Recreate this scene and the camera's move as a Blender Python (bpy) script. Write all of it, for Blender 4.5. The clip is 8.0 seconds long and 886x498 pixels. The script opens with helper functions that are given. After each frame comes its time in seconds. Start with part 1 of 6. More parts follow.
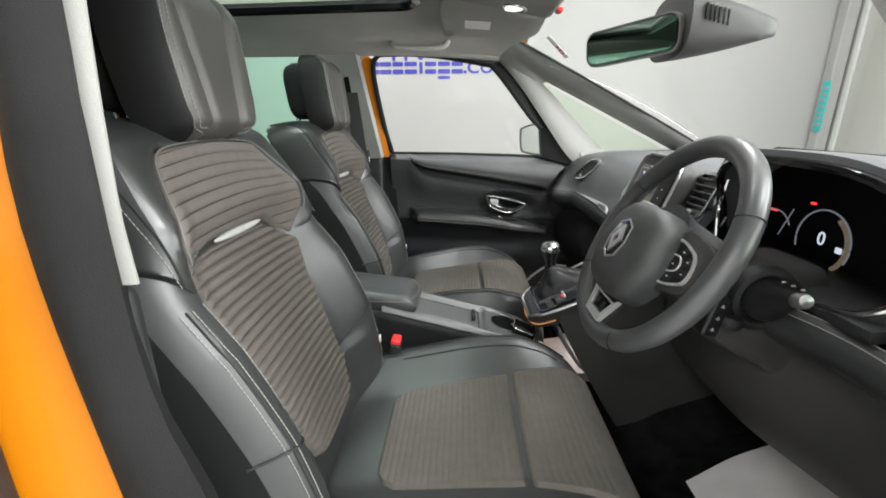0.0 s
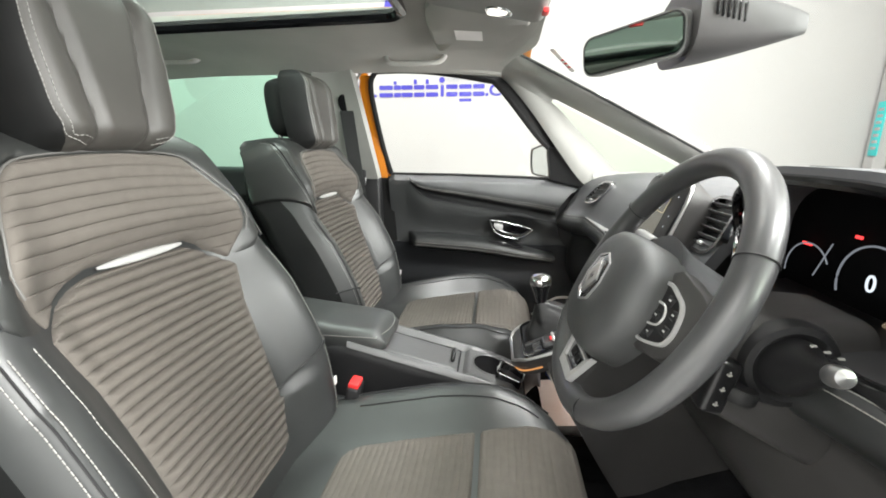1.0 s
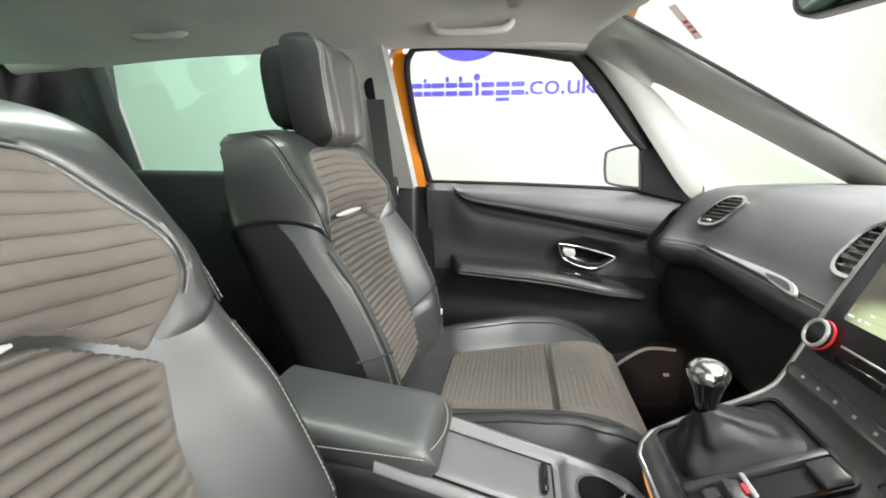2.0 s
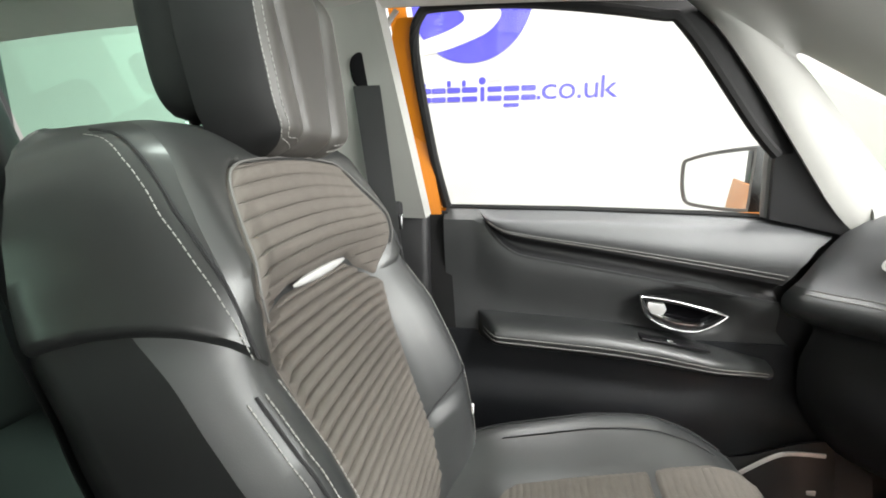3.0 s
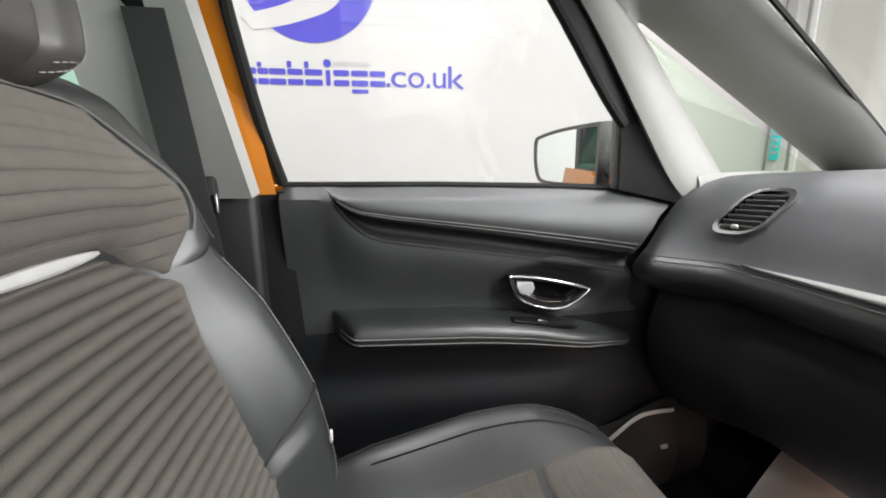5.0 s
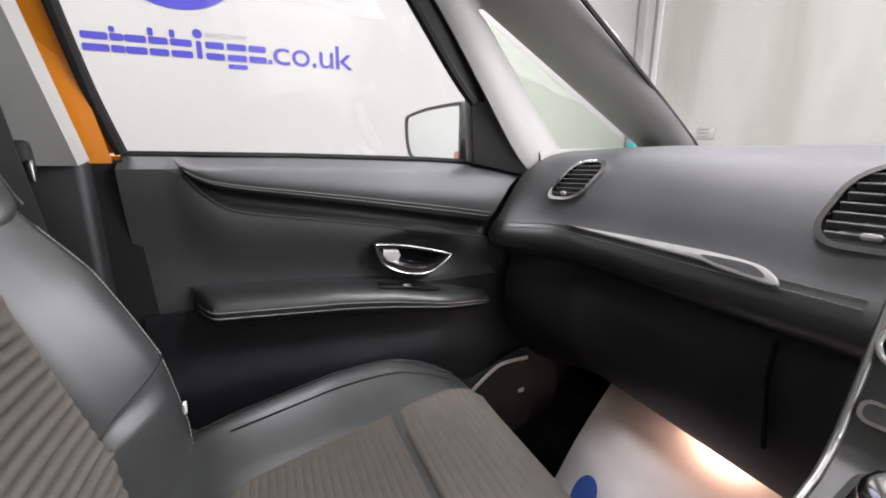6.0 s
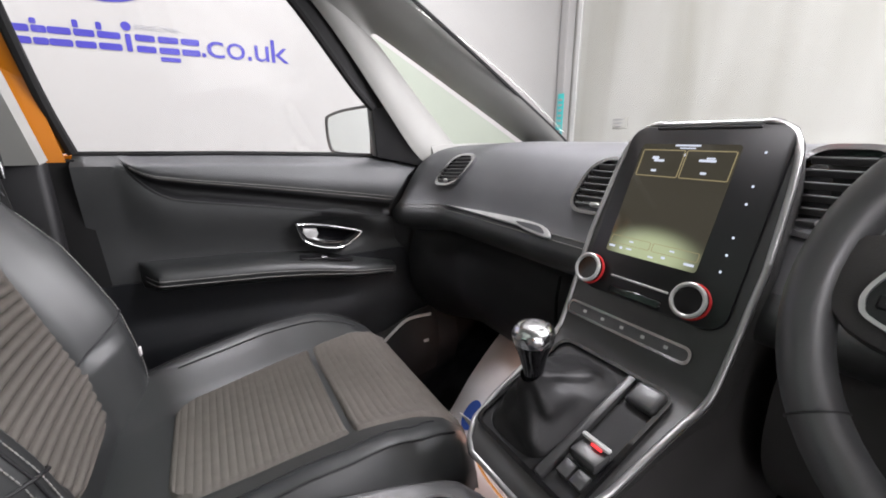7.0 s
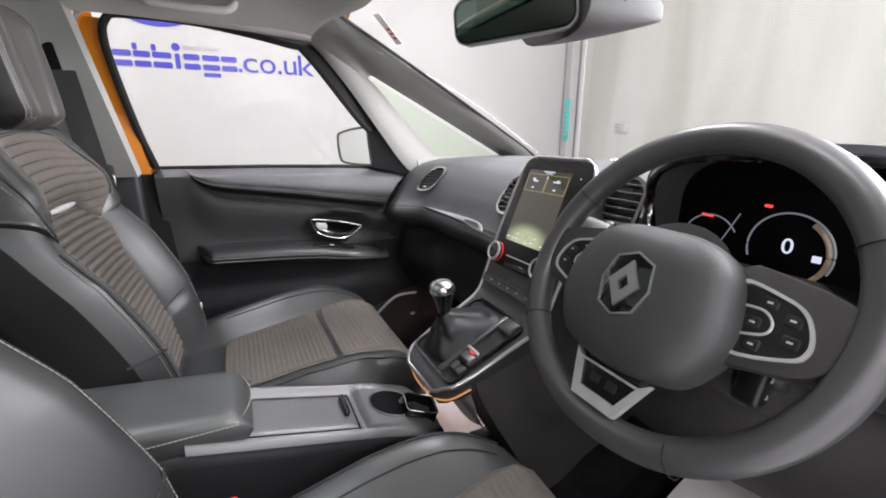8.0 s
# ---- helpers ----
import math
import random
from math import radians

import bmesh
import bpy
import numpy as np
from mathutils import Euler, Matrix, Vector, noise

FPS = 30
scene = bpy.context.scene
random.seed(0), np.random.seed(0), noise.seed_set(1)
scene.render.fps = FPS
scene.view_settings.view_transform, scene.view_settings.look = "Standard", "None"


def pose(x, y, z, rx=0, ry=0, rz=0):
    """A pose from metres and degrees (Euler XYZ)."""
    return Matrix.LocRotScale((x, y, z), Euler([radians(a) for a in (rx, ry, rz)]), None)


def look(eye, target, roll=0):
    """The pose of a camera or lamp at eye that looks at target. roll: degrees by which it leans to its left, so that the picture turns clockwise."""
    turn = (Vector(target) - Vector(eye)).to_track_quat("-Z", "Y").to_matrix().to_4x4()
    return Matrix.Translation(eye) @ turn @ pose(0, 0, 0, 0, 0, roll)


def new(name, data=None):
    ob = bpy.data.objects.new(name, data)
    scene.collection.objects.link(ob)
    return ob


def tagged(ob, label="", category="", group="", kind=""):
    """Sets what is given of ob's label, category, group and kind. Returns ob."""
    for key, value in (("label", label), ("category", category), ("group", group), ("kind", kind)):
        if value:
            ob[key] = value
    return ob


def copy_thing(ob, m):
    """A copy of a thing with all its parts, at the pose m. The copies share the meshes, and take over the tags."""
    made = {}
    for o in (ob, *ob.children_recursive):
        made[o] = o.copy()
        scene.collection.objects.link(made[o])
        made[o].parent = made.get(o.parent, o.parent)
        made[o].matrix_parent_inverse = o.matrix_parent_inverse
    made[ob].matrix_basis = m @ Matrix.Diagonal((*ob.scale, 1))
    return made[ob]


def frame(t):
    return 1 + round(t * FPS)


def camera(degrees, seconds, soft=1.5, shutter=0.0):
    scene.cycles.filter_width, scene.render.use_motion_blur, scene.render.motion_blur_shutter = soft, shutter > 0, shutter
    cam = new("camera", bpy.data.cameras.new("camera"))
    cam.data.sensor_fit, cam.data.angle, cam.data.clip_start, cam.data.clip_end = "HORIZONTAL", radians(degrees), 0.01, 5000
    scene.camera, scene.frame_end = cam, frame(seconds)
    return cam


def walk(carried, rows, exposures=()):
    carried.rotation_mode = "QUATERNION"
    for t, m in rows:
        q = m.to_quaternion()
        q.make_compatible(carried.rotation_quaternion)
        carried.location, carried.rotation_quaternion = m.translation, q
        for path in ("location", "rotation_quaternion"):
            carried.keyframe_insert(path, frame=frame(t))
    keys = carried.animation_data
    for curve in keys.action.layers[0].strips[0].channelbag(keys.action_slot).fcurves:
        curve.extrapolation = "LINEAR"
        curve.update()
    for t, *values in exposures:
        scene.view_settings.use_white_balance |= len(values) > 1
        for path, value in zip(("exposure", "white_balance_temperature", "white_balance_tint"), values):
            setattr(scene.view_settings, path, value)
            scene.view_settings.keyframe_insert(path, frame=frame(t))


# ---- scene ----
cam = camera(93.3, 8.0, soft=1.8)
PATH = [
    (0, (0.227, -1.013, 1.205), (0.141, 0.9, 0.627), -0.2),
    (0.5, (0.302, -0.936, 1.194), (0.146, 0.989, 0.677), -0.1),
    (1, (0.349, -0.883, 1.186), (0.109, 1.046, 0.714), -0.0),
    (1.5, (0.311, -0.77, 1.186), (0.006, 1.156, 0.741), 0.4),
    (1.7, (0.269, -0.678, 1.18), (-0.057, 1.243, 0.728), 0.6),
    (2.8, (0.083, -0.163, 1.164), (-0.254, 1.767, 0.764), -0.6),
    (3, (0.071, -0.122, 1.17), (-0.245, 1.815, 0.782), -0.5),
    (3.5, (0.042, -0.058, 1.174), (-0.194, 1.895, 0.809), -0.4),
    (4, (0.018, -0.006, 1.162), (-0.074, 1.959, 0.801), -0.4),
    (4.5, (0.034, 0.018, 1.15), (0.14, 1.979, 0.773), -0.4),
    (5, (0.077, 0.013, 1.12), (0.42, 1.942, 0.715), -0.4),
    (6.3, (0.157, -0.107, 1.092), (1.001, 1.64, 0.61), 0.1),
    (6.5, (0.166, -0.154, 1.098), (1.049, 1.57, 0.6), -0.2),
    (7, (0.156, -0.308, 1.114), (1.101, 1.378, 0.6), -0.1),
    (7.5, (0.141, -0.459, 1.139), (1.076, 1.23, 0.616), -0.0),
    (8, (0.137, -0.639, 1.173), (0.98, 1.097, 0.648), -0.0),
]
walk(cam, [(t, look(eye, target, roll)) for t, eye, target, roll in PATH],
     [(0.0, -0.03, 6250, 8), (0.3, 0.25, 6250, 6), (0.6, 0.5, 6300, 5), (1.0, 0.57, 6400, 8), (3.0, 0.78, 6400, 9), (3.8, 0.74, 6400, 9), (4.4, 0.35, 6300, 10),
      (5.0, 0.24, 6280, 12), (6.3, 0.13, 6220, 18), (8.0, 0.15, 6200, 18)])
# ---------------------------------------------------------------- light and room
world = bpy.data.worlds.new("world")
scene.world = world
world.use_nodes = True
world.node_tree.nodes["Background"].inputs[0].default_value = (0.9, 0.95, 1.0, 1)
world.node_tree.nodes["Background"].inputs[1].default_value = 0.02


LAMP_WATTS = 62
DAY_WATTS = 540
DAY_EAST_WATTS = 60
ROOF_WATTS = 38
FRONT_WATTS = 130


def area_lamp(x, y, z, sx, sy, watts, colour=(1, 0.98, 0.96), spread=180):
    d = bpy.data.lights.new("added_lamp", "AREA")
    d.shape, d.size, d.size_y, d.energy, d.color = "RECTANGLE", sx, sy, watts, colour
    d.spread = radians(spread)
    ob = new("added_lamp", d)
    ob.matrix_world = pose(x, y, z)
    return ob


# ---------------------------------------------------------------- materials
def material(name, colour, rough=0.5, metal=0.0, grain=0.0, size=400.0, patch=0.12, patch_size=6.0, coat=0.0,
             weave=False, spec=0.5, coat_rough=0.08):
    """A procedural surface: fine grain relief at `size` per metre, and broad patches of tone and gloss."""
    m = bpy.data.materials.new(name)
    m.use_nodes = True
    n, l = m.node_tree.nodes, m.node_tree.links
    b = n["Principled BSDF"]
    b.inputs["Roughness"].default_value = rough
    b.inputs["Metallic"].default_value = metal
    b.inputs["Specular IOR Level"].default_value = spec
    b.inputs["Coat Weight"].default_value = coat
    b.inputs["Coat Roughness"].default_value = coat_rough
    tc = n.new("ShaderNodeTexCoord")
    big = n.new("ShaderNodeTexNoise")
    big.inputs["Scale"].default_value, big.inputs["Detail"].default_value = patch_size, 4
    l.new(tc.outputs["Object"], big.inputs["Vector"])
    mix = n.new("ShaderNodeMix")
    mix.data_type = "RGBA"
    c2 = tuple(max(0, c * (1 - 2 * patch)) for c in colour)
    mix.inputs["A"].default_value = (*colour, 1)
    mix.inputs["B"].default_value = (*c2, 1)
    ramp = n.new("ShaderNodeMapRange")
    ramp.inputs["From Min"].default_value, ramp.inputs["From Max"].default_value = 0.35, 0.65
    l.new(big.outputs["Fac"], ramp.inputs["Value"])
    l.new(ramp.outputs["Result"], mix.inputs["Factor"])
    l.new(mix.outputs["Result"], b.inputs["Base Color"])
    rr = n.new("ShaderNodeMapRange")
    rr.inputs["To Min"].default_value, rr.inputs["To Max"].default_value = max(0.0, rough - 0.35 * rough * patch * 3), min(1, rough + 0.35 * rough * patch * 3)
    l.new(big.outputs["Fac"], rr.inputs["Value"])
    l.new(rr.outputs["Result"], b.inputs["Roughness"])
    if grain:
        if weave:
            fine = n.new("ShaderNodeTexWave")
            fine.inputs["Scale"].default_value, fine.inputs["Distortion"].default_value = size, 1.5
            fine.bands_direction = "DIAGONAL"
            out = fine.outputs["Fac"]
        else:
            fine = n.new("ShaderNodeTexVoronoi")
            fine.inputs["Scale"].default_value = size
            out = fine.outputs["Distance"]
        l.new(tc.outputs["Object"], fine.inputs["Vector"])
        bump = n.new("ShaderNodeBump")
        bump.inputs["Strength"].default_value, bump.inputs["Distance"].default_value = grain, 0.001
        l.new(out, bump.inputs["Height"])
        l.new(bump.outputs["Normal"], b.inputs["Normal"])
    return m


def glass(name, tint, gloss=0.035):
    m = bpy.data.materials.new(name)
    m.use_nodes = True
    n, l = m.node_tree.nodes, m.node_tree.links
    n.remove(n["Principled BSDF"])
    t, g, mx = n.new("ShaderNodeBsdfTransparent"), n.new("ShaderNodeBsdfGlossy"), n.new("ShaderNodeMixShader")
    t.inputs["Color"].default_value = (*tint, 1)
    g.inputs["Roughness"].default_value = 0.01
    mx.inputs[0].default_value = gloss
    l.new(t.outputs[0], mx.inputs[1])
    l.new(g.outputs[0], mx.inputs[2])
    l.new(mx.outputs[0], n["Material Output"].inputs[0])
    return m


def glow(name, colour, strength):
    m = bpy.data.materials.new(name)
    m.use_nodes = True
    b = m.node_tree.nodes["Principled BSDF"]
    b.inputs["Base Color"].default_value = (0.01, 0.01, 0.01, 1)
    b.inputs["Roughness"].default_value = 0.07
    b.inputs["Specular IOR Level"].default_value = 0.8
    b.inputs["Emission Color"].default_value = (*colour, 1)
    b.inputs["Emission Strength"].default_value = strength
    return m


LEATHER = material("black_leather", (0.027, 0.029, 0.029), 0.46, spec=0.8, coat=0.25, coat_rough=0.34, grain=0.06, size=1300, patch=0.12, patch_size=9)
LEATHER_GREY = material("grey_leather", (0.024, 0.0255, 0.0245), 0.45, spec=0.7, coat=0.4, coat_rough=0.26, grain=0.06, size=900, patch=0.1, patch_size=9)
FABRIC = material("ribbed_fabric", (0.132, 0.119, 0.105), 0.85, grain=0.5, size=1500, patch=0.04, patch_size=60, spec=0.3)
GREYPLASTIC = material("mid_grey_plastic", (0.13, 0.13, 0.128), 0.45, grain=0.15, size=1300, patch=0.06)
DASHPAD = material("dashboard_pad", (0.112, 0.114, 0.120), 0.47, spec=0.6, grain=0.3, size=1100, patch=0.08)
ARMGREY = material("grey_armrest_leather", (0.060, 0.063, 0.062), 0.42, spec=0.8, grain=0.12, size=900, patch=0.1, patch_size=9)
SOFT = material("soft_touch_plastic", (0.056, 0.058, 0.060), 0.48, spec=0.7, grain=0.3, size=1100, patch=0.1)
PLINTH = material("warm_black_plastic", (0.054, 0.052, 0.051), 0.5, spec=0.4, grain=0.25, size=1300, patch=0.12)
DOORSKIN = material("door_panel_vinyl", (0.036, 0.038, 0.038), 0.5, spec=0.5, grain=0.3, size=1100, patch=0.1)
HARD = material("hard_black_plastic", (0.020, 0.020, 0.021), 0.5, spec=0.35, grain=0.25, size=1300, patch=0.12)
CONSOLE = material("graphite_console_plastic", (0.100, 0.100, 0.101), 0.36, spec=0.8, coat=0.2, coat_rough=0.25, grain=0.2, size=1300, patch=0.1)
STACKFACE = material("satin_dark_console_face", (0.052, 0.052, 0.053), 0.30, spec=0.8, grain=0.15, size=1300, patch=0.1)
GLOSS = material("piano_black", (0.006, 0.006, 0.007), 0.08, patch=0.05, coat=0.5)
CHROME = material("satin_chrome", (0.75, 0.75, 0.76), 0.16, metal=1.0, patch=0.06, patch_size=40)
SILVER = material("silver_trim", (0.66, 0.66, 0.65), 0.34, metal=0.45, patch=0.06, patch_size=40)
LIGHTTRIM = material("pale_grey_trim", (0.27, 0.268, 0.252), 0.7, grain=0.2, size=900, patch=0.05)
HEADCLOTH = material("headlining_cloth", (0.42, 0.41, 0.385), 0.95, grain=0.35, size=900, patch=0.05, weave=True, spec=0.15)
FASCIA = material("satin_black_fascia", (0.012, 0.012, 0.013), 0.28, grain=0.1, size=1300, patch=0.05)
EDGE = material("satin_chrome_edge", (0.56, 0.56, 0.56), 0.3, metal=0.9, patch=0.06, patch_size=30)
ORANGE = material("orange_car_paint", (0.48, 0.155, 0.0015), 0.4, patch=0.05, coat=0.12, spec=0.25)
RUBBER = material("black_rubber", (0.012, 0.012, 0.012), 0.75, spec=0.2, grain=0.2, size=700)
CARPET = material("black_carpet", (0.012, 0.012, 0.013), 1.0, grain=0.8, size=600, patch=0.25, patch_size=25, spec=0.1)
THREAD = material("pale_thread", (0.29, 0.286, 0.27), 0.8, patch=0.05)
PIPING = material("grey_piping", (0.13, 0.127, 0.12), 0.6, patch=0.05)
PAPER = material("paper_mat", (0.88, 0.84, 0.83), 0.85, patch=0.05, patch_size=12)
BLUEINK = material("blue_print", (0.03, 0.10, 0.45), 0.7, patch=0.05)
RED = material("red_button", (0.75, 0.03, 0.03), 0.4, patch=0.05)
# WALLPAINT is white dimmed against strong light; hidden walls take CEILPAINT for bounce
CEILPAINT = material("white_ceiling_paint", (0.78, 0.775, 0.76), 0.8, grain=0.05, size=60, patch=0.02, patch_size=1.5)
WALLPAINT = material("dimmed_white_paint", (0.32, 0.311, 0.305), 0.7, spec=0.15, patch=0.02, patch_size=1.5)
BLUEVINYL = material("violet_blue_vinyl", (0.045, 0.04, 0.27), 0.6, patch=0.04, spec=0.15)
BELTWEB = material("black_belt_webbing", (0.02, 0.021, 0.021), 0.7, grain=0.5, size=600, weave=True)
# dark green tint stands for the dim cabin reflected in the rear-view mirror
DIMMIRROR = material("darkened_mirror_glass", (0.20, 0.24, 0.215), 0.03, metal=1.0, patch=0.0)
RIMLEATHER = material("wheel_rim_leather", (0.060, 0.061, 0.063), 0.42, spec=0.8, coat=0.3, coat_rough=0.26, grain=0.08, size=1200, patch=0.1, patch_size=9)
GAITER = material("soft_black_gaiter_leather", (0.010, 0.010, 0.0105), 0.5, spec=0.5, grain=0.06, size=1200, patch=0.1)
# darker copies of the leather: shade of the seat sides put into the colour
LEATHER_SHADED = material("shaded_black_leather", (0.009, 0.0098, 0.0096), 0.45, spec=0.5, coat=0.45, coat_rough=0.24, grain=0.05, size=1200, patch=0.1)
BLACKSIDE = material("matt_black_and_shaded_leather", (0.007, 0.0074, 0.0074), 0.6, spec=0.25, grain=0.06, size=1200, patch=0.1)
# grey leather lightened and warmed for the windscreen light on the headrest
HEADFRONT = material("lit_grey_leather", (0.054, 0.051, 0.046), 0.5, spec=0.6, grain=0.06, size=1200, patch=0.1, patch_size=9)
AIRBAG = material("airbag_cover_plastic", (0.060, 0.062, 0.062), 0.46, spec=0.6, grain=0.3, size=1100, patch=0.1)
LOWTRIM = material("blue_black_hard_trim", (0.011, 0.012, 0.014), 0.55, spec=0.3, grain=0.25, size=1300, patch=0.1)
BLACKCLOTH = material("black_backing_cloth", (0.006, 0.006, 0.0065), 0.95, spec=0.08, patch=0.1, patch_size=20)
MIRROR = material("mirror_glass", (0.85, 0.87, 0.86), 0.015, metal=1.0, patch=0.0)
DARKGLASS = glass("sunroof_glass", (0.74, 0.80, 0.77))
CLEAR = glass("clear_glass", (0.97, 0.985, 0.975))
GREENGLASS = glass("pale_green_glass", (0.89, 0.95, 0.88), 0.006)
TINTED = glass("mint_tinted_glass", (0.79, 1.0, 0.90))
SCREEN = glow("screen_dark", (0.12, 0.108, 0.065), 0.36)
sn_, sl_ = SCREEN.node_tree.nodes, SCREEN.node_tree.links
s_tc, s_sub, s_len = sn_.new("ShaderNodeTexCoord"), sn_.new("ShaderNodeVectorMath"), sn_.new("ShaderNodeVectorMath")
s_map, s_mix, s_scale = sn_.new("ShaderNodeMapRange"), sn_.new("ShaderNodeMix"), sn_.new("ShaderNodeVectorMath")
s_sub.operation, s_scale.operation, s_len.operation = "SUBTRACT", "MULTIPLY", "LENGTH"
s_sub.inputs[1].default_value = (0.132, 0.008, 0.472)
s_scale.inputs[1].default_value = (1.0, 0.62, 1.25)
s_map.inputs["From Min"].default_value, s_map.inputs["From Max"].default_value = 0.012, 0.052
s_map.inputs["To Min"].default_value, s_map.inputs["To Max"].default_value = 1.0, 0.0
s_map.interpolation_type = "SMOOTHERSTEP"
s_mix.data_type = "RGBA"
s_mix.inputs["A"].default_value, s_mix.inputs["B"].default_value = (0.115, 0.104, 0.066, 1), (1.15, 1.30, 0.72, 1)
sl_.new(s_tc.outputs["Object"], s_sub.inputs[0])
sl_.new(s_sub.outputs[0], s_scale.inputs[0])
sl_.new(s_scale.outputs[0], s_len.inputs[0])
sl_.new(s_len.outputs["Value"], s_map.inputs["Value"])
sl_.new(s_map.outputs["Result"], s_mix.inputs["Factor"])
sl_.new(s_mix.outputs["Result"], sn_["Principled BSDF"].inputs["Emission Color"])
SCREENGLOW = glow("screen_lit", (0.72, 0.60, 0.30), 0.42)
ICON = glow("screen_icons", (0.85, 0.92, 1.0), 0.75)
DIAL = glow("dial_lines", (0.85, 0.9, 1.0), 0.16)
AMBER = glow("amber_ring", (0.8, 0.6, 0.4), 0.15)
WARNRED = glow("red_telltale", (1.0, 0.05, 0.05), 1.5)
PANEL = glow("led_panel", (1.0, 0.97, 0.93), 6.0)


# ---------------------------------------------------------------- geometry helpers
def ss(a, b, x):
    t = min(1.0, max(0.0, (x - a) / (b - a)))
    return t * t * (3 - 2 * t)


def lin(table, x):
    return float(np.interp(x, [p[0] for p in table], [p[1] for p in table]))


def root_of(ob):
    while ob.parent:
        ob = ob.parent
    return ob


def finish(name, bm, mat, smooth=True):
    me = bpy.data.meshes.new(name)
    bmesh.ops.recalc_face_normals(bm, faces=bm.faces)
    bm.to_mesh(me)
    bm.free()
    me.materials.append(mat)
    if smooth:
        me.polygons.foreach_set("use_smooth", [True] * len(me.polygons))
        me.set_sharp_from_angle(angle=radians(38))
    return me


def part(name, bm, mat, parent, label="", smooth=True):
    off = root_of(parent).location
    bmesh.ops.translate(bm, verts=bm.verts, vec=-off)
    ob = new(name, finish(name, bm, mat, smooth))
    ob.parent = parent
    if label:
        ob["label"] = label
    return ob


def thing(name, at, label, category, group="", kind=""):
    ob = new(name)
    ob.location = at
    ob.empty_display_size = 0.05
    return tagged(ob, label, category, group, kind)


def structure(name, bm, mat, label="", smooth=True, category=""):
    ob = new(name, finish(name, bm, mat, smooth))
    return tagged(ob, label, category or name.split("_")[0], kind="structure")


def add(bm, other):
    """Moves all of other into bm."""
    me = bpy.data.meshes.new("tmp")
    other.to_mesh(me)
    other.free()
    bm.from_mesh(me)
    bpy.data.meshes.remove(me)
    return bm


def grid(points, close_i=False, close_j=False, cap=False):
    """A mesh from rows of points."""
    bm = bmesh.new()
    vs = [[bm.verts.new(p) for p in row] for row in points]
    ni, nj = len(vs), len(vs[0])
    for i in range(ni if close_i else ni - 1):
        for j in range(nj if close_j else nj - 1):
            a, b, c, d = vs[i][j], vs[(i + 1) % ni][j], vs[(i + 1) % ni][(j + 1) % nj], vs[i][(j + 1) % nj]
            bm.faces.new((a, b, c, d))
    if cap:
        bm.faces.new(vs[0])
        bm.faces.new(vs[-1])
    return bm


def sheet(fn, nu, nv, thick, flip=False):
    """A curved panel fn(s, t) with real thickness behind it."""
    P = np.array([[fn(i / nu, j / nv) for j in range(nv + 1)] for i in range(nu + 1)], float)
    du, dv = np.gradient(P, axis=0), np.gradient(P, axis=1)
    N = np.cross(du, dv)
    N /= np.linalg.norm(N, axis=2, keepdims=True) + 1e-12
    if flip:
        N = -N
    B = P - N * thick
    bm = bmesh.new()
    f = [[bm.verts.new(p) for p in r] for r in P]
    k = [[bm.verts.new(p) for p in r] for r in B]
    for i in range(nu):
        for j in range(nv):
            bm.faces.new((f[i][j], f[i + 1][j], f[i + 1][j + 1], f[i][j + 1]))
            bm.faces.new((k[i][j], k[i][j + 1], k[i + 1][j + 1], k[i + 1][j]))
    for i in range(nu):
        bm.faces.new((f[i][0], k[i][0], k[i + 1][0], f[i + 1][0]))
        bm.faces.new((f[i][nv], f[i + 1][nv], k[i + 1][nv], k[i][nv]))
    for j in range(nv):
        bm.faces.new((f[0][j], f[0][j + 1], k[0][j + 1], k[0][j]))
        bm.faces.new((f[nu][j], k[nu][j], k[nu][j + 1], f[nu][j + 1]))
    return bm


def tube(pts, r, n=8, closed=False, flat=1.0, up=(0, 0, 1)):
    """A round or flattened bar along a line of points; r may be a function of 0..1."""
    P = [Vector(p) for p in pts]
    rows = []
    m = len(P)
    for i, p in enumerate(P):
        a = P[(i - 1) % m] if closed or i else P[0]
        b = P[(i + 1) % m] if closed or i < m - 1 else P[-1]
        d = (b - a).normalized()
        s = d.cross(Vector(up))
        s = s.normalized() if s.length > 1e-4 else d.orthogonal().normalized()
        h = s.cross(d).normalized()
        rad = r(i / (m - 1)) if callable(r) else r
        rows.append([p + s * (rad * math.cos(2 * math.pi * k / n)) + h * (rad * flat * math.sin(2 * math.pi * k / n)) for k in range(n)])
    return grid(rows, close_i=closed, close_j=True, cap=not closed)


def spline(pts, n=8, closed=False):
    """Catmull-Rom through the points."""
    P = [Vector(p) for p in pts]
    m, out = len(P), []
    for i in range(m if closed else m - 1):
        p1, p2 = P[i], P[(i + 1) % m]
        p0 = P[(i - 1) % m] if closed or i else p1
        p3 = P[(i + 2) % m] if closed or i + 2 < m else p2
        for k in range(n):
            t = k / n
            out.append(0.5 * ((2 * p1) + (p2 - p0) * t + (2 * p0 - 5 * p1 + 4 * p2 - p3) * t * t + (3 * p1 - p0 - 3 * p2 + p3) * t ** 3))
    if not closed:
        out.append(P[-1])
    return out


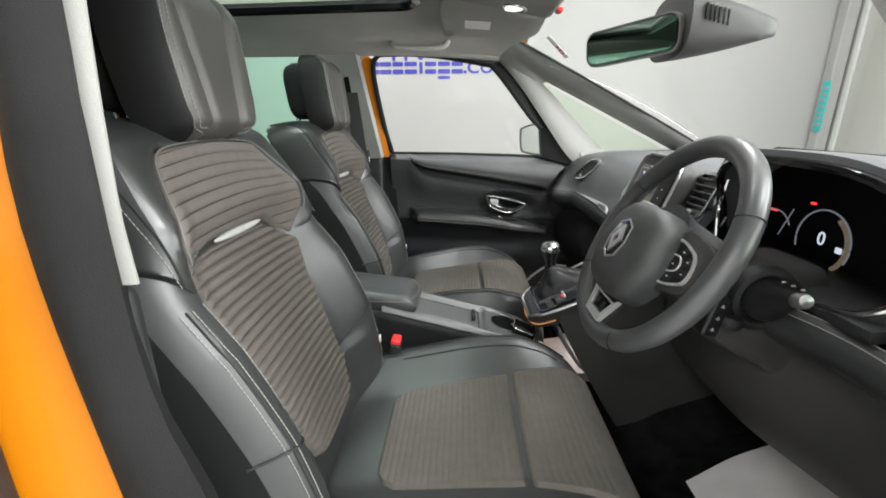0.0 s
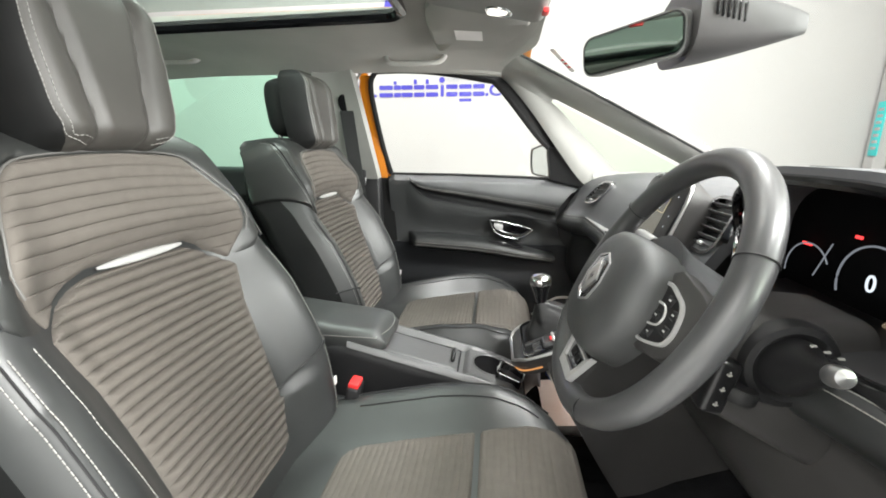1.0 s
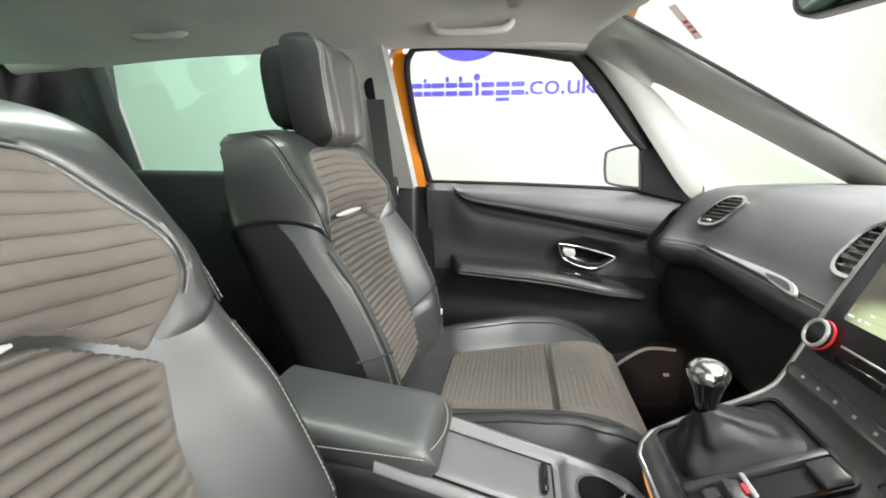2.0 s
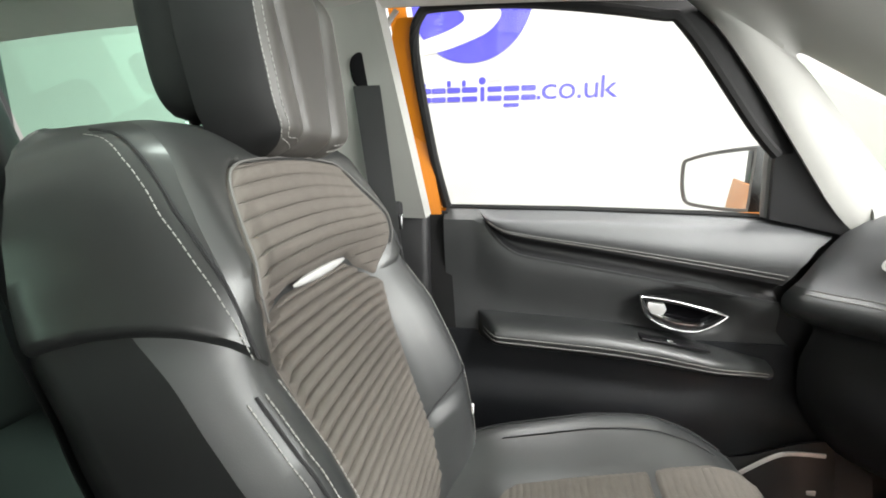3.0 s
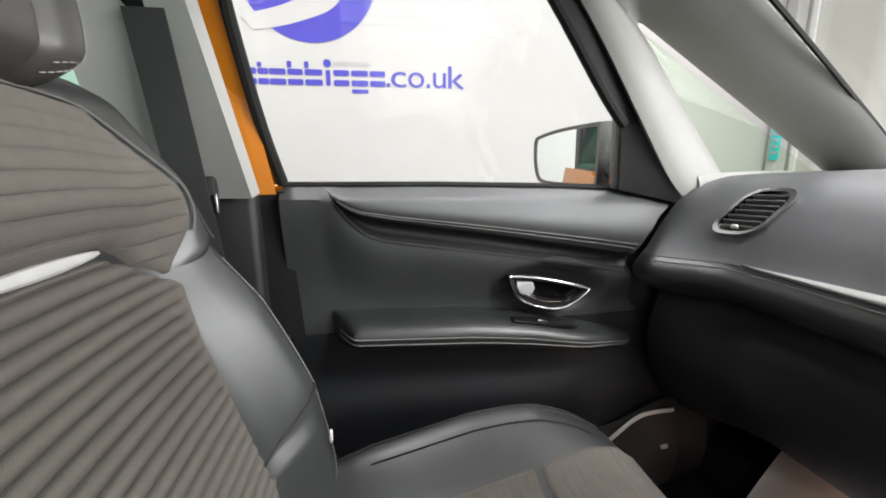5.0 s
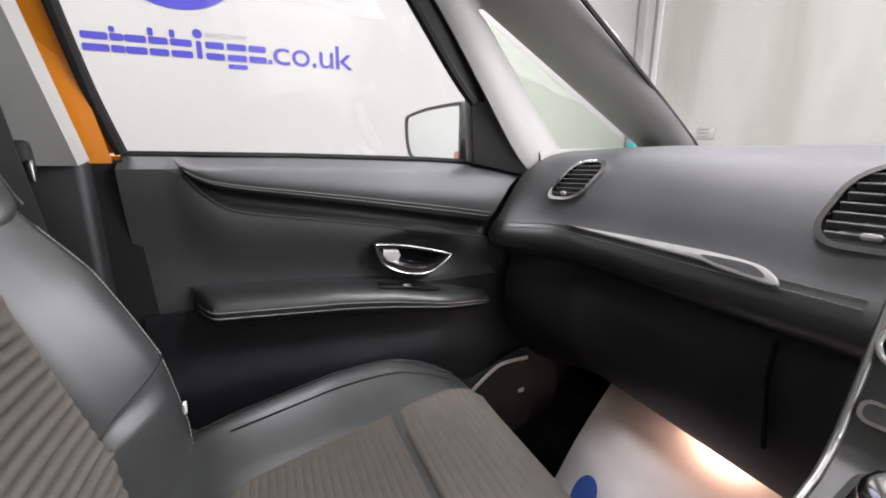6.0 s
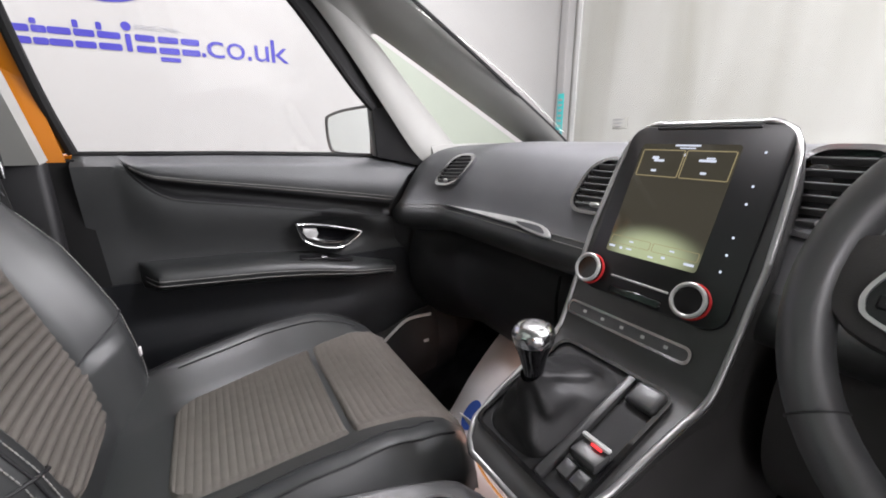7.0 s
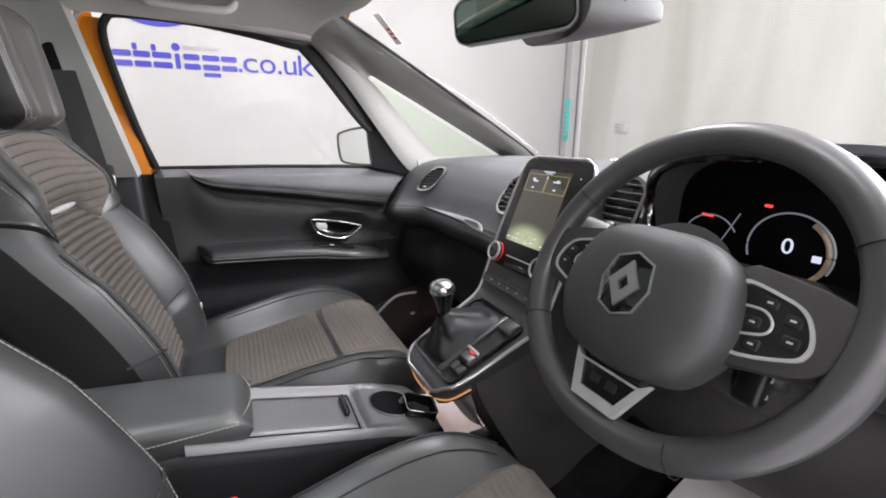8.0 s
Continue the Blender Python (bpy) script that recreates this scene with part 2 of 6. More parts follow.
def rbox(c, s, b=0.004, seg=2, rot=None):
    """A box with rounded edges."""
    bm = bmesh.new()
    bmesh.ops.create_cube(bm, size=1.0)
    bmesh.ops.scale(bm, vec=s, verts=bm.verts)
    if b:
        bmesh.ops.bevel(bm, geom=bm.edges[:], offset=min(b, min(s) * 0.49), segments=seg, affect="EDGES", profile=0.5)
    m = Matrix.Translation(c)
    if rot is not None:
        m = m @ rot
    bmesh.ops.transform(bm, matrix=m, verts=bm.verts)
    return bm


def plate(outline, frame_m, thick, bevel=0.0, seg=2):
    """A flat plate of a closed 2D outline, lying in frame_m's xy plane and standing up along its z."""
    bm = bmesh.new()
    vs = [bm.verts.new((x, y, 0)) for x, y in outline]
    f = bm.faces.new(vs)
    r = bmesh.ops.extrude_face_region(bm, geom=[f])
    top = [v for v in r["geom"] if isinstance(v, bmesh.types.BMVert)]
    bmesh.ops.translate(bm, verts=top, vec=(0, 0, thick))
    if bevel:
        tops = set(top)
        e = [e for e in bm.edges if e.verts[0] in tops and e.verts[1] in tops]
        bmesh.ops.bevel(bm, geom=e, offset=bevel, segments=seg, affect="EDGES", profile=0.5)
    bmesh.ops.transform(bm, matrix=frame_m, verts=bm.verts)
    return bm


def ring_plate(outer, inner, frame_m, thick):
    """A flat frame between two outlines with the same number of points."""
    bm = bmesh.new()
    rows = []
    for z in (0, thick):
        rows.append(([bm.verts.new((x, y, z)) for x, y in outer], [bm.verts.new((x, y, z)) for x, y in inner]))
    n = len(outer)
    for i in range(n):
        k = (i + 1) % n
        (o0, i0), (o1, i1) = rows
        bm.faces.new((o1[i], o1[k], i1[k], i1[i]))
        bm.faces.new((o0[i], i0[i], i0[k], o0[k]))
        bm.faces.new((o0[i], o0[k], o1[k], o1[i]))
        bm.faces.new((i0[i], i1[i], i1[k], i0[k]))
    bmesh.ops.transform(bm, matrix=frame_m, verts=bm.verts)
    return bm


def round_rect(w, h, r, n=5, cx=0.0, cy=0.0):
    out = []
    for sx, sy, a0 in ((1, 1, 0), (-1, 1, 90), (-1, -1, 180), (1, -1, 270)):
        for k in range(n + 1):
            a = radians(a0 + 90 * k / n)
            out.append((cx + sx * (w / 2 - r) + r * math.cos(a), cy + sy * (h / 2 - r) + r * math.sin(a)))
    return out


def lathe(profile, m, n=24):
    """A turned solid: profile of (radius, height) along m's z."""
    rows = [[m @ Vector((r * math.cos(2 * math.pi * k / n), r * math.sin(2 * math.pi * k / n), h)) for k in range(n)] for r, h in profile]
    return grid(rows, close_j=True, cap=True)


def axes(o, x, y):
    """A frame at o with the given x and y directions."""
    x = Vector(x).normalized()
    z = x.cross(Vector(y)).normalized()
    y = z.cross(x)
    return Matrix((x, y, z)).transposed().to_4x4() if o is None else Matrix.Translation(o) @ Matrix((x, y, z)).transposed().to_4x4()


def stitches(pts, gap=0.0062, r=0.0009, duty=0.62, lift=(0, 0, 0)):
    """A row of single thread stitches along a line."""
    P = [Vector(p) + Vector(lift) for p in pts]
    seg = [(b - a).length for a, b in zip(P, P[1:])]
    total = sum(seg)
    n = max(2, int(total / gap))

    def at(d):
        for a, b, s in zip(P, P[1:], seg):
            if d <= s:
                return a.lerp(b, d / s if s else 0)
            d -= s
        return P[-1]
    bm = bmesh.new()
    for k in range(n):
        a, b = at(k * total / n), at((k + duty) * total / n)
        d = b - a
        if d.length < 1e-6:
            continue
        s = d.orthogonal().normalized() * r
        h = d.cross(s).normalized() * r
        q = d.normalized() * r * 1.5
        lo = [bm.verts.new(a + o) for o in (s, h, -s, -h)]
        hi = [bm.verts.new(b + o) for o in (s, h, -s, -h)]
        t0, t1 = bm.verts.new(a - q), bm.verts.new(b + q)
        for i in range(4):
            j = (i + 1) % 4
            bm.faces.new((lo[i], lo[j], hi[j], hi[i]))
            bm.faces.new((t0, lo[j], lo[i]))
            bm.faces.new((t1, hi[i], hi[j]))
    return bm
# ---------------------------------------------------------------- seats
# Seat axes: u across, v up along the backrest, w out of its face. The origin is the middle of the fold between back and cushion.
LEAN_BACK = radians(21.7)
FOLD = (0.01, 0.66)


def back_at(u, v, w):
    return Vector((FOLD[0] - v * math.sin(LEAN_BACK) + w * math.cos(LEAN_BACK), u, FOLD[1] + v * math.cos(LEAN_BACK) + w * math.sin(LEAN_BACK)))


OUTER = [(-0.05, 0.235), (0.05, 0.252), (0.15, 0.262), (0.3, 0.266), (0.36, 0.263), (0.4, 0.259), (0.44, 0.253), (0.48, 0.246), (0.52, 0.236), (0.55, 0.225), (0.575, 0.211), (0.595, 0.192), (0.605, 0.178)]
LOWER_EDGE = [(0.02, 0.070), (0.04, 0.100), (0.1, 0.122), (0.21, 0.134), (0.28, 0.142), (0.35, 0.160), (0.375, 0.166)]
UPPER_EDGE = [(0.345, 0.140), (0.36, 0.152), (0.38, 0.169), (0.40, 0.182), (0.418, 0.186), (0.44, 0.181), (0.465, 0.171), (0.49, 0.156), (0.515, 0.141), (0.53, 0.128), (0.545, 0.104)]
HEM = [(0.0, 0.407), (0.08, 0.406), (0.105, 0.397), (0.12, 0.386), (0.14, 0.368), (0.158, 0.348)]
BOLSTER = [(-0.05, 0.035), (0.04, 0.056), (0.15, 0.068), (0.28, 0.064), (0.36, 0.050), (0.42, 0.030), (0.5, 0.012), (0.56, 0.0)]


def back_face(u, v):
    """How far the face of the backrest stands out."""
    a, o, h = abs(u), lin(OUTER, v), lin(BOLSTER, v)
    e = 0.10 if v < 0.1 else 0.12
    peak = o - 0.055 - 0.012 * ss(0.38, 0.46, v)
    w = h * ss(e * 0.95, peak, a)
    if a > peak:
        w -= (h + 0.05 + 0.02 * ss(0.38, 0.46, v)) * ((a - peak) / (o - peak)) ** 2.3
    w += 0.010 * math.sin(max(0.0, min(1.0, v / 0.35)) * math.pi)
    w += 0.036 * ss(0.385 - 0.035 * ss(0.13, 0.19, a), 0.45, v) * (1 - ss(0.175, 0.245, a))
    if v > 0.54:
        w -= 0.05 * ((v - 0.54) / 0.06) ** 2
    return w


def back_surface(u, v, lift):
    return back_at(u, v, back_face(u, v) + lift)


def closed_back(v0, v1, nv, depth):
    """Closed sections of the padded back: 33 points over the face, the rest round the rear."""
    rows = []
    for i in range(nv + 1):
        v = v0 + (v1 - v0) * i / nv
        o = lin(OUTER, v)
        sec = []
        for j in range(33):
            a = -math.cos(math.pi * j / 32) * o
            sec.append(back_at(a, v, back_face(a, v)))
        wl = back_face(o, v)
        d = -depth * (1 - 0.55 * ss(0.40, 0.6, v))
        for j in range(1, 16):
            t = math.pi * j / 16
            x = math.cos(t)
            b = abs(math.sin(t)) ** 0.7
            sec.append(back_at(o * (abs(x) ** 0.75) * (1 if x > 0 else -1), v, wl + (d - wl) * b))
        rows.append(sec)
    # rounded top
    for s, dv in ((0.93, 0.006), (0.75, 0.011), (0.4, 0.014)):
        top = rows[nv]
        c = sum((p for p in top), Vector()) / len(top)
        rows.append([c + (p - c) * s + (back_at(0, dv, 0) - back_at(0, 0, 0)) for p in top])
    return rows


def back_panel(v0, v1, edge, low, high, lift, pitch, shape, nu=40, arch=0.012):
    """A fabric insert on the backrest; its rows of rolls follow the weave, clipped to the outline low(u) to high(u)."""
    steps = [k + f for k in range(int(v0 / pitch) - 2, int(v1 / pitch) + 2) for f, _ in shape]
    heights = [h for k in range(int(v0 / pitch) - 2, int(v1 / pitch) + 2) for _, h in shape]

    def fn(s, t):
        i = int(round(s * (len(steps) - 1)))
        q = math.sin((t - 0.5) * math.pi)
        q = 0.6 * q + 0.4 * (2 * t - 1)
        v = steps[i] * pitch + arch * (1 - q * q)
        u = q * lin(edge, min(max(v, v0), v1))
        lo, hi = low(u), high(u)
        rim = min(1.0, max(0.0, min(v - lo, hi - v)) / 0.007, (1 - abs(q)) * 0.15 / 0.012)
        fade = ss(0.0, 0.022, (1 - abs(q)) * 0.15) * min(1.0, rim)
        v = min(max(v, lo), hi)
        u = q * lin(edge, v)
        soft = math.sqrt(max(0.0, 1 - (1 - rim) ** 2))
        return back_surface(u, v, -0.006 + (lift + 0.006) * soft + heights[i] * fade)
    return sheet(fn, len(steps) - 1, nu, 0.004, True)


ROLLS = [(k / 10, 0.0072 * max(0.0, math.sin(math.pi * k / 10)) ** 0.6) for k in range(10)]
PLEATS = [(0.0, 0.0), (0.06, 0.0016), (0.18, 0.0027), (0.38, 0.0036), (0.62, 0.0040), (0.8, 0.0041), (0.90, 0.0052), (0.96, 0.0034)]


def cushion_z(x):
    return lin([(-0.04, 0.645), (0.06, 0.655), (0.2, 0.672), (0.33, 0.688), (0.42, 0.692), (0.465, 0.685), (0.495, 0.664), (0.515, 0.63), (0.522, 0.59)], x)


CUSHION_HALF = [(-0.04, 0.235), (0.1, 0.262), (0.3, 0.272), (0.4, 0.266), (0.46, 0.245), (0.49, 0.22), (0.522, 0.19)]
CUSHION_EDGE = [(0.092, 0.075), (0.097, 0.100), (0.107, 0.118), (0.125, 0.130), (0.2, 0.139), (0.33, 0.150), (0.43, 0.172), (0.50, 0.185)]
CUSHION_ROLL = [(-0.04, 0.03), (0.1, 0.044), (0.25, 0.056), (0.36, 0.050), (0.43, 0.026), (0.48, 0.006), (0.52, 0.0)]


def cushion_face(x, u):
    a, o, h = abs(u), lin(CUSHION_HALF, x), lin(CUSHION_ROLL, x)
    peak = o - 0.042
    z = cushion_z(x) + h * (0.45 * ss(0.10, peak, a) + 0.55 * min(1.0, max(0.0, (a - 0.12) / (peak - 0.12))))
    if a > peak:
        z -= (h + 0.045) * ((a - peak) / (o - peak)) ** 2.3
    return z


def seat(name, at, label):
    s = thing(name, at, label, "car seat", "front seats")
    # padded backrest with its side bolsters
    sections = closed_back(-0.06, 0.580, 60, 0.122)
    body = part("backrest", grid([r[4:29] for r in sections]), LEATHER, s, "black leather backrest with raised side bolsters")
    # same leather as the face, darkened to carry the shade between the seats
    part("bolster_side", grid([r[28:] + r[:5] for r in sections]), BLACKSIDE, body, "leather sides of the bolsters, coloured black for their shade")
    # hard cover round the sides and back, below the yoke
    rows = []
    for i in range(31):
        v = -0.055 + 0.535 * i / 30
        o = lin(OUTER, v)
        we = back_face(o, v)
        sec = []
        for j in range(0, 25):
            t = math.pi * (0.05 + 0.90 * j / 24)
            x = -math.cos(t)
            sec.append(back_at((o + 0.004) * (abs(x) ** 0.75) * (1 if x > 0 else -1), v, we + (-0.129 - we) * abs(math.sin(t)) ** 0.7))
        rows.append(sec)
    part("back_cover", grid(rows), BLACKSIDE, s, "leather round the sides of the backrest, coloured black for its shade")
    # yoke over the shoulders, stepping out above the bolsters and wrapping round the sides
    rows = []
    nv, nq, turn = 36, 96, 0.74
    for i in range(nv + 1):
        t = i / nv
        sec = []
        for j in range(nq + 1):
            q = -1 + 2 * j / nq
            aq = abs(q)
            v0 = 0.425 - 0.066 * ss(0.20, 0.48, aq) + 0.078 * ss(0.52, turn, aq) + 0.060 * ss(turn, 1.0, aq)
            v = v0 + (0.592 - v0) * t
            o = lin(OUTER, v)
            rim = min(1.0, t / 0.06)
            g = 0.007 * math.sqrt(max(0, 1 - (1 - rim) ** 2)) - 0.004 * (1 - rim)
            if aq < turn:
                u = q / turn * o
                if v < 0.54:
                    k = ss(0.001, 0.010, lin(UPPER_EDGE, v) - abs(u)) * ss(0.54, 0.532, v)
                    g = g * (1 - k) - 0.006 * k
                sec.append((u * (o + g) / o, v, back_face(u, v) + g))
            else:
                a = 0.33 * math.pi * (aq - turn) / (1 - turn)
                we = back_face(o, v)
                d = -0.120 * (1 - 0.55 * ss(0.40, 0.6, v))
                sec.append((math.copysign((o + g) * math.cos(a) ** 0.75, q), v, we + (d - we) * math.sin(a) ** 0.7 + g * math.cos(a)))
        rows.append(sec)
    top = rows[-1]
    for f in (0.12, 0.3, 0.55, 0.8, 1.0):
        rows.append([(u * (1 - 0.10 * f), v + 0.014 * math.sin(f * math.pi / 2), w + (-0.055 - w) * f) for u, v, w in top])
    rim_j = round(nq * 0.5 * (1 - 0.59))
    yoke = part("shoulder_cover", grid([[back_at(*p) for p in r[rim_j:nq + 1 - rim_j]] for r in rows]), LEATHER_GREY, s, "dark grey leather over the shoulders")
    # outside the seam the leather is painted darker, as if turned from the light
    part("shoulder_side", grid([[back_at(*p) for p in r[:rim_j + 1]] for r in rows]), LEATHER_SHADED, s, "leather side of the shoulder, its shade put into a blacker colour")
    part("shoulder_side", grid([[back_at(*p) for p in r[nq - rim_j:]] for r in rows]), LEATHER_SHADED, s, "leather side of the shoulder, its shade put into a blacker colour")
    # seams and thread down the shoulders
    for side in (-1, 1):
        def on_yoke(v, shift, lift):
            u = lin([(0.38, 0.203), (0.44, 0.201), (0.5, 0.197), (0.55, 0.190), (0.59, 0.175)], v) + shift
            o = lin(OUTER, v)
            return back_at(side * u * (o + 0.007) / o, v, back_face(u, v) + 0.007 + lift)
        part("seam", tube([on_yoke(v, 0.0, 0.0006) for v in np.linspace(0.376, 0.588, 36)], 0.0015, 6), HARD, yoke)
        part("stitching", stitches([on_yoke(v, 0.0055, 0.0009) for v in np.linspace(0.378, 0.585, 36)], r=0.0005), THREAD, yoke, "pale thread")
        def on_bolster(shift, lift):
            return [back_surface(side * (lin(OUTER, v) - 0.043 + shift), v, lift) for v in np.linspace(0.0, 0.352, 40)]
        part("seam", tube(on_bolster(0.0, 0.0004), 0.0014, 6), HARD, body)
        for shift in (-0.006, 0.006):
            part("stitching", stitches(on_bolster(shift, 0.0008), r=0.0007), THREAD, body, "pale thread")
        fold_line = [back_surface(side * lin([(0.08, 0.145), (0.162, 0.170), (0.254, 0.188), (0.317, 0.189), (0.369, 0.191)], v), v, 0.0012) for v in np.linspace(0.07, 0.352, 40)]
        if side < 0:
            part("stitching", stitches(fold_line, r=0.0006), THREAD, body, "pale thread")
        cut = [back_surface(side * u, 0.105 + 0.35 * (u - 0.1), 0.001) for u in np.linspace(0.10, lin(OUTER, 0.1) - 0.012, 16)]
        part("seam", tube(cut, 0.002, 6), HARD, body)
    # fabric inserts
    part("lower_insert", back_panel(0.02, 0.41, LOWER_EDGE, lambda u: 0.022 + 1.6 * max(0.0, abs(u) - 0.05) ** 2, lambda u: lin(HEM, abs(u)) - 0.003, 0.005, 0.0150, ROLLS, 40, 0.004), FABRIC, s, "brown-grey ribbed fabric insert")
    part("upper_insert", back_panel(0.335, 0.545, UPPER_EDGE, lambda u: max(lin(HEM, abs(u)) + 0.003, 0.362), lambda u: 0.545 - 0.6 * u * u, 0.0075, 0.0165, PLEATS, 48), FABRIC, s, "brown-grey pleated fabric insert")
    rim = [back_surface(q * lin(UPPER_EDGE, v), v, 0.0045) for q, v in
           [(-1, v) for v in np.linspace(0.395, 0.536, 24)] + [(q, 0.545 - 0.6 * (q * 0.112) ** 2) for q in np.linspace(-0.95, 0.95, 16)] + [(1, v) for v in np.linspace(0.536, 0.395, 24)]]
    for _ in range(3):
        rim = rim[:1] + [(a + b * 2 + c) / 4 for a, b, c in zip(rim, rim[1:], rim[2:])] + rim[-1:]
    part("piping", tube([p + Vector(FW_AXIS) * 0.0035 for p in rim], 0.0013, 6), PIPING, yoke)
    slit = [back_surface(u, 0.4065, 0.0085) for u in np.linspace(-0.070, 0.070, 18)]
    part("slot_trim", tube(slit, lambda t: 0.0015 + 0.0045 * math.sin(math.pi * t) ** 0.6, 8, flat=0.5, up=FW_AXIS), SILVER, s, "slim silver slot trim")
    # cushion
    rows = []
    for i in range(41):
        x = -0.04 + 0.562 * (i / 40)
        o = lin(CUSHION_HALF, x)
        sec = [Vector((x, -math.cos(math.pi * j / 32) * o, cushion_face(x, -math.cos(math.pi * j / 32) * o))) for j in range(33)]
        lo = 0.50 if x < 0.46 else 0.50 + 0.05 * ss(0.46, 0.52, x)
        for j in range(1, 12):
            c = math.cos(math.pi * j / 12)
            sec.append(Vector((x, math.copysign(min(o * 1.01, o * abs(c) ** 0.35 + 0.0), c), lo + (sec[32].z - lo) * (1 - math.sin(math.pi * j / 12) ** 0.4))))
        rows.append(sec)
    cushion = part("cushion", grid(rows, close_j=True, cap=True), LEATHER, s, "black leather cushion with raised edges")

    def insert(x0, x1, ribs):
        def fn(sx, t):
            x = x0 + (x1 - x0) * sx
            u = (2 * t - 1) * lin(CUSHION_EDGE, x)
            rim = min(1.0, min(sx, 1 - sx) * (x1 - x0) / 0.009, min(t, 1 - t) * 2 * lin(CUSHION_EDGE, x) / 0.009)
            soft = math.sqrt(max(0.0, 1 - (1 - rim) ** 2))
            rib = abs(math.sin(math.pi * sx * ribs)) ** 0.6 * 0.0012 * rim
            return Vector((x, u, cushion_face(x, u) - 0.006 + 0.012 * soft + rib))
        return sheet(fn, ribs * 5, 20, 0.004)
    part("seat_insert", insert(0.092, 0.328, 22), FABRIC, s, "brown-grey ribbed fabric insert")
    part("thigh_insert", insert(0.334, 0.512, 15), FABRIC, s, "brown-grey ribbed fabric insert")
    for side in (-1, 1):
        line = [Vector((x, side * (lin(CUSHION_HALF, x) - 0.032), cushion_face(x, lin(CUSHION_HALF, x) - 0.032) + 0.001)) for x in np.linspace(0.0, 0.46, 30)]
        part("seam", tube(line, 0.0018, 6), HARD, cushion)
        line = [Vector((x, side * (lin(CUSHION_HALF, x) - 0.066), cushion_face(x, lin(CUSHION_HALF, x) - 0.066) + 0.0008)) for x in np.linspace(0.10, 0.44, 30)]
        part("seam", tube(line, 0.0012, 6), HARD, cushion)
    # base, side shield and tag
    part("seat_base", rbox((0.22, 0, 0.44), (0.46, 0.44, 0.12), 0.03), HARD, s)
    for side in (-1, 1):
        part("side_shield", rbox((0.2, side * 0.255, 0.50), (0.5, 0.03, 0.12), 0.014, 3), HARD, s)
        part("seat_rail", rbox((0.2, side * 0.2, 0.355), (0.56, 0.04, 0.05), 0.008), HARD, s)
        part("hinge_cover", rbox((0.005, side * 0.262, 0.62), (0.09, 0.03, 0.10), 0.014, 3), HARD, s)
    part("tag", rbox(back_surface(0.212, 0.06, 0.004), (0.004, 0.010, 0.016), 0.001), PAPER, s, "small white fabric tag")
    part("back_shell", rbox(back_at(0, 0.22, -0.128), (0.03, 0.40, 0.46), 0.012, 2, Matrix.Rotation(-LEAN_BACK, 4, "Y")), HARD, s)
    # headrest: a winged front pad, a rear block, and two posts; it stands more upright than the back
    tip = radians(15)

    def head_at(a, h, f):
        return back_at(a, 0.530 + h * math.cos(tip) - f * math.sin(tip), 0.084 + h * math.sin(tip) + f * math.cos(tip))

    def head_u(h):
        return lin([(0.0, 0.070), (0.006, 0.084), (0.02, 0.097), (0.05, 0.108), (0.11, 0.113), (0.17, 0.110), (0.20, 0.100), (0.215, 0.080), (0.222, 0.055)], h)

    def head_face(a, h):
        """The front of the headrest: a middle pad between two creases, and wings turned forward."""
        o = head_u(h)
        end = max(0.0, min(1.0, h / 0.030, (0.222 - h) / 0.055))
        full = math.sqrt(max(0.03, 1 - (1 - end) ** 2))
        mid = 0.036 + 0.020 * ss(0.0, 0.2, h)
        crease = 0.008 * math.exp(-((abs(a) - mid) / 0.0065) ** 2) * full
        wing = 0.012 * ss(mid, o * 0.78, abs(a))
        return -0.074 + (0.074 * full + wing) * max(0.0, 1 - (abs(a) / o) ** 5) ** 0.5 - crease
    rows = []
    for i in range(37):
        h = 0.222 * (0.5 - 0.5 * math.cos(math.pi * i / 36))
        o = head_u(h)
        sec = [head_at(-math.cos(math.pi * j / 72) * o, h, head_face(-math.cos(math.pi * j / 72) * o, h)) for j in range(73)]
        sec += [head_at(o * (1 - 2 * j / 10), h, -0.074 - 0.004 * math.sin(math.pi * j / 10)) for j in range(1, 10)]
        rows.append(sec)
    edge_j = 14
    head = part("headrest", grid([r[edge_j:73 - edge_j] for r in rows]), HEADFRONT, s, "grey leather headrest with folded wings, warm light put into its colour")
    part("headrest_gusset", grid([r[72 - edge_j:] + r[:edge_j + 1] for r in rows]), BLACKSIDE, head, "black leather sides and rear")
    rows = []
    for i in range(21):
        t = i / 20
        h = 0.045 + 0.155 * t
        end = math.sqrt(max(0.0, 1 - abs(2 * t - 1) ** 4))
        o = 0.100 * (0.72 + 0.28 * end)
        sec = []
        for j in range(32):
            c, sn = math.cos(2 * math.pi * j / 32), math.sin(2 * math.pi * j / 32)
            sec.append(head_at(o * math.copysign(abs(c) ** 0.45, c), h, -0.098 + 0.040 * (0.3 + 0.7 * end) * math.copysign(abs(sn) ** 0.5, sn)))
        rows.append(sec)
    part("headrest_back", grid(rows, close_j=True, cap=True), BLACKSIDE, s, "black leather rear half of the headrest")
    for side in (-1, 1):
        for k, rise in ((0.815, 0.0), (0.765, 0.006)):
            bend = [(head_u(h) * k, h) for h in (0.19, 0.15, 0.11, 0.075, 0.05, 0.032, 0.018)] + [(0.060, 0.0105 + rise), (0.046, 0.008 + rise)]
            border = [head_at(side * p.x, p.y, head_face(p.x, p.y) + 0.0006) for p in spline([(a, h, 0) for a, h in bend], 8)]
            part("stitching", stitches(border, 0.0056, 0.0005), THREAD, head, "pale thread")
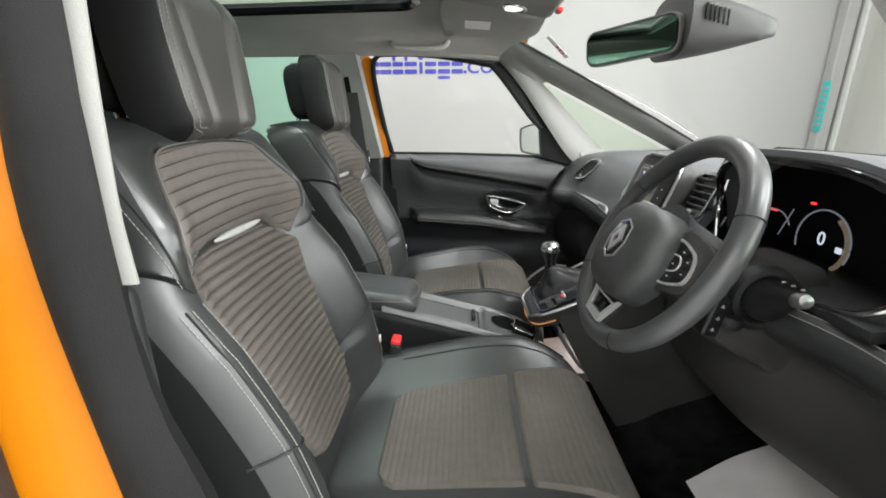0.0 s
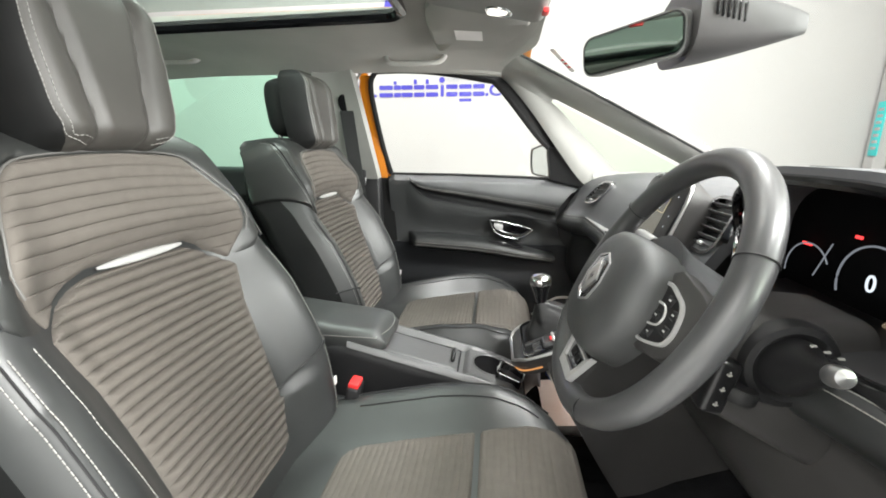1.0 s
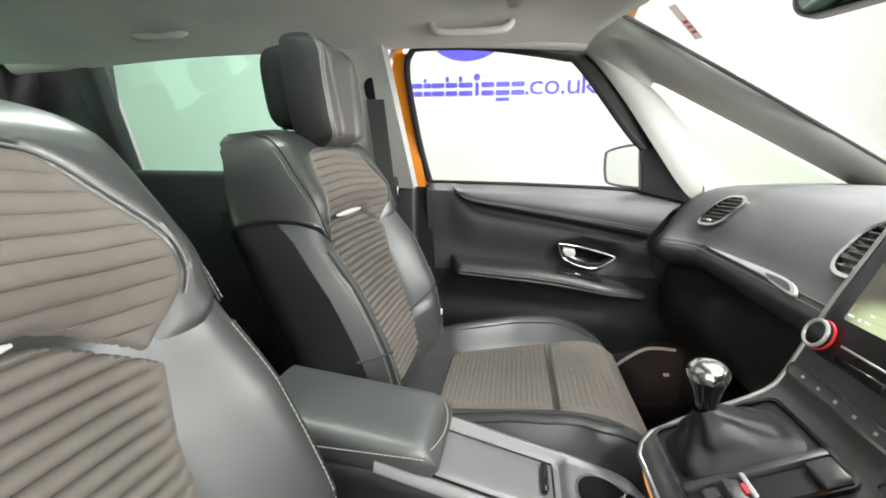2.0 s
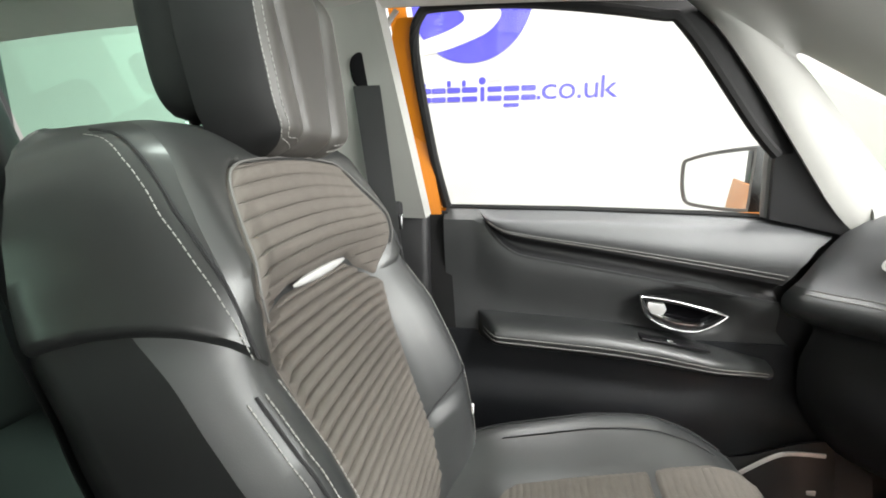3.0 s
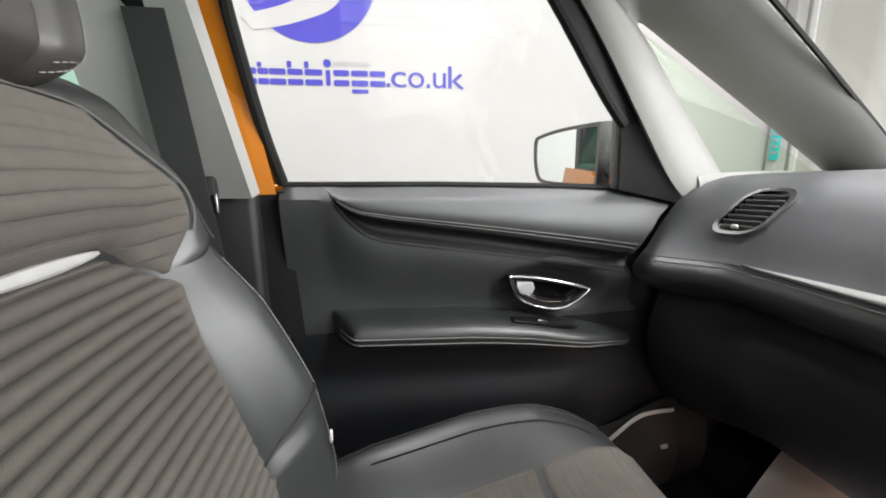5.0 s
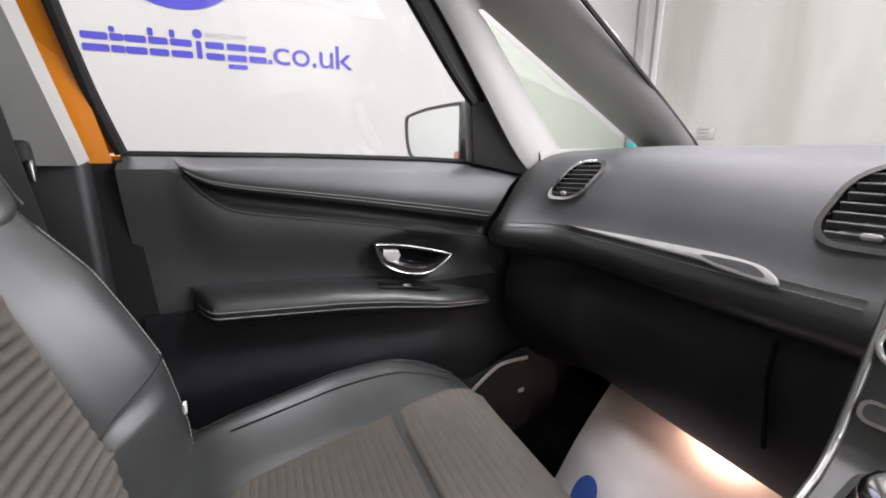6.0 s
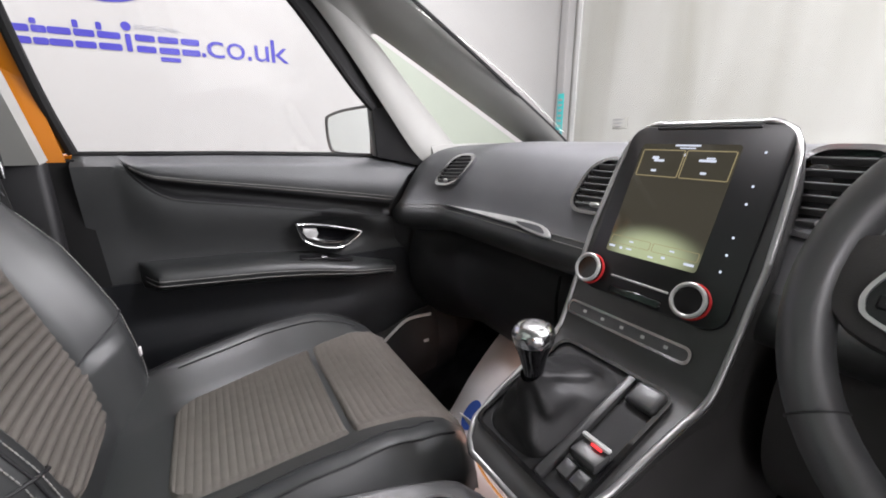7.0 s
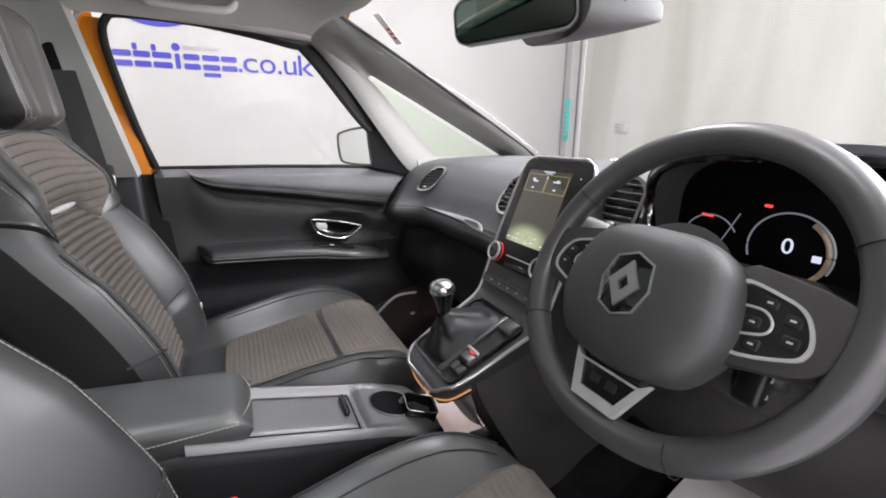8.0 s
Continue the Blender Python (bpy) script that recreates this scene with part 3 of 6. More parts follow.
        part("post", tube([back_at(side * 0.055, v, -0.028 + 0.25 * max(0.0, v - 0.58)) for v in (0.50, 0.56, 0.60, 0.64)], 0.007, 12), CHROME, s, "chrome headrest post")
        part("post_collar", lathe([(0.0, 0), (0.014, 0), (0.016, 0.006), (0.012, 0.016), (0.0, 0.018)], axes(back_at(side * 0.055, 0.562, -0.028), (0, 1, 0), (math.cos(LEAN_BACK), 0, math.sin(LEAN_BACK))).copy() @ pose(0, 0, 0, 180), 16), HARD, s)
    return s


FW_AXIS = (math.cos(LEAN_BACK), 0, math.sin(LEAN_BACK))
driver = seat("driver_seat", (0, 0, 0), "black leather driver seat with brown-grey ribbed fabric inserts")
passenger = copy_thing(driver, pose(-0.035, 0.352, 0))
driver.matrix_basis = pose(0, -0.385, 0)
passenger.name = "passenger_seat"
tagged(passenger, "black leather passenger seat with brown-grey ribbed fabric inserts")
# ---------------------------------------------------------------- the showroom round the car
def wall(name, a, b, z0, z1, thick, mat, label):
    """An upright wall from a to b (plan), its face on that line, its thickness to the left of a-b."""
    a, b = Vector((*a, 0)), Vector((*b, 0))
    d = (b - a).normalized()
    n = Vector((-d.y, d.x, 0)) * thick
    bm = bmesh.new()
    lo = [bm.verts.new(p + Vector((0, 0, z0))) for p in (a, b, b + n, a + n)]
    hi = [bm.verts.new(p + Vector((0, 0, z1))) for p in (a, b, b + n, a + n)]
    bm.faces.new(lo)
    bm.faces.new(hi)
    for i in range(4):
        bm.faces.new((lo[i], lo[(i + 1) % 4], hi[(i + 1) % 4], hi[i]))
    return structure(name, bm, mat, label, smooth=False, category="wall")


STREAKED = material("streaked_white_panel", (0.78, 0.77, 0.72), 0.6, spec=0.2, patch=0.02, patch_size=1.0)
n_, l_ = STREAKED.node_tree.nodes, STREAKED.node_tree.links
tc_ = n_.new("ShaderNodeTexCoord")
mp_ = n_.new("ShaderNodeMapping")
mp_.inputs["Scale"].default_value = (0.9, 0.9, 0.10)
ns_ = n_.new("ShaderNodeTexNoise")
ns_.inputs["Scale"].default_value, ns_.inputs["Detail"].default_value, ns_.inputs["Distortion"].default_value = 3.0, 6, 0.6
rm_ = n_.new("ShaderNodeMapRange")
rm_.inputs["From Min"].default_value, rm_.inputs["From Max"].default_value = 0.40, 0.72
mx_ = n_.new("ShaderNodeMix")
mx_.data_type = "RGBA"
mx_.inputs["A"].default_value, mx_.inputs["B"].default_value = (0.41, 0.405, 0.38, 1), (0.31, 0.305, 0.27, 1)
l_.new(tc_.outputs["Object"], mp_.inputs["Vector"])
l_.new(mp_.outputs["Vector"], ns_.inputs["Vector"])
l_.new(ns_.outputs["Fac"], rm_.inputs["Value"])
l_.new(rm_.outputs["Result"], mx_.inputs["Factor"])
l_.new(mx_.outputs["Result"], n_["Principled BSDF"].inputs["Base Color"])

FLOORMAT = material("grey_resin_floor", (0.42, 0.42, 0.41), 0.35, grain=0.05, size=80, patch=0.08, patch_size=2)
structure("floor", rbox((-1.0, -1.45, -0.05), (9.2, 9.4, 0.1), 0), FLOORMAT, "smooth grey painted showroom floor", False)
structure("ceiling", rbox((-1.0, -1.45, 3.65), (9.2, 9.4, 0.1), 0), CEILPAINT, "plain white showroom ceiling", False)
wall("wall_west", (-5.5, 3.1), (3.5, 3.1), 0, 3.6, 0.1, WALLPAINT, "plain white wall with blue lettering, its paint dimmed against the light")
NORTH = "white panelled wall with faint grey vertical streaks"
wall("wall_north", (3.5, 3.2), (3.5, 0.1), 0, 3.6, 0.1, STREAKED, NORTH)
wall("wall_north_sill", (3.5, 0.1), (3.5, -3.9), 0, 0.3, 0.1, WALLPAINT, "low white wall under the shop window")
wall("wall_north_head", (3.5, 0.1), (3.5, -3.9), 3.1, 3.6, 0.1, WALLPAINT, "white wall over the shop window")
wall("wall_north_end", (3.5, -3.9), (3.5, -6.1), 0, 3.6, 0.1, CEILPAINT, "plain white painted wall")
wall("wall_east", (3.5, -6.0), (2.4, -6.0), 0, 3.6, 0.1, CEILPAINT, "plain white painted wall")
wall("wall_east_end", (-1.6, -6.0), (-3.5, -6.0), 0, 3.6, 0.1, CEILPAINT, "plain white painted wall")
wall("wall_east_sill", (2.4, -6.0), (-1.6, -6.0), 0, 0.3, 0.1, CEILPAINT, "low white wall under the shop window")
wall("wall_east_head", (2.4, -6.0), (-1.6, -6.0), 3.1, 3.6, 0.1, CEILPAINT, "white wall over the shop window")
wall("wall_south", (-3.5, -6.1), (-3.5, -2.0), 0, 3.6, 0.1, CEILPAINT, "plain white painted wall")
wall("wall_south_return", (-3.6, -2.0), (-5.5, -2.0), 0, 3.6, 0.1, CEILPAINT, "plain white painted wall")
wall("wall_south_back", (-5.5, -2.1), (-5.5, 3.2), 0, 3.6, 0.1, CEILPAINT, "plain white painted wall")
structure("trim_corner", rbox((3.43, 3.03, 1.8), (0.10, 0.10, 3.58), 0.01), WALLPAINT, "white boxed pipe in the corner", False, "trim")
structure("trim_panel_joint", rbox((3.488, 2.93, 1.8), (0.02, 0.05, 3.58), 0.004), SILVER, "grey metal joint strip on the wall", False, "trim")
GREYVINYL = material("grey_vinyl", (0.22, 0.22, 0.25), 0.5, patch=0.04)
TEAL = material("teal_vinyl", (0.03, 0.42, 0.42), 0.4, patch=0.04)
sign = thing("wall_sign", (3.376, 3.0, 1.15), "narrow teal and white upright sign on a corner post", "sign")
part("board", rbox((3.374, 3.0, 1.33), (0.008, 0.085, 0.42), 0.002), TEAL, sign)
for k in range(7):
    part("print_bar", rbox((3.368, 3.0, 1.18 + 0.05 * k), (0.004, 0.05, 0.022), 0.001), WALLPAINT, sign)
notice = thing("wall_notice", (3.49, 2.35, 1.2), "small white paper notice on the streaked wall", "notice")
part("sheet", rbox((3.494, 2.36, 1.24), (0.006, 0.16, 0.09), 0.001), STREAKED, notice)
for k in range(3):
    part("print_bar", rbox((3.489, 2.38, 1.27 - 0.03 * k), (0.004, 0.11 - 0.02 * k, 0.006), 0.001), GREYVINYL, notice)

def shop_window(m, watts):
    """An added, unseen row of four tall panes in metal frames, its lamp brightening the cabin; m's x runs along the
    wall, its z into the room.
    """
    w = thing("shop_window", tuple(m.translation), "added unseen tall window with grey metal frames, lighting the cabin", "window", kind="structure")
    r = m.to_3x3().to_4x4()
    for k in range(5):
        part("mullion", rbox(m @ Vector((-1.96 + 0.98 * k, 0, -0.05)), (0.06, 2.8, 0.06), 0.006, 2, r), SILVER, w, smooth=False)
    for k in range(4):
        part("pane", rbox(m @ Vector((-1.47 + 0.98 * k, 0, -0.05)), (0.92, 2.78, 0.008), 0, 2, r), CLEAR, w, smooth=False).visible_shadow = False
    day = area_lamp(0, 0, 0, 3.9, 2.7, watts, (1.0, 0.985, 0.95))
    day.name = "daylight"
    day.matrix_world = m @ pose(0, 0, 0.012, 180)
    return w


# two invented windows out of view, the cabin's fill light from front and driver side
shop_window(axes((3.5, -1.9, 1.7), (0, 1, 0), (0, 0, 1)) @ pose(0, 0, 0, 0, 180, 0), DAY_WATTS)
shop_window(axes((0.4, -6.0, 1.7), (1, 0, 0), (0, 0, 1)) @ pose(0, 0, 0, 0, 180, 0), DAY_EAST_WATTS)
# invented panels out of view, placed and powered to balance cabin and walls
for lx, ly in ((2.3, -1.5), (1.6, 1.4), (-0.9, 1.6), (-0.3, 0.0), (-1.4, -3.9), (1.2, -3.9)):
    cl = thing("added_ceiling_light", (lx, ly, 3.58), "added unseen square LED ceiling panel, lit to brighten the cabin", "ceiling light", "ceiling lights")
    part("frame", ring_plate(round_rect(0.64, 0.64, 0.01), round_rect(0.6, 0.6, 0.01), pose(lx, ly, 3.6, 180), 0.03), SILVER, cl, smooth=False)
    part("diffuser", rbox((lx, ly, 3.59), (0.6, 0.6, 0.012), 0.002), PANEL, cl, smooth=False)
    area_lamp(lx, ly, 3.56, 0.6, 0.6, ROOF_WATTS if abs(ly) < 0.1 else FRONT_WATTS if lx > 2 else LAMP_WATTS)

# wall lettering: plain shapes for the trade name, letters for the ending, and a round emblem
letters = thing("wall_lettering", (0, 3.095, 1.6), "violet-blue vinyl bars and letters in a row on a white wall", "wall sign")
WALL_M = axes((0, 3.098, 1.634), (1, 0, 0), (0, 0, 1))
SPANS = [(-1.36, -1.19, "x"), (-1.17, -1.0, "x"), (-0.98, -0.81, "x"), (-0.79, -0.762, "d"),
         (-0.736, -0.608, "s"), (-0.60, -0.533, "t"), (-0.53, -0.424, "e"), (-0.413, -0.315, "b"), (-0.303, -0.189, "b"), (-0.167, -0.138, "i"),
         (-0.117, -0.014, "n"), (0.001, 0.112, "g"), (0.125, 0.229, "s")]
for x0, x1, kind in SPANS:
    w, c = x1 - x0, (x0 + x1) / 2
    if kind in "di":
        bars = [(c, 0.0, w, 0.026 if kind == "d" else 0.10)]
    else:
        bars = [(c, 0.0, w, 0.038), (c, 0.064, w, 0.038)]
        if kind in "bt":
            bars.append((x0 + 0.014, 0.108, 0.028, 0.042 if kind == "b" else 0.030))
        if kind == "g":
            bars.append((c, -0.045, w, 0.026))
    for bx, z0, bw, bh in bars:
        part("bar", plate(round_rect(bw, bh, min(bw, bh) * 0.28, 3, bx, z0 + bh / 2), WALL_M, 0.003), BLUEVINYL, letters, smooth=False)
emblem = thing("wall_emblem", (-0.24, 3.095, 2.33), "large round violet-blue emblem with a white winding band", "wall sign")
EM = axes((-0.24, 3.098, 2.33), (1, 0, 0), (0, 0, 1))
part("disc", plate([(0.43 * math.cos(a), 0.43 * math.sin(a)) for a in np.linspace(0, 2 * math.pi, 97)[:-1]], EM, 0.003), BLUEVINYL, emblem, smooth=False)
near_side = spline([(-0.365, -0.366, 0), (-0.23, -0.345, 0), (-0.10, -0.312, 0), (0.10, -0.240, 0), (0.19, -0.165, 0), (0.212, -0.105, 0), (0.17, -0.050, 0), (0.09, -0.012, 0), (0.045, 0.03, 0), (0.09, 0.09, 0), (0.24, 0.145, 0), (0.31, 0.165, 0)], 6)
far_side = spline([(0.31, 0.165, 0), (0.16, 0.15, 0), (0.0, 0.12, 0), (-0.13, 0.075, 0), (-0.20, 0.02, 0), (-0.165, -0.05, 0), (-0.075, -0.085, 0), (-0.045, -0.125, 0), (-0.075, -0.165, 0), (-0.21, -0.222, 0), (-0.438, -0.283, 0)], 6)
part("band", plate([(p.x, p.y) for p in near_side[:-1] + far_side], EM @ Matrix.Translation((0, 0, 0.0035)), 0.002), WALLPAINT, emblem, smooth=False)


def lettering(name, text, size, at, xdir, ydir, mat, parent, depth=0.0006):
    cu = bpy.data.curves.new("text", "FONT")
    cu.body, cu.size, cu.extrude = text, size, depth
    tmp = new("tmp", cu)
    me = bpy.data.meshes.new_from_object(tmp.evaluated_get(bpy.context.evaluated_depsgraph_get()))
    bpy.data.objects.remove(tmp)
    bm = bmesh.new()
    bm.from_mesh(me)
    bmesh.ops.transform(bm, matrix=axes(at, xdir, ydir), verts=bm.verts)
    return part(name, bm, mat, parent, smooth=False)


for text, x0, x1 in ((".", 0.237, 0.262), ("c", 0.270, 0.373), ("o", 0.388, 0.50), (".", 0.516, 0.541), ("u", 0.563, 0.655), ("k", 0.672, 0.788)):
    if text == ".":
        part("letter", plate(round_rect(x1 - x0, 0.026, 0.006, 3, (x0 + x1) / 2, 0.013), WALL_M, 0.003), BLUEVINYL, letters, smooth=False)
        continue
    ob = lettering("letter", text, 0.19, (0, 0, 0), (1, 0, 0), (0, 1, 0), BLUEVINYL, letters, 0.001)
    lo_x, hi_x = min(v.co.x for v in ob.data.vertices), max(v.co.x for v in ob.data.vertices)
    lo_y, hi_y = min(v.co.y for v in ob.data.vertices), max(v.co.y for v in ob.data.vertices)
    high = 0.148 if text == "k" else 0.102
    for v in ob.data.vertices:
        p = WALL_M @ Vector((x0 + (v.co.x - lo_x) / (hi_x - lo_x) * (x1 - x0), (v.co.y - lo_y) / (hi_y - lo_y) * high, 0.0015 if v.co.z > -1.6 else 0.003))
        v.co = p - letters.location
town = thing("town_lettering", (0, 3.095, 1.78), "small grey town name with a round blue mark beside it", "wall sign")
lettering("writing", "KINGS LYNN", 0.040, (-0.112, 3.097, 1.762), (1, 0, 0), (0, 0, 1), GREYVINYL, town)
part("mark", plate([(0.026 * math.cos(a), 0.026 * math.sin(a)) for a in np.linspace(0, 2 * math.pi, 24)[:-1]], axes((-0.155, 3.098, 1.776), (1, 0, 0), (0, 0, 1)), 0.003), BLUEVINYL, town, smooth=False)

# ---------------------------------------------------------------- car shell
def footfloor(x, y):
    tunnel = 0.14 * (1 - ss(0.09, 0.17, abs(y)))
    return 0.33 + tunnel * (1 - 0.4 * ss(0.6, 1.0, x)) + 0.6 * max(0.0, x - 0.62) * ss(0.55, 0.75, x)


structure("car_floor", sheet(lambda s, t: (-1.3 + 2.55 * s, -0.78 + 1.56 * t, footfloor(-1.3 + 2.55 * s, -0.78 + 1.56 * t)), 40, 40, 0.05), CARPET, "black carpeted car floor with a raised middle tunnel", category="car floor")
structure("firewall", rbox((1.22, 0, 0.75), (0.05, 1.56, 0.66), 0.01), CARPET, "black carpeted bulkhead below the dashboard", category="bulkhead")


def roof_z(x, y):
    return 1.535 - 0.19 * y * y - 0.35 * max(0, abs(y) - 0.5) ** 1.5 - 0.10 * ss(0.1, 0.55, x) * (x - 0.0) - 0.03 * ss(-0.6, -1.4, x)


def roof_part(x0, x1, y0, y1, n, m):
    return sheet(lambda s, t: (x0 + (x1 - x0) * s, y0 + (y1 - y0) * t, roof_z(x0 + (x1 - x0) * s, y0 + (y1 - y0) * t)), n, m, 0.03, True)


head_bm = roof_part(-1.35, 0.10, 0.31, 0.64, 30, 12)
add(head_bm, roof_part(-1.35, 0.10, -0.64, -0.31, 30, 12))


def front_edge(y):
    return 0.455 - 0.10 * ss(0.38, 0.64, abs(y))


add(head_bm, sheet(lambda s, t: (0.10 + (front_edge(-0.64 + 1.28 * t) - 0.10) * s, -0.64 + 1.28 * t, roof_z(0.10 + (front_edge(-0.64 + 1.28 * t) - 0.10) * s, -0.64 + 1.28 * t)), 12, 40, 0.03, True))
add(head_bm, roof_part(-1.35, -1.05, -0.31, 0.31, 6, 12))
structure("headlining", head_bm, HEADCLOTH, "pale grey cloth headlining with a large roof opening", category="ceiling")
rim_pts = [(x, y, roof_z(x, y) + 0.008) for x, y in [(p[0], p[1]) for p in round_rect(1.15, 0.62, 0.05, 6, -0.475, 0.0)]]
structure("trim_sunroof", tube(rim_pts, 0.017, 8, closed=True), GLOSS, "black rim round the glass roof", category="trim")
structure("window_roof", sheet(lambda s, t: (-1.06 + 1.17 * s, -0.32 + 0.64 * t, roof_z(-1.06 + 1.17 * s, -0.32 + 0.64 * t) + 0.05), 8, 8, 0.006), DARKGLASS, "large panoramic glass roof, faintly green", category="window")
# outer roof skin and body sides
skin = bmesh.new()
for sy in (-1, 1):
    add(skin, sheet(lambda s, t: (-1.4 + 1.85 * s, sy * (0.37 + 0.30 * t), roof_z(-1.4 + 1.85 * s, 0.37 + 0.30 * t) + 0.055), 16, 8, 0.01))
add(skin, sheet(lambda s, t: (0.15 + 0.31 * s, -0.36 + 0.72 * t, roof_z(0.15 + 0.31 * s, 0.0) + 0.055), 6, 6, 0.01))
structure("roof_skin", skin, ORANGE, "orange painted steel roof", category="car roof")
structure("tail_panel", rbox((-1.42, 0, 0.66), (0.05, 1.5, 0.80), 0.02), SOFT, "dark trim closing the rear of the cabin", category="panel")
structure("tail_header", rbox((-1.40, 0, 1.475), (0.07, 1.34, 0.09), 0.02), HEADCLOTH, "pale header over the rear window", category="panel")
for sy, nm in ((1, "passenger"), (-1, "driver")):
    structure("pillar_rear_" + nm, rbox((-1.41, sy * 0.655, 1.24), (0.06, 0.13, 0.42), 0.02, 3), HARD, "black rear pillar trim", category="pillar")
structure("window_tail", rbox((-1.42, 0, 1.245), (0.006, 1.20, 0.39), 0), TINTED, "mint-tinted rear window", False, "window").visible_shadow = False

# windscreen and pillars
def screen_pt(s, t):
    y = -1 + 2 * t
    top = Vector((0.45 - 0.10 * abs(y) ** 3, 0.52 * y, 1.478 - 0.04 * y * y))
    low = Vector((1.36 - 0.12 * y * y, 0.73 * y, 1.095))
    p = top.lerp(low, s)
    p.z += 0.045 * math.sin(math.pi * s)
    return p


structure("window_screen", sheet(screen_pt, 10, 20, 0.005), CLEAR, "clear raked windscreen", category="window").visible_shadow = False


def bar(pts, w, mat, name, label, flat=0.6, n=12, up=(0, 1, 0)):
    return structure(name, tube(spline(pts, 6), w, n, flat=flat, up=up), mat, label, category="pillar")


for sy, nm in ((1, "passenger"), (-1, "driver")):
    # one moulding: slim pillar along the windscreen and broad one by the door, round the quarter window
    def line(pts, n):
        q = spline([(x, sy * y, z) for x, y, z in pts], 12)
        d = [0.0]
        for a, b in zip(q, q[1:]):
            d.append(d[-1] + (b - a).length)
        out = []
        for k in range(n):
            t = d[-1] * k / n
            i = max(i for i in range(len(d) - 1) if d[i] <= t + 1e-9)
            out.append(q[i].lerp(q[i + 1], (t - d[i]) / max(1e-9, d[i + 1] - d[i])))
        return out
    outer = (line([(0.70, 0.728, 1.030), (0.64, 0.722, 1.085), (0.558, 0.706, 1.19), (0.458, 0.686, 1.318), (0.376, 0.668, 1.405), (0.29, 0.650, 1.462)], 24)
             + line([(0.29, 0.650, 1.462), (0.33, 0.58, 1.474), (0.385, 0.51, 1.473)], 8)
             + line([(0.385, 0.51, 1.473), (0.46, 0.537, 1.443), (0.63, 0.588, 1.370), (0.80, 0.622, 1.287), (0.99, 0.652, 1.188), (1.13, 0.69, 1.122), (1.24, 0.72, 1.06)], 30)
             + line([(1.24, 0.72, 1.06), (1.15, 0.80, 1.03), (0.90, 0.80, 1.025), (0.78, 0.752, 1.025), (0.70, 0.728, 1.030)], 24))
    inner = (line([(0.792, 0.770, 1.104), (0.775, 0.765, 1.118), (0.66, 0.731, 1.222), (0.56, 0.701, 1.316), (0.534, 0.693, 1.336)], 24)
             + line([(0.534, 0.693, 1.336), (0.527, 0.692, 1.347), (0.536, 0.693, 1.352), (0.552, 0.696, 1.347)], 8)
             + line([(0.552, 0.696, 1.347), (0.82, 0.741, 1.222), (1.075, 0.780, 1.099), (1.098, 0.783, 1.086)], 30)
             + line([(1.098, 0.783, 1.086), (1.088, 0.785, 1.078), (1.0, 0.785, 1.080), (0.83, 0.780, 1.091), (0.803, 0.774, 1.094), (0.792, 0.770, 1.104)], 24))
    away = Vector((0.35, sy * 0.9, 0.0))
    rows = [[p + away * 0.02 for p in outer]]
    for k in range(9):
        t = k / 8
        rows.append([o.lerp(i, t) - away * 0.015 * math.sin(math.pi * t) + away * (0.012 * ss(0.72, 1.0, t) + 0.004 * ss(0.2, 0.0, t)) for o, i in zip(outer, inner)])
    rows.append([i + away * 0.03 for i in inner])
    structure("pillar_front_" + nm, grid(rows, close_i=True, close_j=True), LIGHTTRIM, "pale grey front pillar moulding round a triangular window", category="pillar")
    q = [(0.50, sy * 0.72, 1.37), (1.14, sy * 0.822, 1.06), (0.775, sy * 0.80, 1.06)]
    bm = bmesh.new()
    vs = [bm.verts.new(p) for p in q] + [bm.verts.new(Vector(p) + Vector((0, sy * 0.005, 0))) for p in q]
    bm.faces.new(vs[:3])
    bm.faces.new(vs[3:])
    for i in range(3):
        bm.faces.new((vs[i], vs[(i + 1) % 3], vs[3 + (i + 1) % 3], vs[3 + i]))
    structure("window_quarter_" + nm, bm, GREENGLASS, "small triangular quarter window", False, "window").visible_shadow = False
    bar([(0.70, sy * 0.735, 1.065), (0.9, sy * 0.77, 1.068), (1.15, sy * 0.80, 1.065)], 0.03, LIGHTTRIM, "sill_quarter_" + nm, "pale sill under the quarter window", 0.5)
    # side rail of the roof
    bar([(0.36, sy * 0.635, 1.455), (0.1, sy * 0.655, 1.475), (-0.3, sy * 0.66, 1.485), (-0.9, sy * 0.645, 1.475), (-1.35, sy * 0.62, 1.44)],
        0.038, HEADCLOTH, "trim_roof_rail_" + nm, "pale cloth-covered roof rail", 0.8)

    edge_u = spline([(x, sy * y, z) for x, y, z in [(0.38, 0.51, 1.475), (0.46, 0.535, 1.442), (0.80, 0.615, 1.285), (1.13, 0.695, 1.127), (1.24, 0.72, 1.06)]], 8)
    structure("trim_screen_" + nm, tube(edge_u, 0.0045, 6), RUBBER, "black edge seal of the windscreen", category="trim")
# centre pillar of the passenger side, with belt
bm = sheet(lambda s, t: (-0.315 + 0.035 * s + (0.156 + 0.034 * s) * t, 0.655 + 0.075 * s + 0.012 * math.cos((t - 0.4) * 3.0) - 0.01, 1.475 - 0.40 * s), 20, 10, 0.03, True)
structure("pillar_centre_passenger", bm, LIGHTTRIM, "pale grey centre pillar trim", category="pillar")
structure("pillar_centre_lower_passenger", rbox((-0.175, 0.745, 0.71), (0.15, 0.05, 0.74), 0.012, 3), HARD, "black lower centre pillar trim", category="pillar")
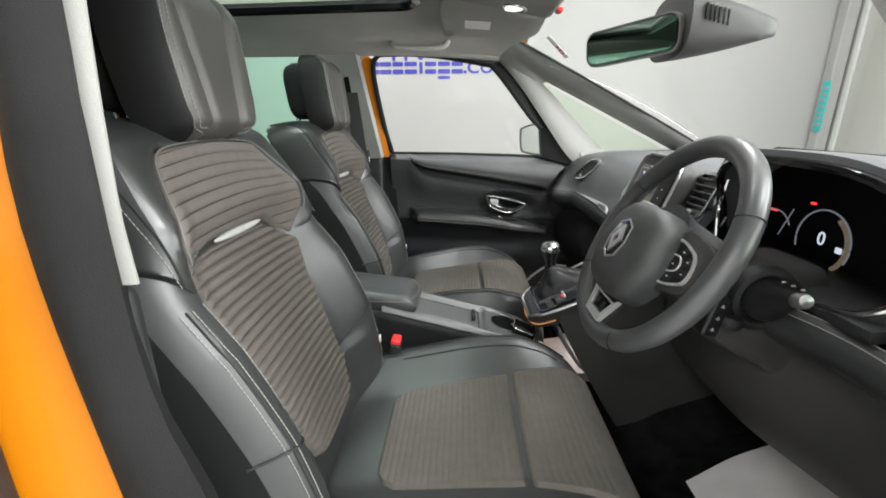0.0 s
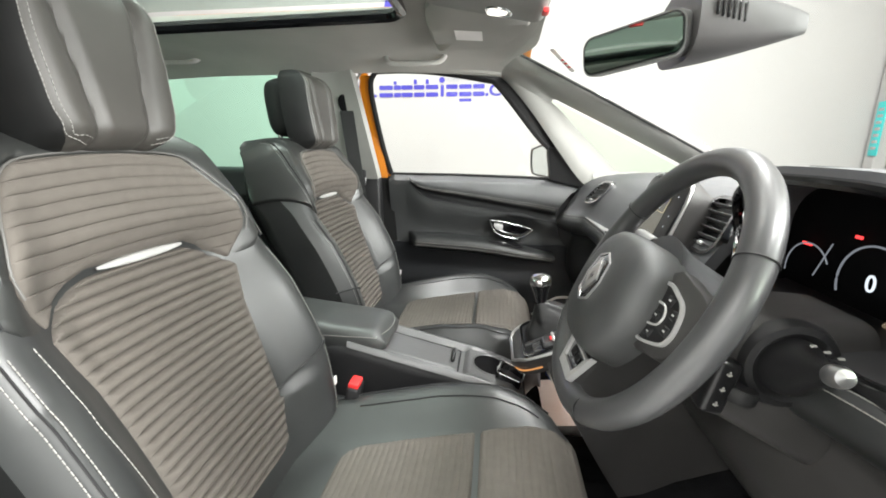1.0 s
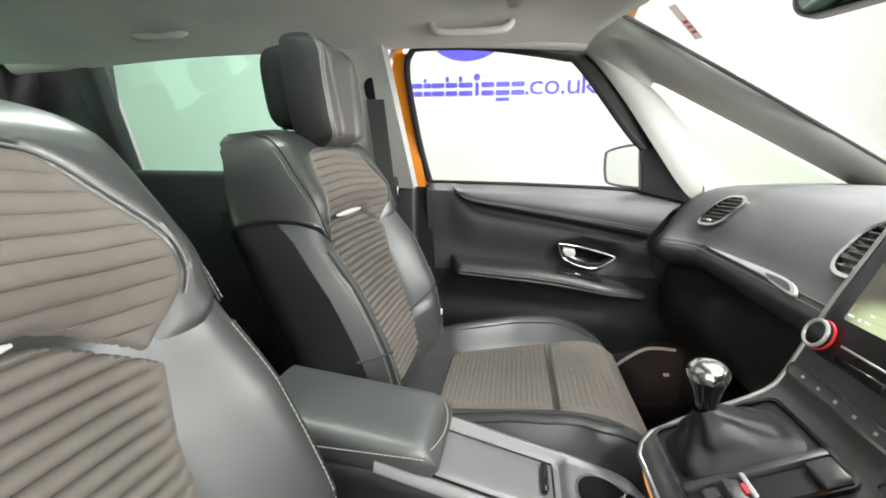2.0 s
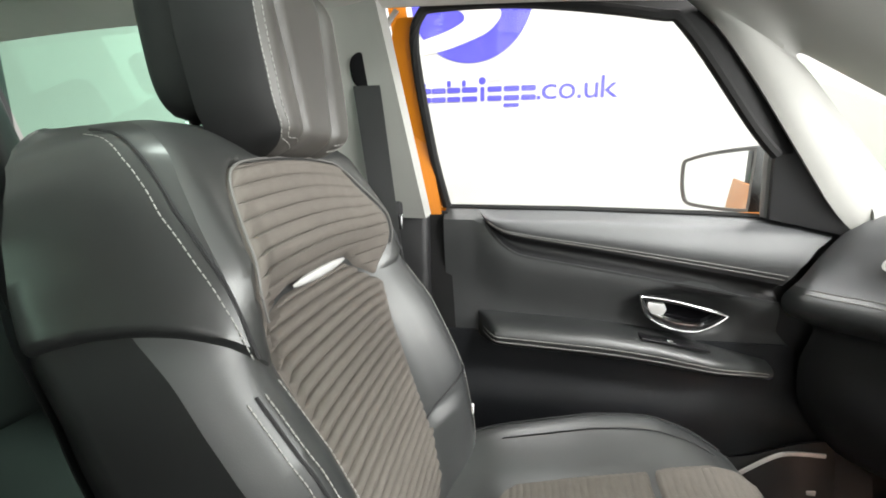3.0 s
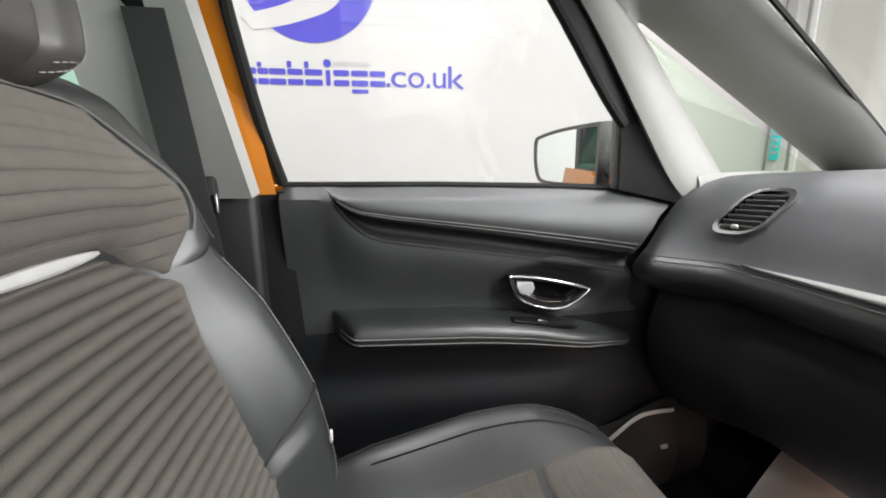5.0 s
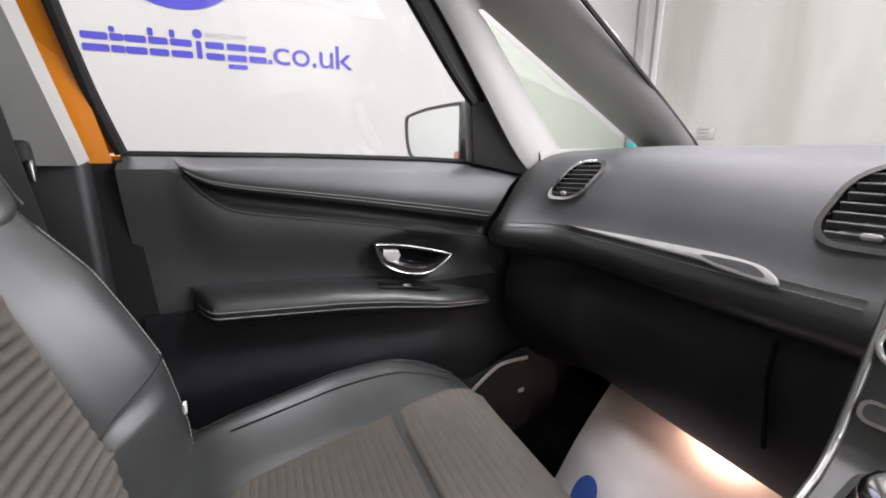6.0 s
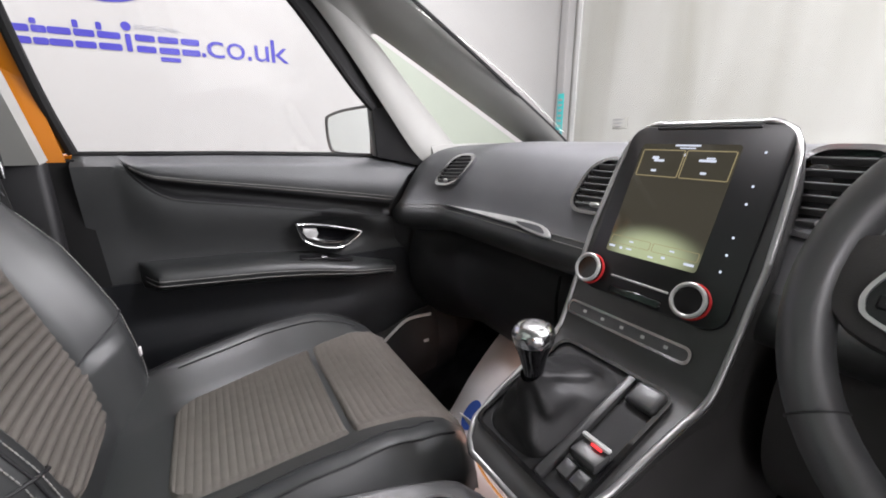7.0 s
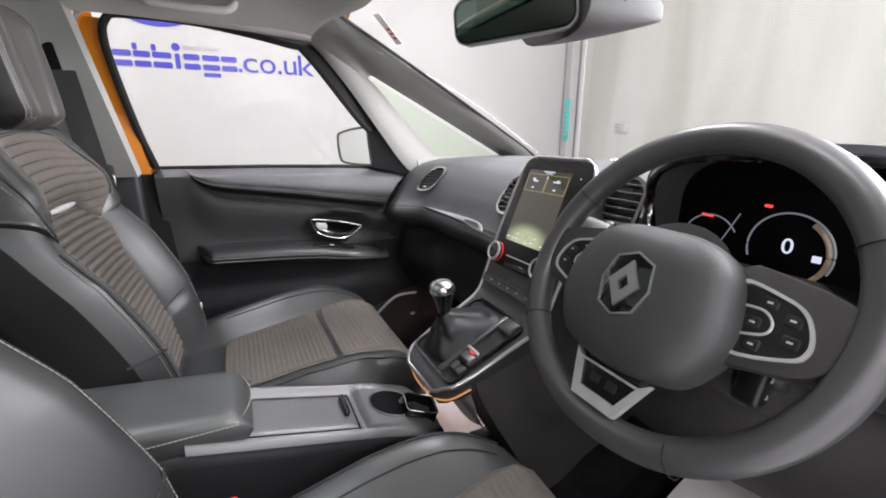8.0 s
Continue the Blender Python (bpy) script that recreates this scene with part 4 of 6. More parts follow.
frame_line = [(0.36, 0.675, 1.445), (0.2, 0.69, 1.462), (-0.02, 0.70, 1.472), (-0.10, 0.705, 1.455), (-0.128, 0.71, 1.40), (-0.112, 0.735, 1.25), (-0.085, 0.755, 1.08), (-0.06, 0.77, 0.9), (-0.05, 0.78, 0.45)]
structure("trim_door_seal", tube(spline([(x - 0.046, y - 0.006, z) for x, y, z in frame_line[3:7]], 6), 0.0055, 8), LIGHTTRIM, "pale grey rubber door seal", category="trim")
def frame_strip(z0, z1, w0, push):
    return lambda s, t: Vector((lin([(0.4, -0.083), (0.8, -0.092), (1.075, -0.108), (1.28, -0.141), (1.485, -0.174)], z0 + (z1 - z0) * s) + w0 * t - (0.03 if w0 > 0.05 else 0.0), 0.728 + 0.0474 * (1.485 - z0 - (z1 - z0) * s) + push + 0.006 * t, z0 + (z1 - z0) * s))


structure("body_frame_passenger", sheet(frame_strip(1.485, 1.070, 0.034, 0.0), 30, 4, 0.012), ORANGE, "orange painted door opening frame", category="car body")
structure("trim_sill_passenger", sheet(frame_strip(1.074, 0.40, 0.076, 0.004), 30, 4, 0.02), RUBBER, "black rubber strip at the rear edge of the door", category="trim")
# rear side: tinted window, frame and door card, seen past the seats
structure("window_rear_passenger", rbox((-0.66, 0.735, 1.29), (0.86, 0.005, 0.42), 0, rot=Matrix.Rotation(radians(14), 4, "X")), TINTED, "mint-tinted rear side window", False, "window")
structure("body_side_rear_passenger", sheet(lambda s, t: Vector((-1.42 + 1.36 * s, 0.80 + 0.055 * math.sin(math.pi * (0.12 + 0.76 * t)), 0.33 + 0.75 * t)), 20, 14, 0.015), ORANGE, "orange painted rear door skin", category="car body")
structure("rear_door_trim", rbox((-0.66, 0.745, 0.71), (0.96, 0.07, 0.80), 0.03, 3), HARD, "black rear door panel", category="door panel")
structure("body_frame_rear", rbox((-1.13, 0.70, 1.28), (0.09, 0.06, 0.5), 0.02, 3, Matrix.Rotation(radians(14), 4, "X")), HARD, "black rear pillar trim", category="pillar")
for sy, nm in ((1, "passenger"), (-1, "driver")):
    structure("rear_quarter_trim_" + nm, rbox((-1.29, sy * 0.745, 0.90), (0.30, 0.06, 1.18), 0.02, 3), HARD, "black rear quarter trim", category="panel")
structure("rear_door_trim_driver", rbox((-0.66, -0.745, 0.71), (0.96, 0.07, 0.80), 0.03, 3), HARD, "black rear door panel", category="door panel")
structure("window_rear_driver", rbox((-0.66, -0.735, 1.29), (0.86, 0.005, 0.42), 0, rot=Matrix.Rotation(radians(-14), 4, "X")), TINTED, "mint-tinted rear side window", False, "window")

# centre pillar of the driver side, its seal and orange sill
structure("pillar_centre_driver", sheet(lambda s, t: Vector((-0.075 + (lin([(1.07, -0.043), (1.135, -0.046), (1.217, -0.042), (1.288, -0.037), (1.48, -0.02)], 1.48 - 0.404 * s) + 0.075) * t, -0.697 - 0.003 * s + 0.003 * t ** 4, 1.48 - 0.404 * s)), 16, 8, 0.003), LIGHTTRIM, "pale grey centre pillar trim", category="pillar")
structure("pillar_centre_lower_driver", rbox((-0.10, -0.685, 0.70), (0.08, 0.03, 0.74), 0.02, 3), HARD, "black lower centre pillar trim", category="pillar")
# ---------------------------------------------------------------- passenger door
door = thing("passenger_door", (0.3, 0.78, 0.45), "closed passenger door with black stitched trim, seen from inside", "car door")
BELT = [(-0.07, 1.086), (0.2, 1.083), (0.45, 1.075), (0.6, 1.066), (0.70, 1.05)]
CREASE = [(-0.012, 1.0855), (0.0, 1.080), (0.012, 1.068), (0.026, 1.053), (0.042, 1.041), (0.065, 1.031), (0.12, 1.020), (0.3, 0.992), (0.5, 0.958), (0.62, 0.936), (0.70, 0.922)]
SEAM = [(0.80, 0.640), (0.84, 0.605), (0.90, 0.588), (0.945, 0.585), (0.98, 0.60), (1.02, 0.63), (1.05, 0.668)]


def door_seam_x(z):
    return lin(SEAM, z)


def roll_off(x, z):
    """How far the top of the door trim curls over towards the glass."""
    return 0.045 * ss(0.026, 0.0, lin(BELT, x) - z)


def groove_w(x):
    return 0.001 + 0.040 * ss(-0.012, 0.10, x)


def pad_fn(s, t):
    end = door_seam_x(lin(CREASE, 0.6) + (lin(BELT, 0.6) - lin(CREASE, 0.6)) * t) - 0.003
    x = -0.010 + (end + 0.010) * s
    zl, zt = lin(CREASE, x), lin(BELT, x)
    z = zl + (zt - zl) * t
    bulge = 0.024 * math.sin(math.pi * min(1.0, t * 1.15 + 0.05) ** 0.8) * ss(0.0, 0.06, zt - zl)
    return Vector((x, 0.741 - bulge + roll_off(x, z), z))


upper = part("upper_pad", sheet(pad_fn, 60, 16, 0.02), SOFT, door, "soft dark grey upper door pad")
for d, off in ((0.010, 0.0), (0.017, 0.0)):
    line = [pad_fn(s, d / 0.10) + Vector((0, -0.0012, 0)) for s in np.linspace(0.06, 0.99, 60)]
    part("stitching", stitches(line, 0.006, 0.0008, 0.72), THREAD, upper, "pale thread")


def roll_fn(s, t):
    end = door_seam_x(lin(CREASE, 0.6) - 0.042 * t) - 0.003
    x = -0.010 + (end + 0.010) * s
    z = min(lin(CREASE, x) + 0.002, lin(BELT, x)) - groove_w(x) * t
    return Vector((x, 0.739 + 0.022 * ss(0.0, 0.03, groove_w(x)) * math.sin(math.pi * t) + roll_off(x, z) + 0.006 * ss(0.02, -0.012, x), z))


# groove under the pad, its shade deepened by a blacker material
part("shadow_groove", sheet(roll_fn, 60, 8, 0.01, True), HARD, door, "recessed groove, coloured black for its shade")


def mid_fn(s, t):
    x0 = -0.068 + (door_seam_x(0.79 + 0.115 * t) - 0.003 + 0.068) * s
    top = min(lin(BELT, x0), lin(CREASE, x0) - groove_w(x0) + 0.005) if x0 > -0.012 else lin(BELT, x0)
    z = 0.79 + (top - 0.79) * t
    x = x0
    y = 0.770 - 0.030 * ss(0.30, 0.95, t) + roll_off(x, z)
    # dished hollow round the handle
    hx, hz = (x - 0.415) / 0.115, (z - 0.875) / 0.055
    y += 0.020 * (1 - ss(0.55, 1.15, math.hypot(hx, hz)))
    return Vector((x, y, z))


part("middle_panel", sheet(mid_fn, 90, 36, 0.015), DOORSKIN, door, "smooth dark grey middle panel")


def lower_fn(s, t):
    x0 = -0.068 + 0.84 * s
    z = 0.36 + 0.45 * t
    x = min(x0, door_seam_x(max(z, 0.8)) + 0.16 * ss(0.8, 0.55, z) - 0.003)
    y = 0.742 + 0.02 * ss(0.65, 0.8, t) - 0.045 * math.exp(-((z - 0.52) / 0.10) ** 2) * ss(0.42, 0.62, x0)
    return Vector((x, y, z))


part("lower_panel", sheet(lower_fn, 60, 26, 0.015), LOWTRIM, door, "hard black lower door panel")


def arm_fn(s, t):
    """Padded armrest: over the top, round the lip and underneath."""
    x = 0.006 + 0.58 * s
    zt = lin([(0, 0.852), (0.25, 0.842), (0.36, 0.828), (0.5, 0.796), (0.59, 0.774)], x)
    zl = lin([(0, 0.806), (0.3, 0.786), (0.5, 0.764), (0.59, 0.752)], x)
    out = 0.082 * ss(-0.005, 0.05, x) * (1 - 0.45 * ss(0.45, 0.6, x))
    a = math.pi * t
    y = 0.772 - out * (math.sin(a) ** 0.55)
    z = (zt + zl) / 2 + ((zt - zl) / 2 + 0.004) * math.cos(a) - 0.006 * ss(0.5, 1.0, t)
    return Vector((x, y, z))


hm = axes((0.34, 0.741, 0.90), (1, 0, -0.11), (0, 0, 1))
BEZ = spline([(-0.008, 0.006, 0), (-0.004, 0.010, 0), (0.05, 0.010, 0), (0.11, 0.003, 0), (0.150, -0.004, 0), (0.155, -0.008, 0), (0.138, -0.026, 0), (0.112, -0.044, 0), (0.085, -0.049, 0), (0.045, -0.044, 0), (0.012, -0.030, 0), (0.0, -0.012, 0)], 4, True)
arm = part("armrest", sheet(arm_fn, 60, 24, 0.008, True), LEATHER, door, "padded black armrest with pale stitching")
part("handle_edge", tube([hm @ Vector((p.x, p.y, 0.008)) for p in BEZ], 0.0023, 8, closed=True), CHROME, door, "rounded chrome edge of the handle recess")
for tt in (0.50, 0.62):
    line = [arm_fn(s, tt) + Vector((0, -0.0015, 0)) for s in np.linspace(0.02, 0.985, 70)]
    part("stitching", stitches(line, 0.006, 0.0010, 0.75), THREAD, arm, "pale thread")
switch = part("switch_plate", rbox((0.395, 0.722, 0.8225), (0.130, 0.036, 0.005), 0.002, 2, Matrix.Rotation(radians(9), 4, "Y")), FASCIA, door)
part("window_switch", rbox((0.390, 0.714, 0.8262), (0.018, 0.008, 0.006), 0.002, 2, Matrix.Rotation(radians(9), 4, "Y")), CHROME, switch, "small chrome-edged switch")
# inner handle
inn = [((p.x - 0.073) * 0.90 + 0.073, (p.y + 0.018) * 0.78 - 0.018) for p in BEZ]
handle = part("door_handle", ring_plate([(p.x, p.y) for p in BEZ], inn, hm @ Matrix.Translation((0, 0, -0.014)), 0.020), HARD, door, "black recess of the inner handle")
part("handle_cup", plate(inn, hm @ Matrix.Translation((0, 0, -0.016)), 0.006), GLOSS, handle)
part("handle_grip", plate([(0.008, 0.000), (0.040, 0.000), (0.046, -0.012), (0.040, -0.028), (0.018, -0.024), (0.008, -0.012)], hm @ Matrix.Translation((0, 0, -0.008)), 0.012, 0.003), SILVER, handle, "satin silver end of the pull lever")
part("handle_lever", tube(spline([hm @ Vector(p) for p in [(0.024, -0.022, -0.001), (0.05, -0.030, 0.004), (0.085, -0.034, 0.004), (0.122, -0.032, -0.002)]], 6),
     lambda t: 0.0062 - 0.003 * t, 8, flat=0.6, up=(0, -1, 0)), CHROME, handle, "chrome pull lever")
# speaker with its silver strip
sp = part("speaker_grille", sheet(lambda s, t: Vector((0.50 + 0.20 * s, 0.686 + 0.02 * (2 * s - 1) ** 2 + 0.02 * (2 * t - 1) ** 2, 0.43 + (0.15 + 0.055 * ss(0.0, 0.75, s)) * t)), 20, 16, 0.01, True), HARD, door, "black speaker grille")
part("speaker_strip", tube(spline([(0.505, 0.690, 0.545), (0.54, 0.682, 0.585), (0.585, 0.682, 0.618), (0.62, 0.684, 0.625), (0.675, 0.692, 0.620)], 6), 0.005, 8, flat=0.5, up=(0, 1, 0)), SILVER, door, "curved silver strip")
part("badge_plate", rbox((0.648, 0.682, 0.545), (0.030, 0.003, 0.010), 0.001), SILVER, sp)
# window frame, seal, mirror triangle and glass
win = [(0.62, 0.765, 1.075), (0.60, 0.758, 1.10), (0.485, 0.712, 1.235), (0.352, 0.680, 1.39), (0.30, 0.682, 1.415), (0.1, 0.688, 1.447), (-0.06, 0.690, 1.452), (-0.10, 0.692, 1.44), (-0.113, 0.70, 1.38), (-0.09, 0.745, 1.20), (-0.065, 0.775, 1.085)]
part("window_seal", tube(spline([(0.537, 0.728, 1.185)] + win[2:], 6), 0.0095, 8, flat=1.0), RUBBER, door, "black rubber window seal")
front_edge_line = spline([(0.537, 0.728, 1.185)] + win[2:6], 6)
# seal widened in black to stand for the orange flange in shade
part("window_seal", sheet(lambda s, t: front_edge_line[int(round(s * (len(front_edge_line) - 1)))] + Vector((0.075 * t * ss(1.0, 0.45, s), 0.006 + 0.016 * t, 0.010 * t + 0.03 * t * ss(0.5, 1.0, s))), len(front_edge_line) - 1, 4, 0.01), RUBBER, door, "broad black rubber seal at the front of the window")
part("window_frame", tube([p + Vector((0.022, 0.006, 0.008)) for p in front_edge_line[:-8]], 0.0032, 8), ORANGE, door, "thin orange edge of the window frame")
rear_edge = spline(win[7:], 6)
part("window_frame", sheet(lambda s, t: rear_edge[int(round(s * (len(rear_edge) - 1)))] + Vector((-0.046 + 0.044 * t, 0.006 - 0.002 * math.sin(math.pi * t), 0)), len(rear_edge) - 1, 6, 0.012), ORANGE, door, "orange painted window frame")
part("window_sill", tube([(-0.066, 0.785, 1.083), (0.2, 0.785, 1.080), (0.45, 0.785, 1.073), (0.62, 0.785, 1.064)], 0.007, 6), RUBBER, door)
pane = bmesh.new()
f0 = [pane.verts.new((x, y + 0.006, z)) for x, y, z in win]
f1 = [pane.verts.new((x, y + 0.010, z)) for x, y, z in win]
pane.faces.new(f0)
pane.faces.new(f1)
for i in range(len(f0)):
    k = (i + 1) % len(f0)
    pane.faces.new((f0[i], f0[k], f1[k], f1[i]))
part("pane", pane, CLEAR, door, "clear side window", False).visible_shadow = False
TRI = [(0.556, 0.756, 1.066), (0.68, 0.732, 1.038), (0.715, 0.735, 1.02), (0.60, 0.718, 1.165), (0.545, 0.718, 1.235), (0.533, 0.728, 1.232)]
tri_bm = bmesh.new()
tf, tb = [tri_bm.verts.new(p) for p in TRI], [tri_bm.verts.new((x, y + 0.03, z)) for x, y, z in TRI]
tri_bm.faces.new(tf)
tri_bm.faces.new(tb)
for i in range(6):
    tri_bm.faces.new((tf[i], tf[(i + 1) % 6], tb[(i + 1) % 6], tb[i]))
part("mirror_corner", tri_bm, HARD, door, "black triangular mirror corner")
part("outer_skin", rbox((0.32, 0.845, 0.72), (0.80, 0.02, 0.70), 0.01), ORANGE, door, "orange painted outer door skin")
# door mirror
mf = axes((0.552, 0.984, 1.130), (0.56, -0.83, 0), (0, 0, 1))
mo = [(p.x, p.y) for p in spline([(-0.084, 0.044, 0), (-0.070, 0.053, 0), (-0.02, 0.065, 0), (0.05, 0.073, 0), (0.080, 0.074, 0), (0.088, 0.066, 0), (0.087, 0.0, 0), (0.086, -0.058, 0), (0.078, -0.066, 0), (0.01, -0.066, 0), (-0.055, -0.061, 0), (-0.074, -0.050, 0), (-0.083, -0.02, 0), (-0.086, 0.015, 0)], 5, True)]
rows = []
for grow, back in ((0.0, -0.006), (0.004, 0.004), (0.005, 0.02), (0.003, 0.05), (-0.01, 0.075), (-0.03, 0.09), (-0.055, 0.094)):
    k = 1 + grow / 0.075
    rows.append([mf @ Vector((x * k + 0.25 * max(0, back) * (1 if x > 0 else 0.4), y * k, -back)) for x, y in mo])
mir = part("mirror_housing", grid(rows, close_j=True), HARD, door, "black door mirror housing")
part("mirror_cap", grid([[mf @ Vector(((x * k + 0.25 * back * (1 if x > 0 else 0.4)), y * k, -back)) for x, y in mo] for k, back in ((1.085, 0.030), (1.07, 0.052), (0.90, 0.080), (0.62, 0.098), (0.25, 0.103))], cap=True, close_j=True), ORANGE, mir, "orange painted mirror cap")
part("mirror_rim", ring_plate(mo, [(x * 0.93, y * 0.915) for x, y in mo], mf @ Matrix.Translation((0, 0, -0.002)), 0.007), GREYPLASTIC, mir)
part("mirror_glass", plate([(x * 0.935, y * 0.92) for x, y in mo], mf @ Matrix.Translation((0, 0, -0.001)), 0.003), MIRROR, mir, "mirror glass")
part("mirror_arm", tube([(0.615, 0.77, 1.095), (0.625, 0.83, 1.09), (0.64, 0.90, 1.10)], 0.030, 10, flat=0.8), HARD, mir)
part("window_guide", tube([(0.536, 0.748, 1.222), (0.545, 0.762, 1.15), (0.557, 0.775, 1.070)], 0.011, 8, flat=0.7, up=(1, 0, 0)), GREYPLASTIC, door, "grey guide strip at the front of the window")

for sy, nm in ((1, "passenger"), (-1, "driver")):
    structure("kick_panel_" + nm, rbox((0.95, sy * 0.79, 0.68), (0.74, 0.03, 0.80), 0.01), HARD, "black side trim of the footwell", category="panel")
# ---------------------------------------------------------------- dashboard
dash = thing("dashboard", (0.9, 0, 0.6), "dark grey soft dashboard with a stitched edge and chrome vents", "dashboard")
FACE = [(1.33, 1.075), (1.15, 1.098), (0.98, 1.104), (0.86, 1.102), (0.78, 1.088), (0.735, 1.060), (0.70, 1.015), (0.675, 0.972), (0.662, 0.955)]
ROLL = [(0.662, 0.955), (0.652, 0.944), (0.645, 0.932), (0.645, 0.918), (0.652, 0.905), (0.668, 0.893), (0.69, 0.885)]


def dash_shift(y):
    return -0.062 * ss(0.57, 0.735, y) + 0.05 * ss(-0.3, -0.55, y)


def dash_drop(y):
    return -0.010 * ss(0.55, 0.74, abs(y))


def prof(table, t):
    k = t * (len(table) - 1)
    i = min(int(k), len(table) - 2)
    p0, p1, p2, p3 = table[max(i - 1, 0)], table[i], table[i + 1], table[min(i + 2, len(table) - 1)]
    f = k - i
    return tuple(0.5 * (2 * b + (c - a) * f + (2 * a - 5 * b + 4 * c - d) * f * f + (3 * b - a - 3 * c + d) * f ** 3) for a, b, c, d in zip(p0, p1, p2, p3))


def dash_fn(table, y0, y1):
    def fn(s, t):
        y = y0 + (y1 - y0) * s
        x, z = prof(table, t)
        return Vector((x + dash_shift(y) * (1 if x < 0.9 else ss(1.3, 0.9, x)), y * (1 + (0.09 * ss(0.75, 1.15, x) if abs(y) > 0.4 else 0.09 * ss(0.75, 1.15, x) * abs(y) / 0.4)), z + dash_drop(y)))
    return fn


part("top_pad", sheet(dash_fn(FACE[:4], -0.725, 0.722), 60, 14, 0.02), DASHPAD, dash, "soft dark grey top pad")
part("front_pad", sheet(dash_fn(FACE[3:], -0.178, 0.732), 50, 30, 0.02), DASHPAD, dash, "soft dark grey front pad")
part("end_pad", sheet(dash_fn(FACE[3:], -0.725, -0.580), 16, 30, 0.02), DASHPAD, dash, "soft dark grey end pad")
rollp = part("stitched_edge", sheet(dash_fn(ROLL, -0.725, 0.732), 70, 14, 0.015), LEATHER, dash, "black stitched edge roll")
for tt in (0.02, 0.14):
    line = [dash_fn(ROLL, -0.725, 0.705)(s, tt) + Vector((-0.0016, 0, 0.0006)) for s in np.linspace(0.60, 0.995, 70)]
    part("stitching", stitches(line, 0.006, 0.0009, 0.75), THREAD, rollp, "pale thread")
    line = [dash_fn(ROLL, -0.725, 0.705)(s, tt) + Vector((-0.0016, 0, 0.0006)) for s in np.linspace(0.005, 0.22, 40)]
    part("stitching", stitches(line, 0.006, 0.0009, 0.75), THREAD, rollp, "pale thread")
LOW = [(0.69, 0.886), (0.705, 0.872), (0.70, 0.845), (0.69, 0.80), (0.70, 0.72), (0.75, 0.64), (0.82, 0.60), (0.95, 0.59)]
part("lower_dash", sheet(dash_fn(LOW, 0.135, 0.73), 30, 24, 0.015), HARD, dash, "hard black lower dashboard")
part("glovebox_joint", tube([(0.693, 0.215, 0.872), (0.683, 0.212, 0.83), (0.682, 0.208, 0.79), (0.69, 0.205, 0.73)], 0.003, 6), RUBBER, dash)
# silver blade along the passenger side
blade_m = axes((0.6565, 0.565, 0.9555), (0.0, -1, 0.006), (0.55, 0, 0.84))
blade = [(p.x, p.y) for p in spline([(0.0, 0.0, 0), (0.13, 0.0058, 0), (0.26, 0.0098, 0), (0.325, 0.0085, 0), (0.352, 0.001, 0), (0.362, -0.011, 0), (0.345, -0.0125, 0), (0.29, -0.0075, 0), (0.26, -0.0035, 0), (0.13, -0.0025, 0)], 6, True)]
part("trim_blade", plate(blade, blade_m, 0.006, 0.0015), SILVER, dash, "satin silver blade trim")
part("trim_loop", plate([(p.x, p.y) for p in spline([(0.268, 0.0028, 0), (0.30, 0.0048, 0), (0.332, 0.0035, 0), (0.348, -0.0065, 0), (0.325, -0.0062, 0), (0.285, -0.0025, 0)], 5, True)], blade_m @ Matrix.Translation((0, 0, 0.0052)), 0.0016), DASHPAD, dash, "dark hollow at the end of the blade")


def vent(centre, across, up, w, h, slats, name="air_vent", slant=0.0):
    """A chrome-ringed air vent with slats, lying on its own frame."""
    m = axes(centre, across, up)
    o = [(x + slant * y, y) for x, y in round_rect(w, h, min(w, h) * 0.36, 6)]
    i = [(x + slant * y, y) for x, y in round_rect(w - 0.012, h - 0.012, min(w, h) * 0.30, 6)]
    ring = part(name, ring_plate(o, i, m @ Matrix.Translation((0, 0, -0.006)), 0.015), CHROME, dash, "chrome ring of an air vent")
    part("vent_back", plate(i, m @ Matrix.Translation((0, 0, -0.004)), 0.004), GLOSS, ring)
    for k in range(slats):
        y = (k + 0.5) / slats * (h - 0.02) - (h - 0.02) / 2
        sw = (w - 0.018) * math.sqrt(max(0.12, 1 - (2 * y / h) ** 4))
        part("slat", rbox(m @ Vector((slant * y, y, 0.003)), (sw, 0.0030, 0.011), 0.001, 1, axes(None, across, up) @ Matrix.Rotation(radians(-25), 4, "X")), CONSOLE, ring)
    part("vent_tab", rbox(m @ Vector((slant * -h * 0.36 + 0.0, -h * 0.33, 0.007)), (w * 0.16, 0.007, 0.008), 0.002, 1, axes(None, across, up)), SILVER, ring)
    return ring


vent((0.702, 0.598, 1.034), (0.34, -1, 0.04), (0.52, 0.10, 0.86), 0.076, 0.088, 7, slant=0.55)
vent((0.714, 0.146, 1.036), (0.10, -1, 0), (0.46, 0, 0.89), 0.106, 0.100, 7, slant=0.25)
vent((0.722, -0.132, 1.056), (0.02, -1, 0), (0.40, 0, 0.92), 0.092, 0.105, 6)

# instrument binnacle on the driver side
hoodm = []
for i in range(25):
    a = math.pi * (-0.06 + 1.12 * i / 24)
    hoodm.append((math.cos(a), math.sin(a)))


def hood_fn(s, t):
    c, sn = hoodm[int(round(s * 24))]
    c = math.copysign(abs(c) ** 0.62, c)
    sn = math.copysign(abs(sn) ** 0.62, sn)
    w = 0.195 - 0.010 * t
    x = 0.70 + 0.30 * t + 0.045 * (1 - max(0, sn))
    return Vector((x, -0.375 - w * c, 1.045 + (0.108 - 0.045 * t * t) * sn))


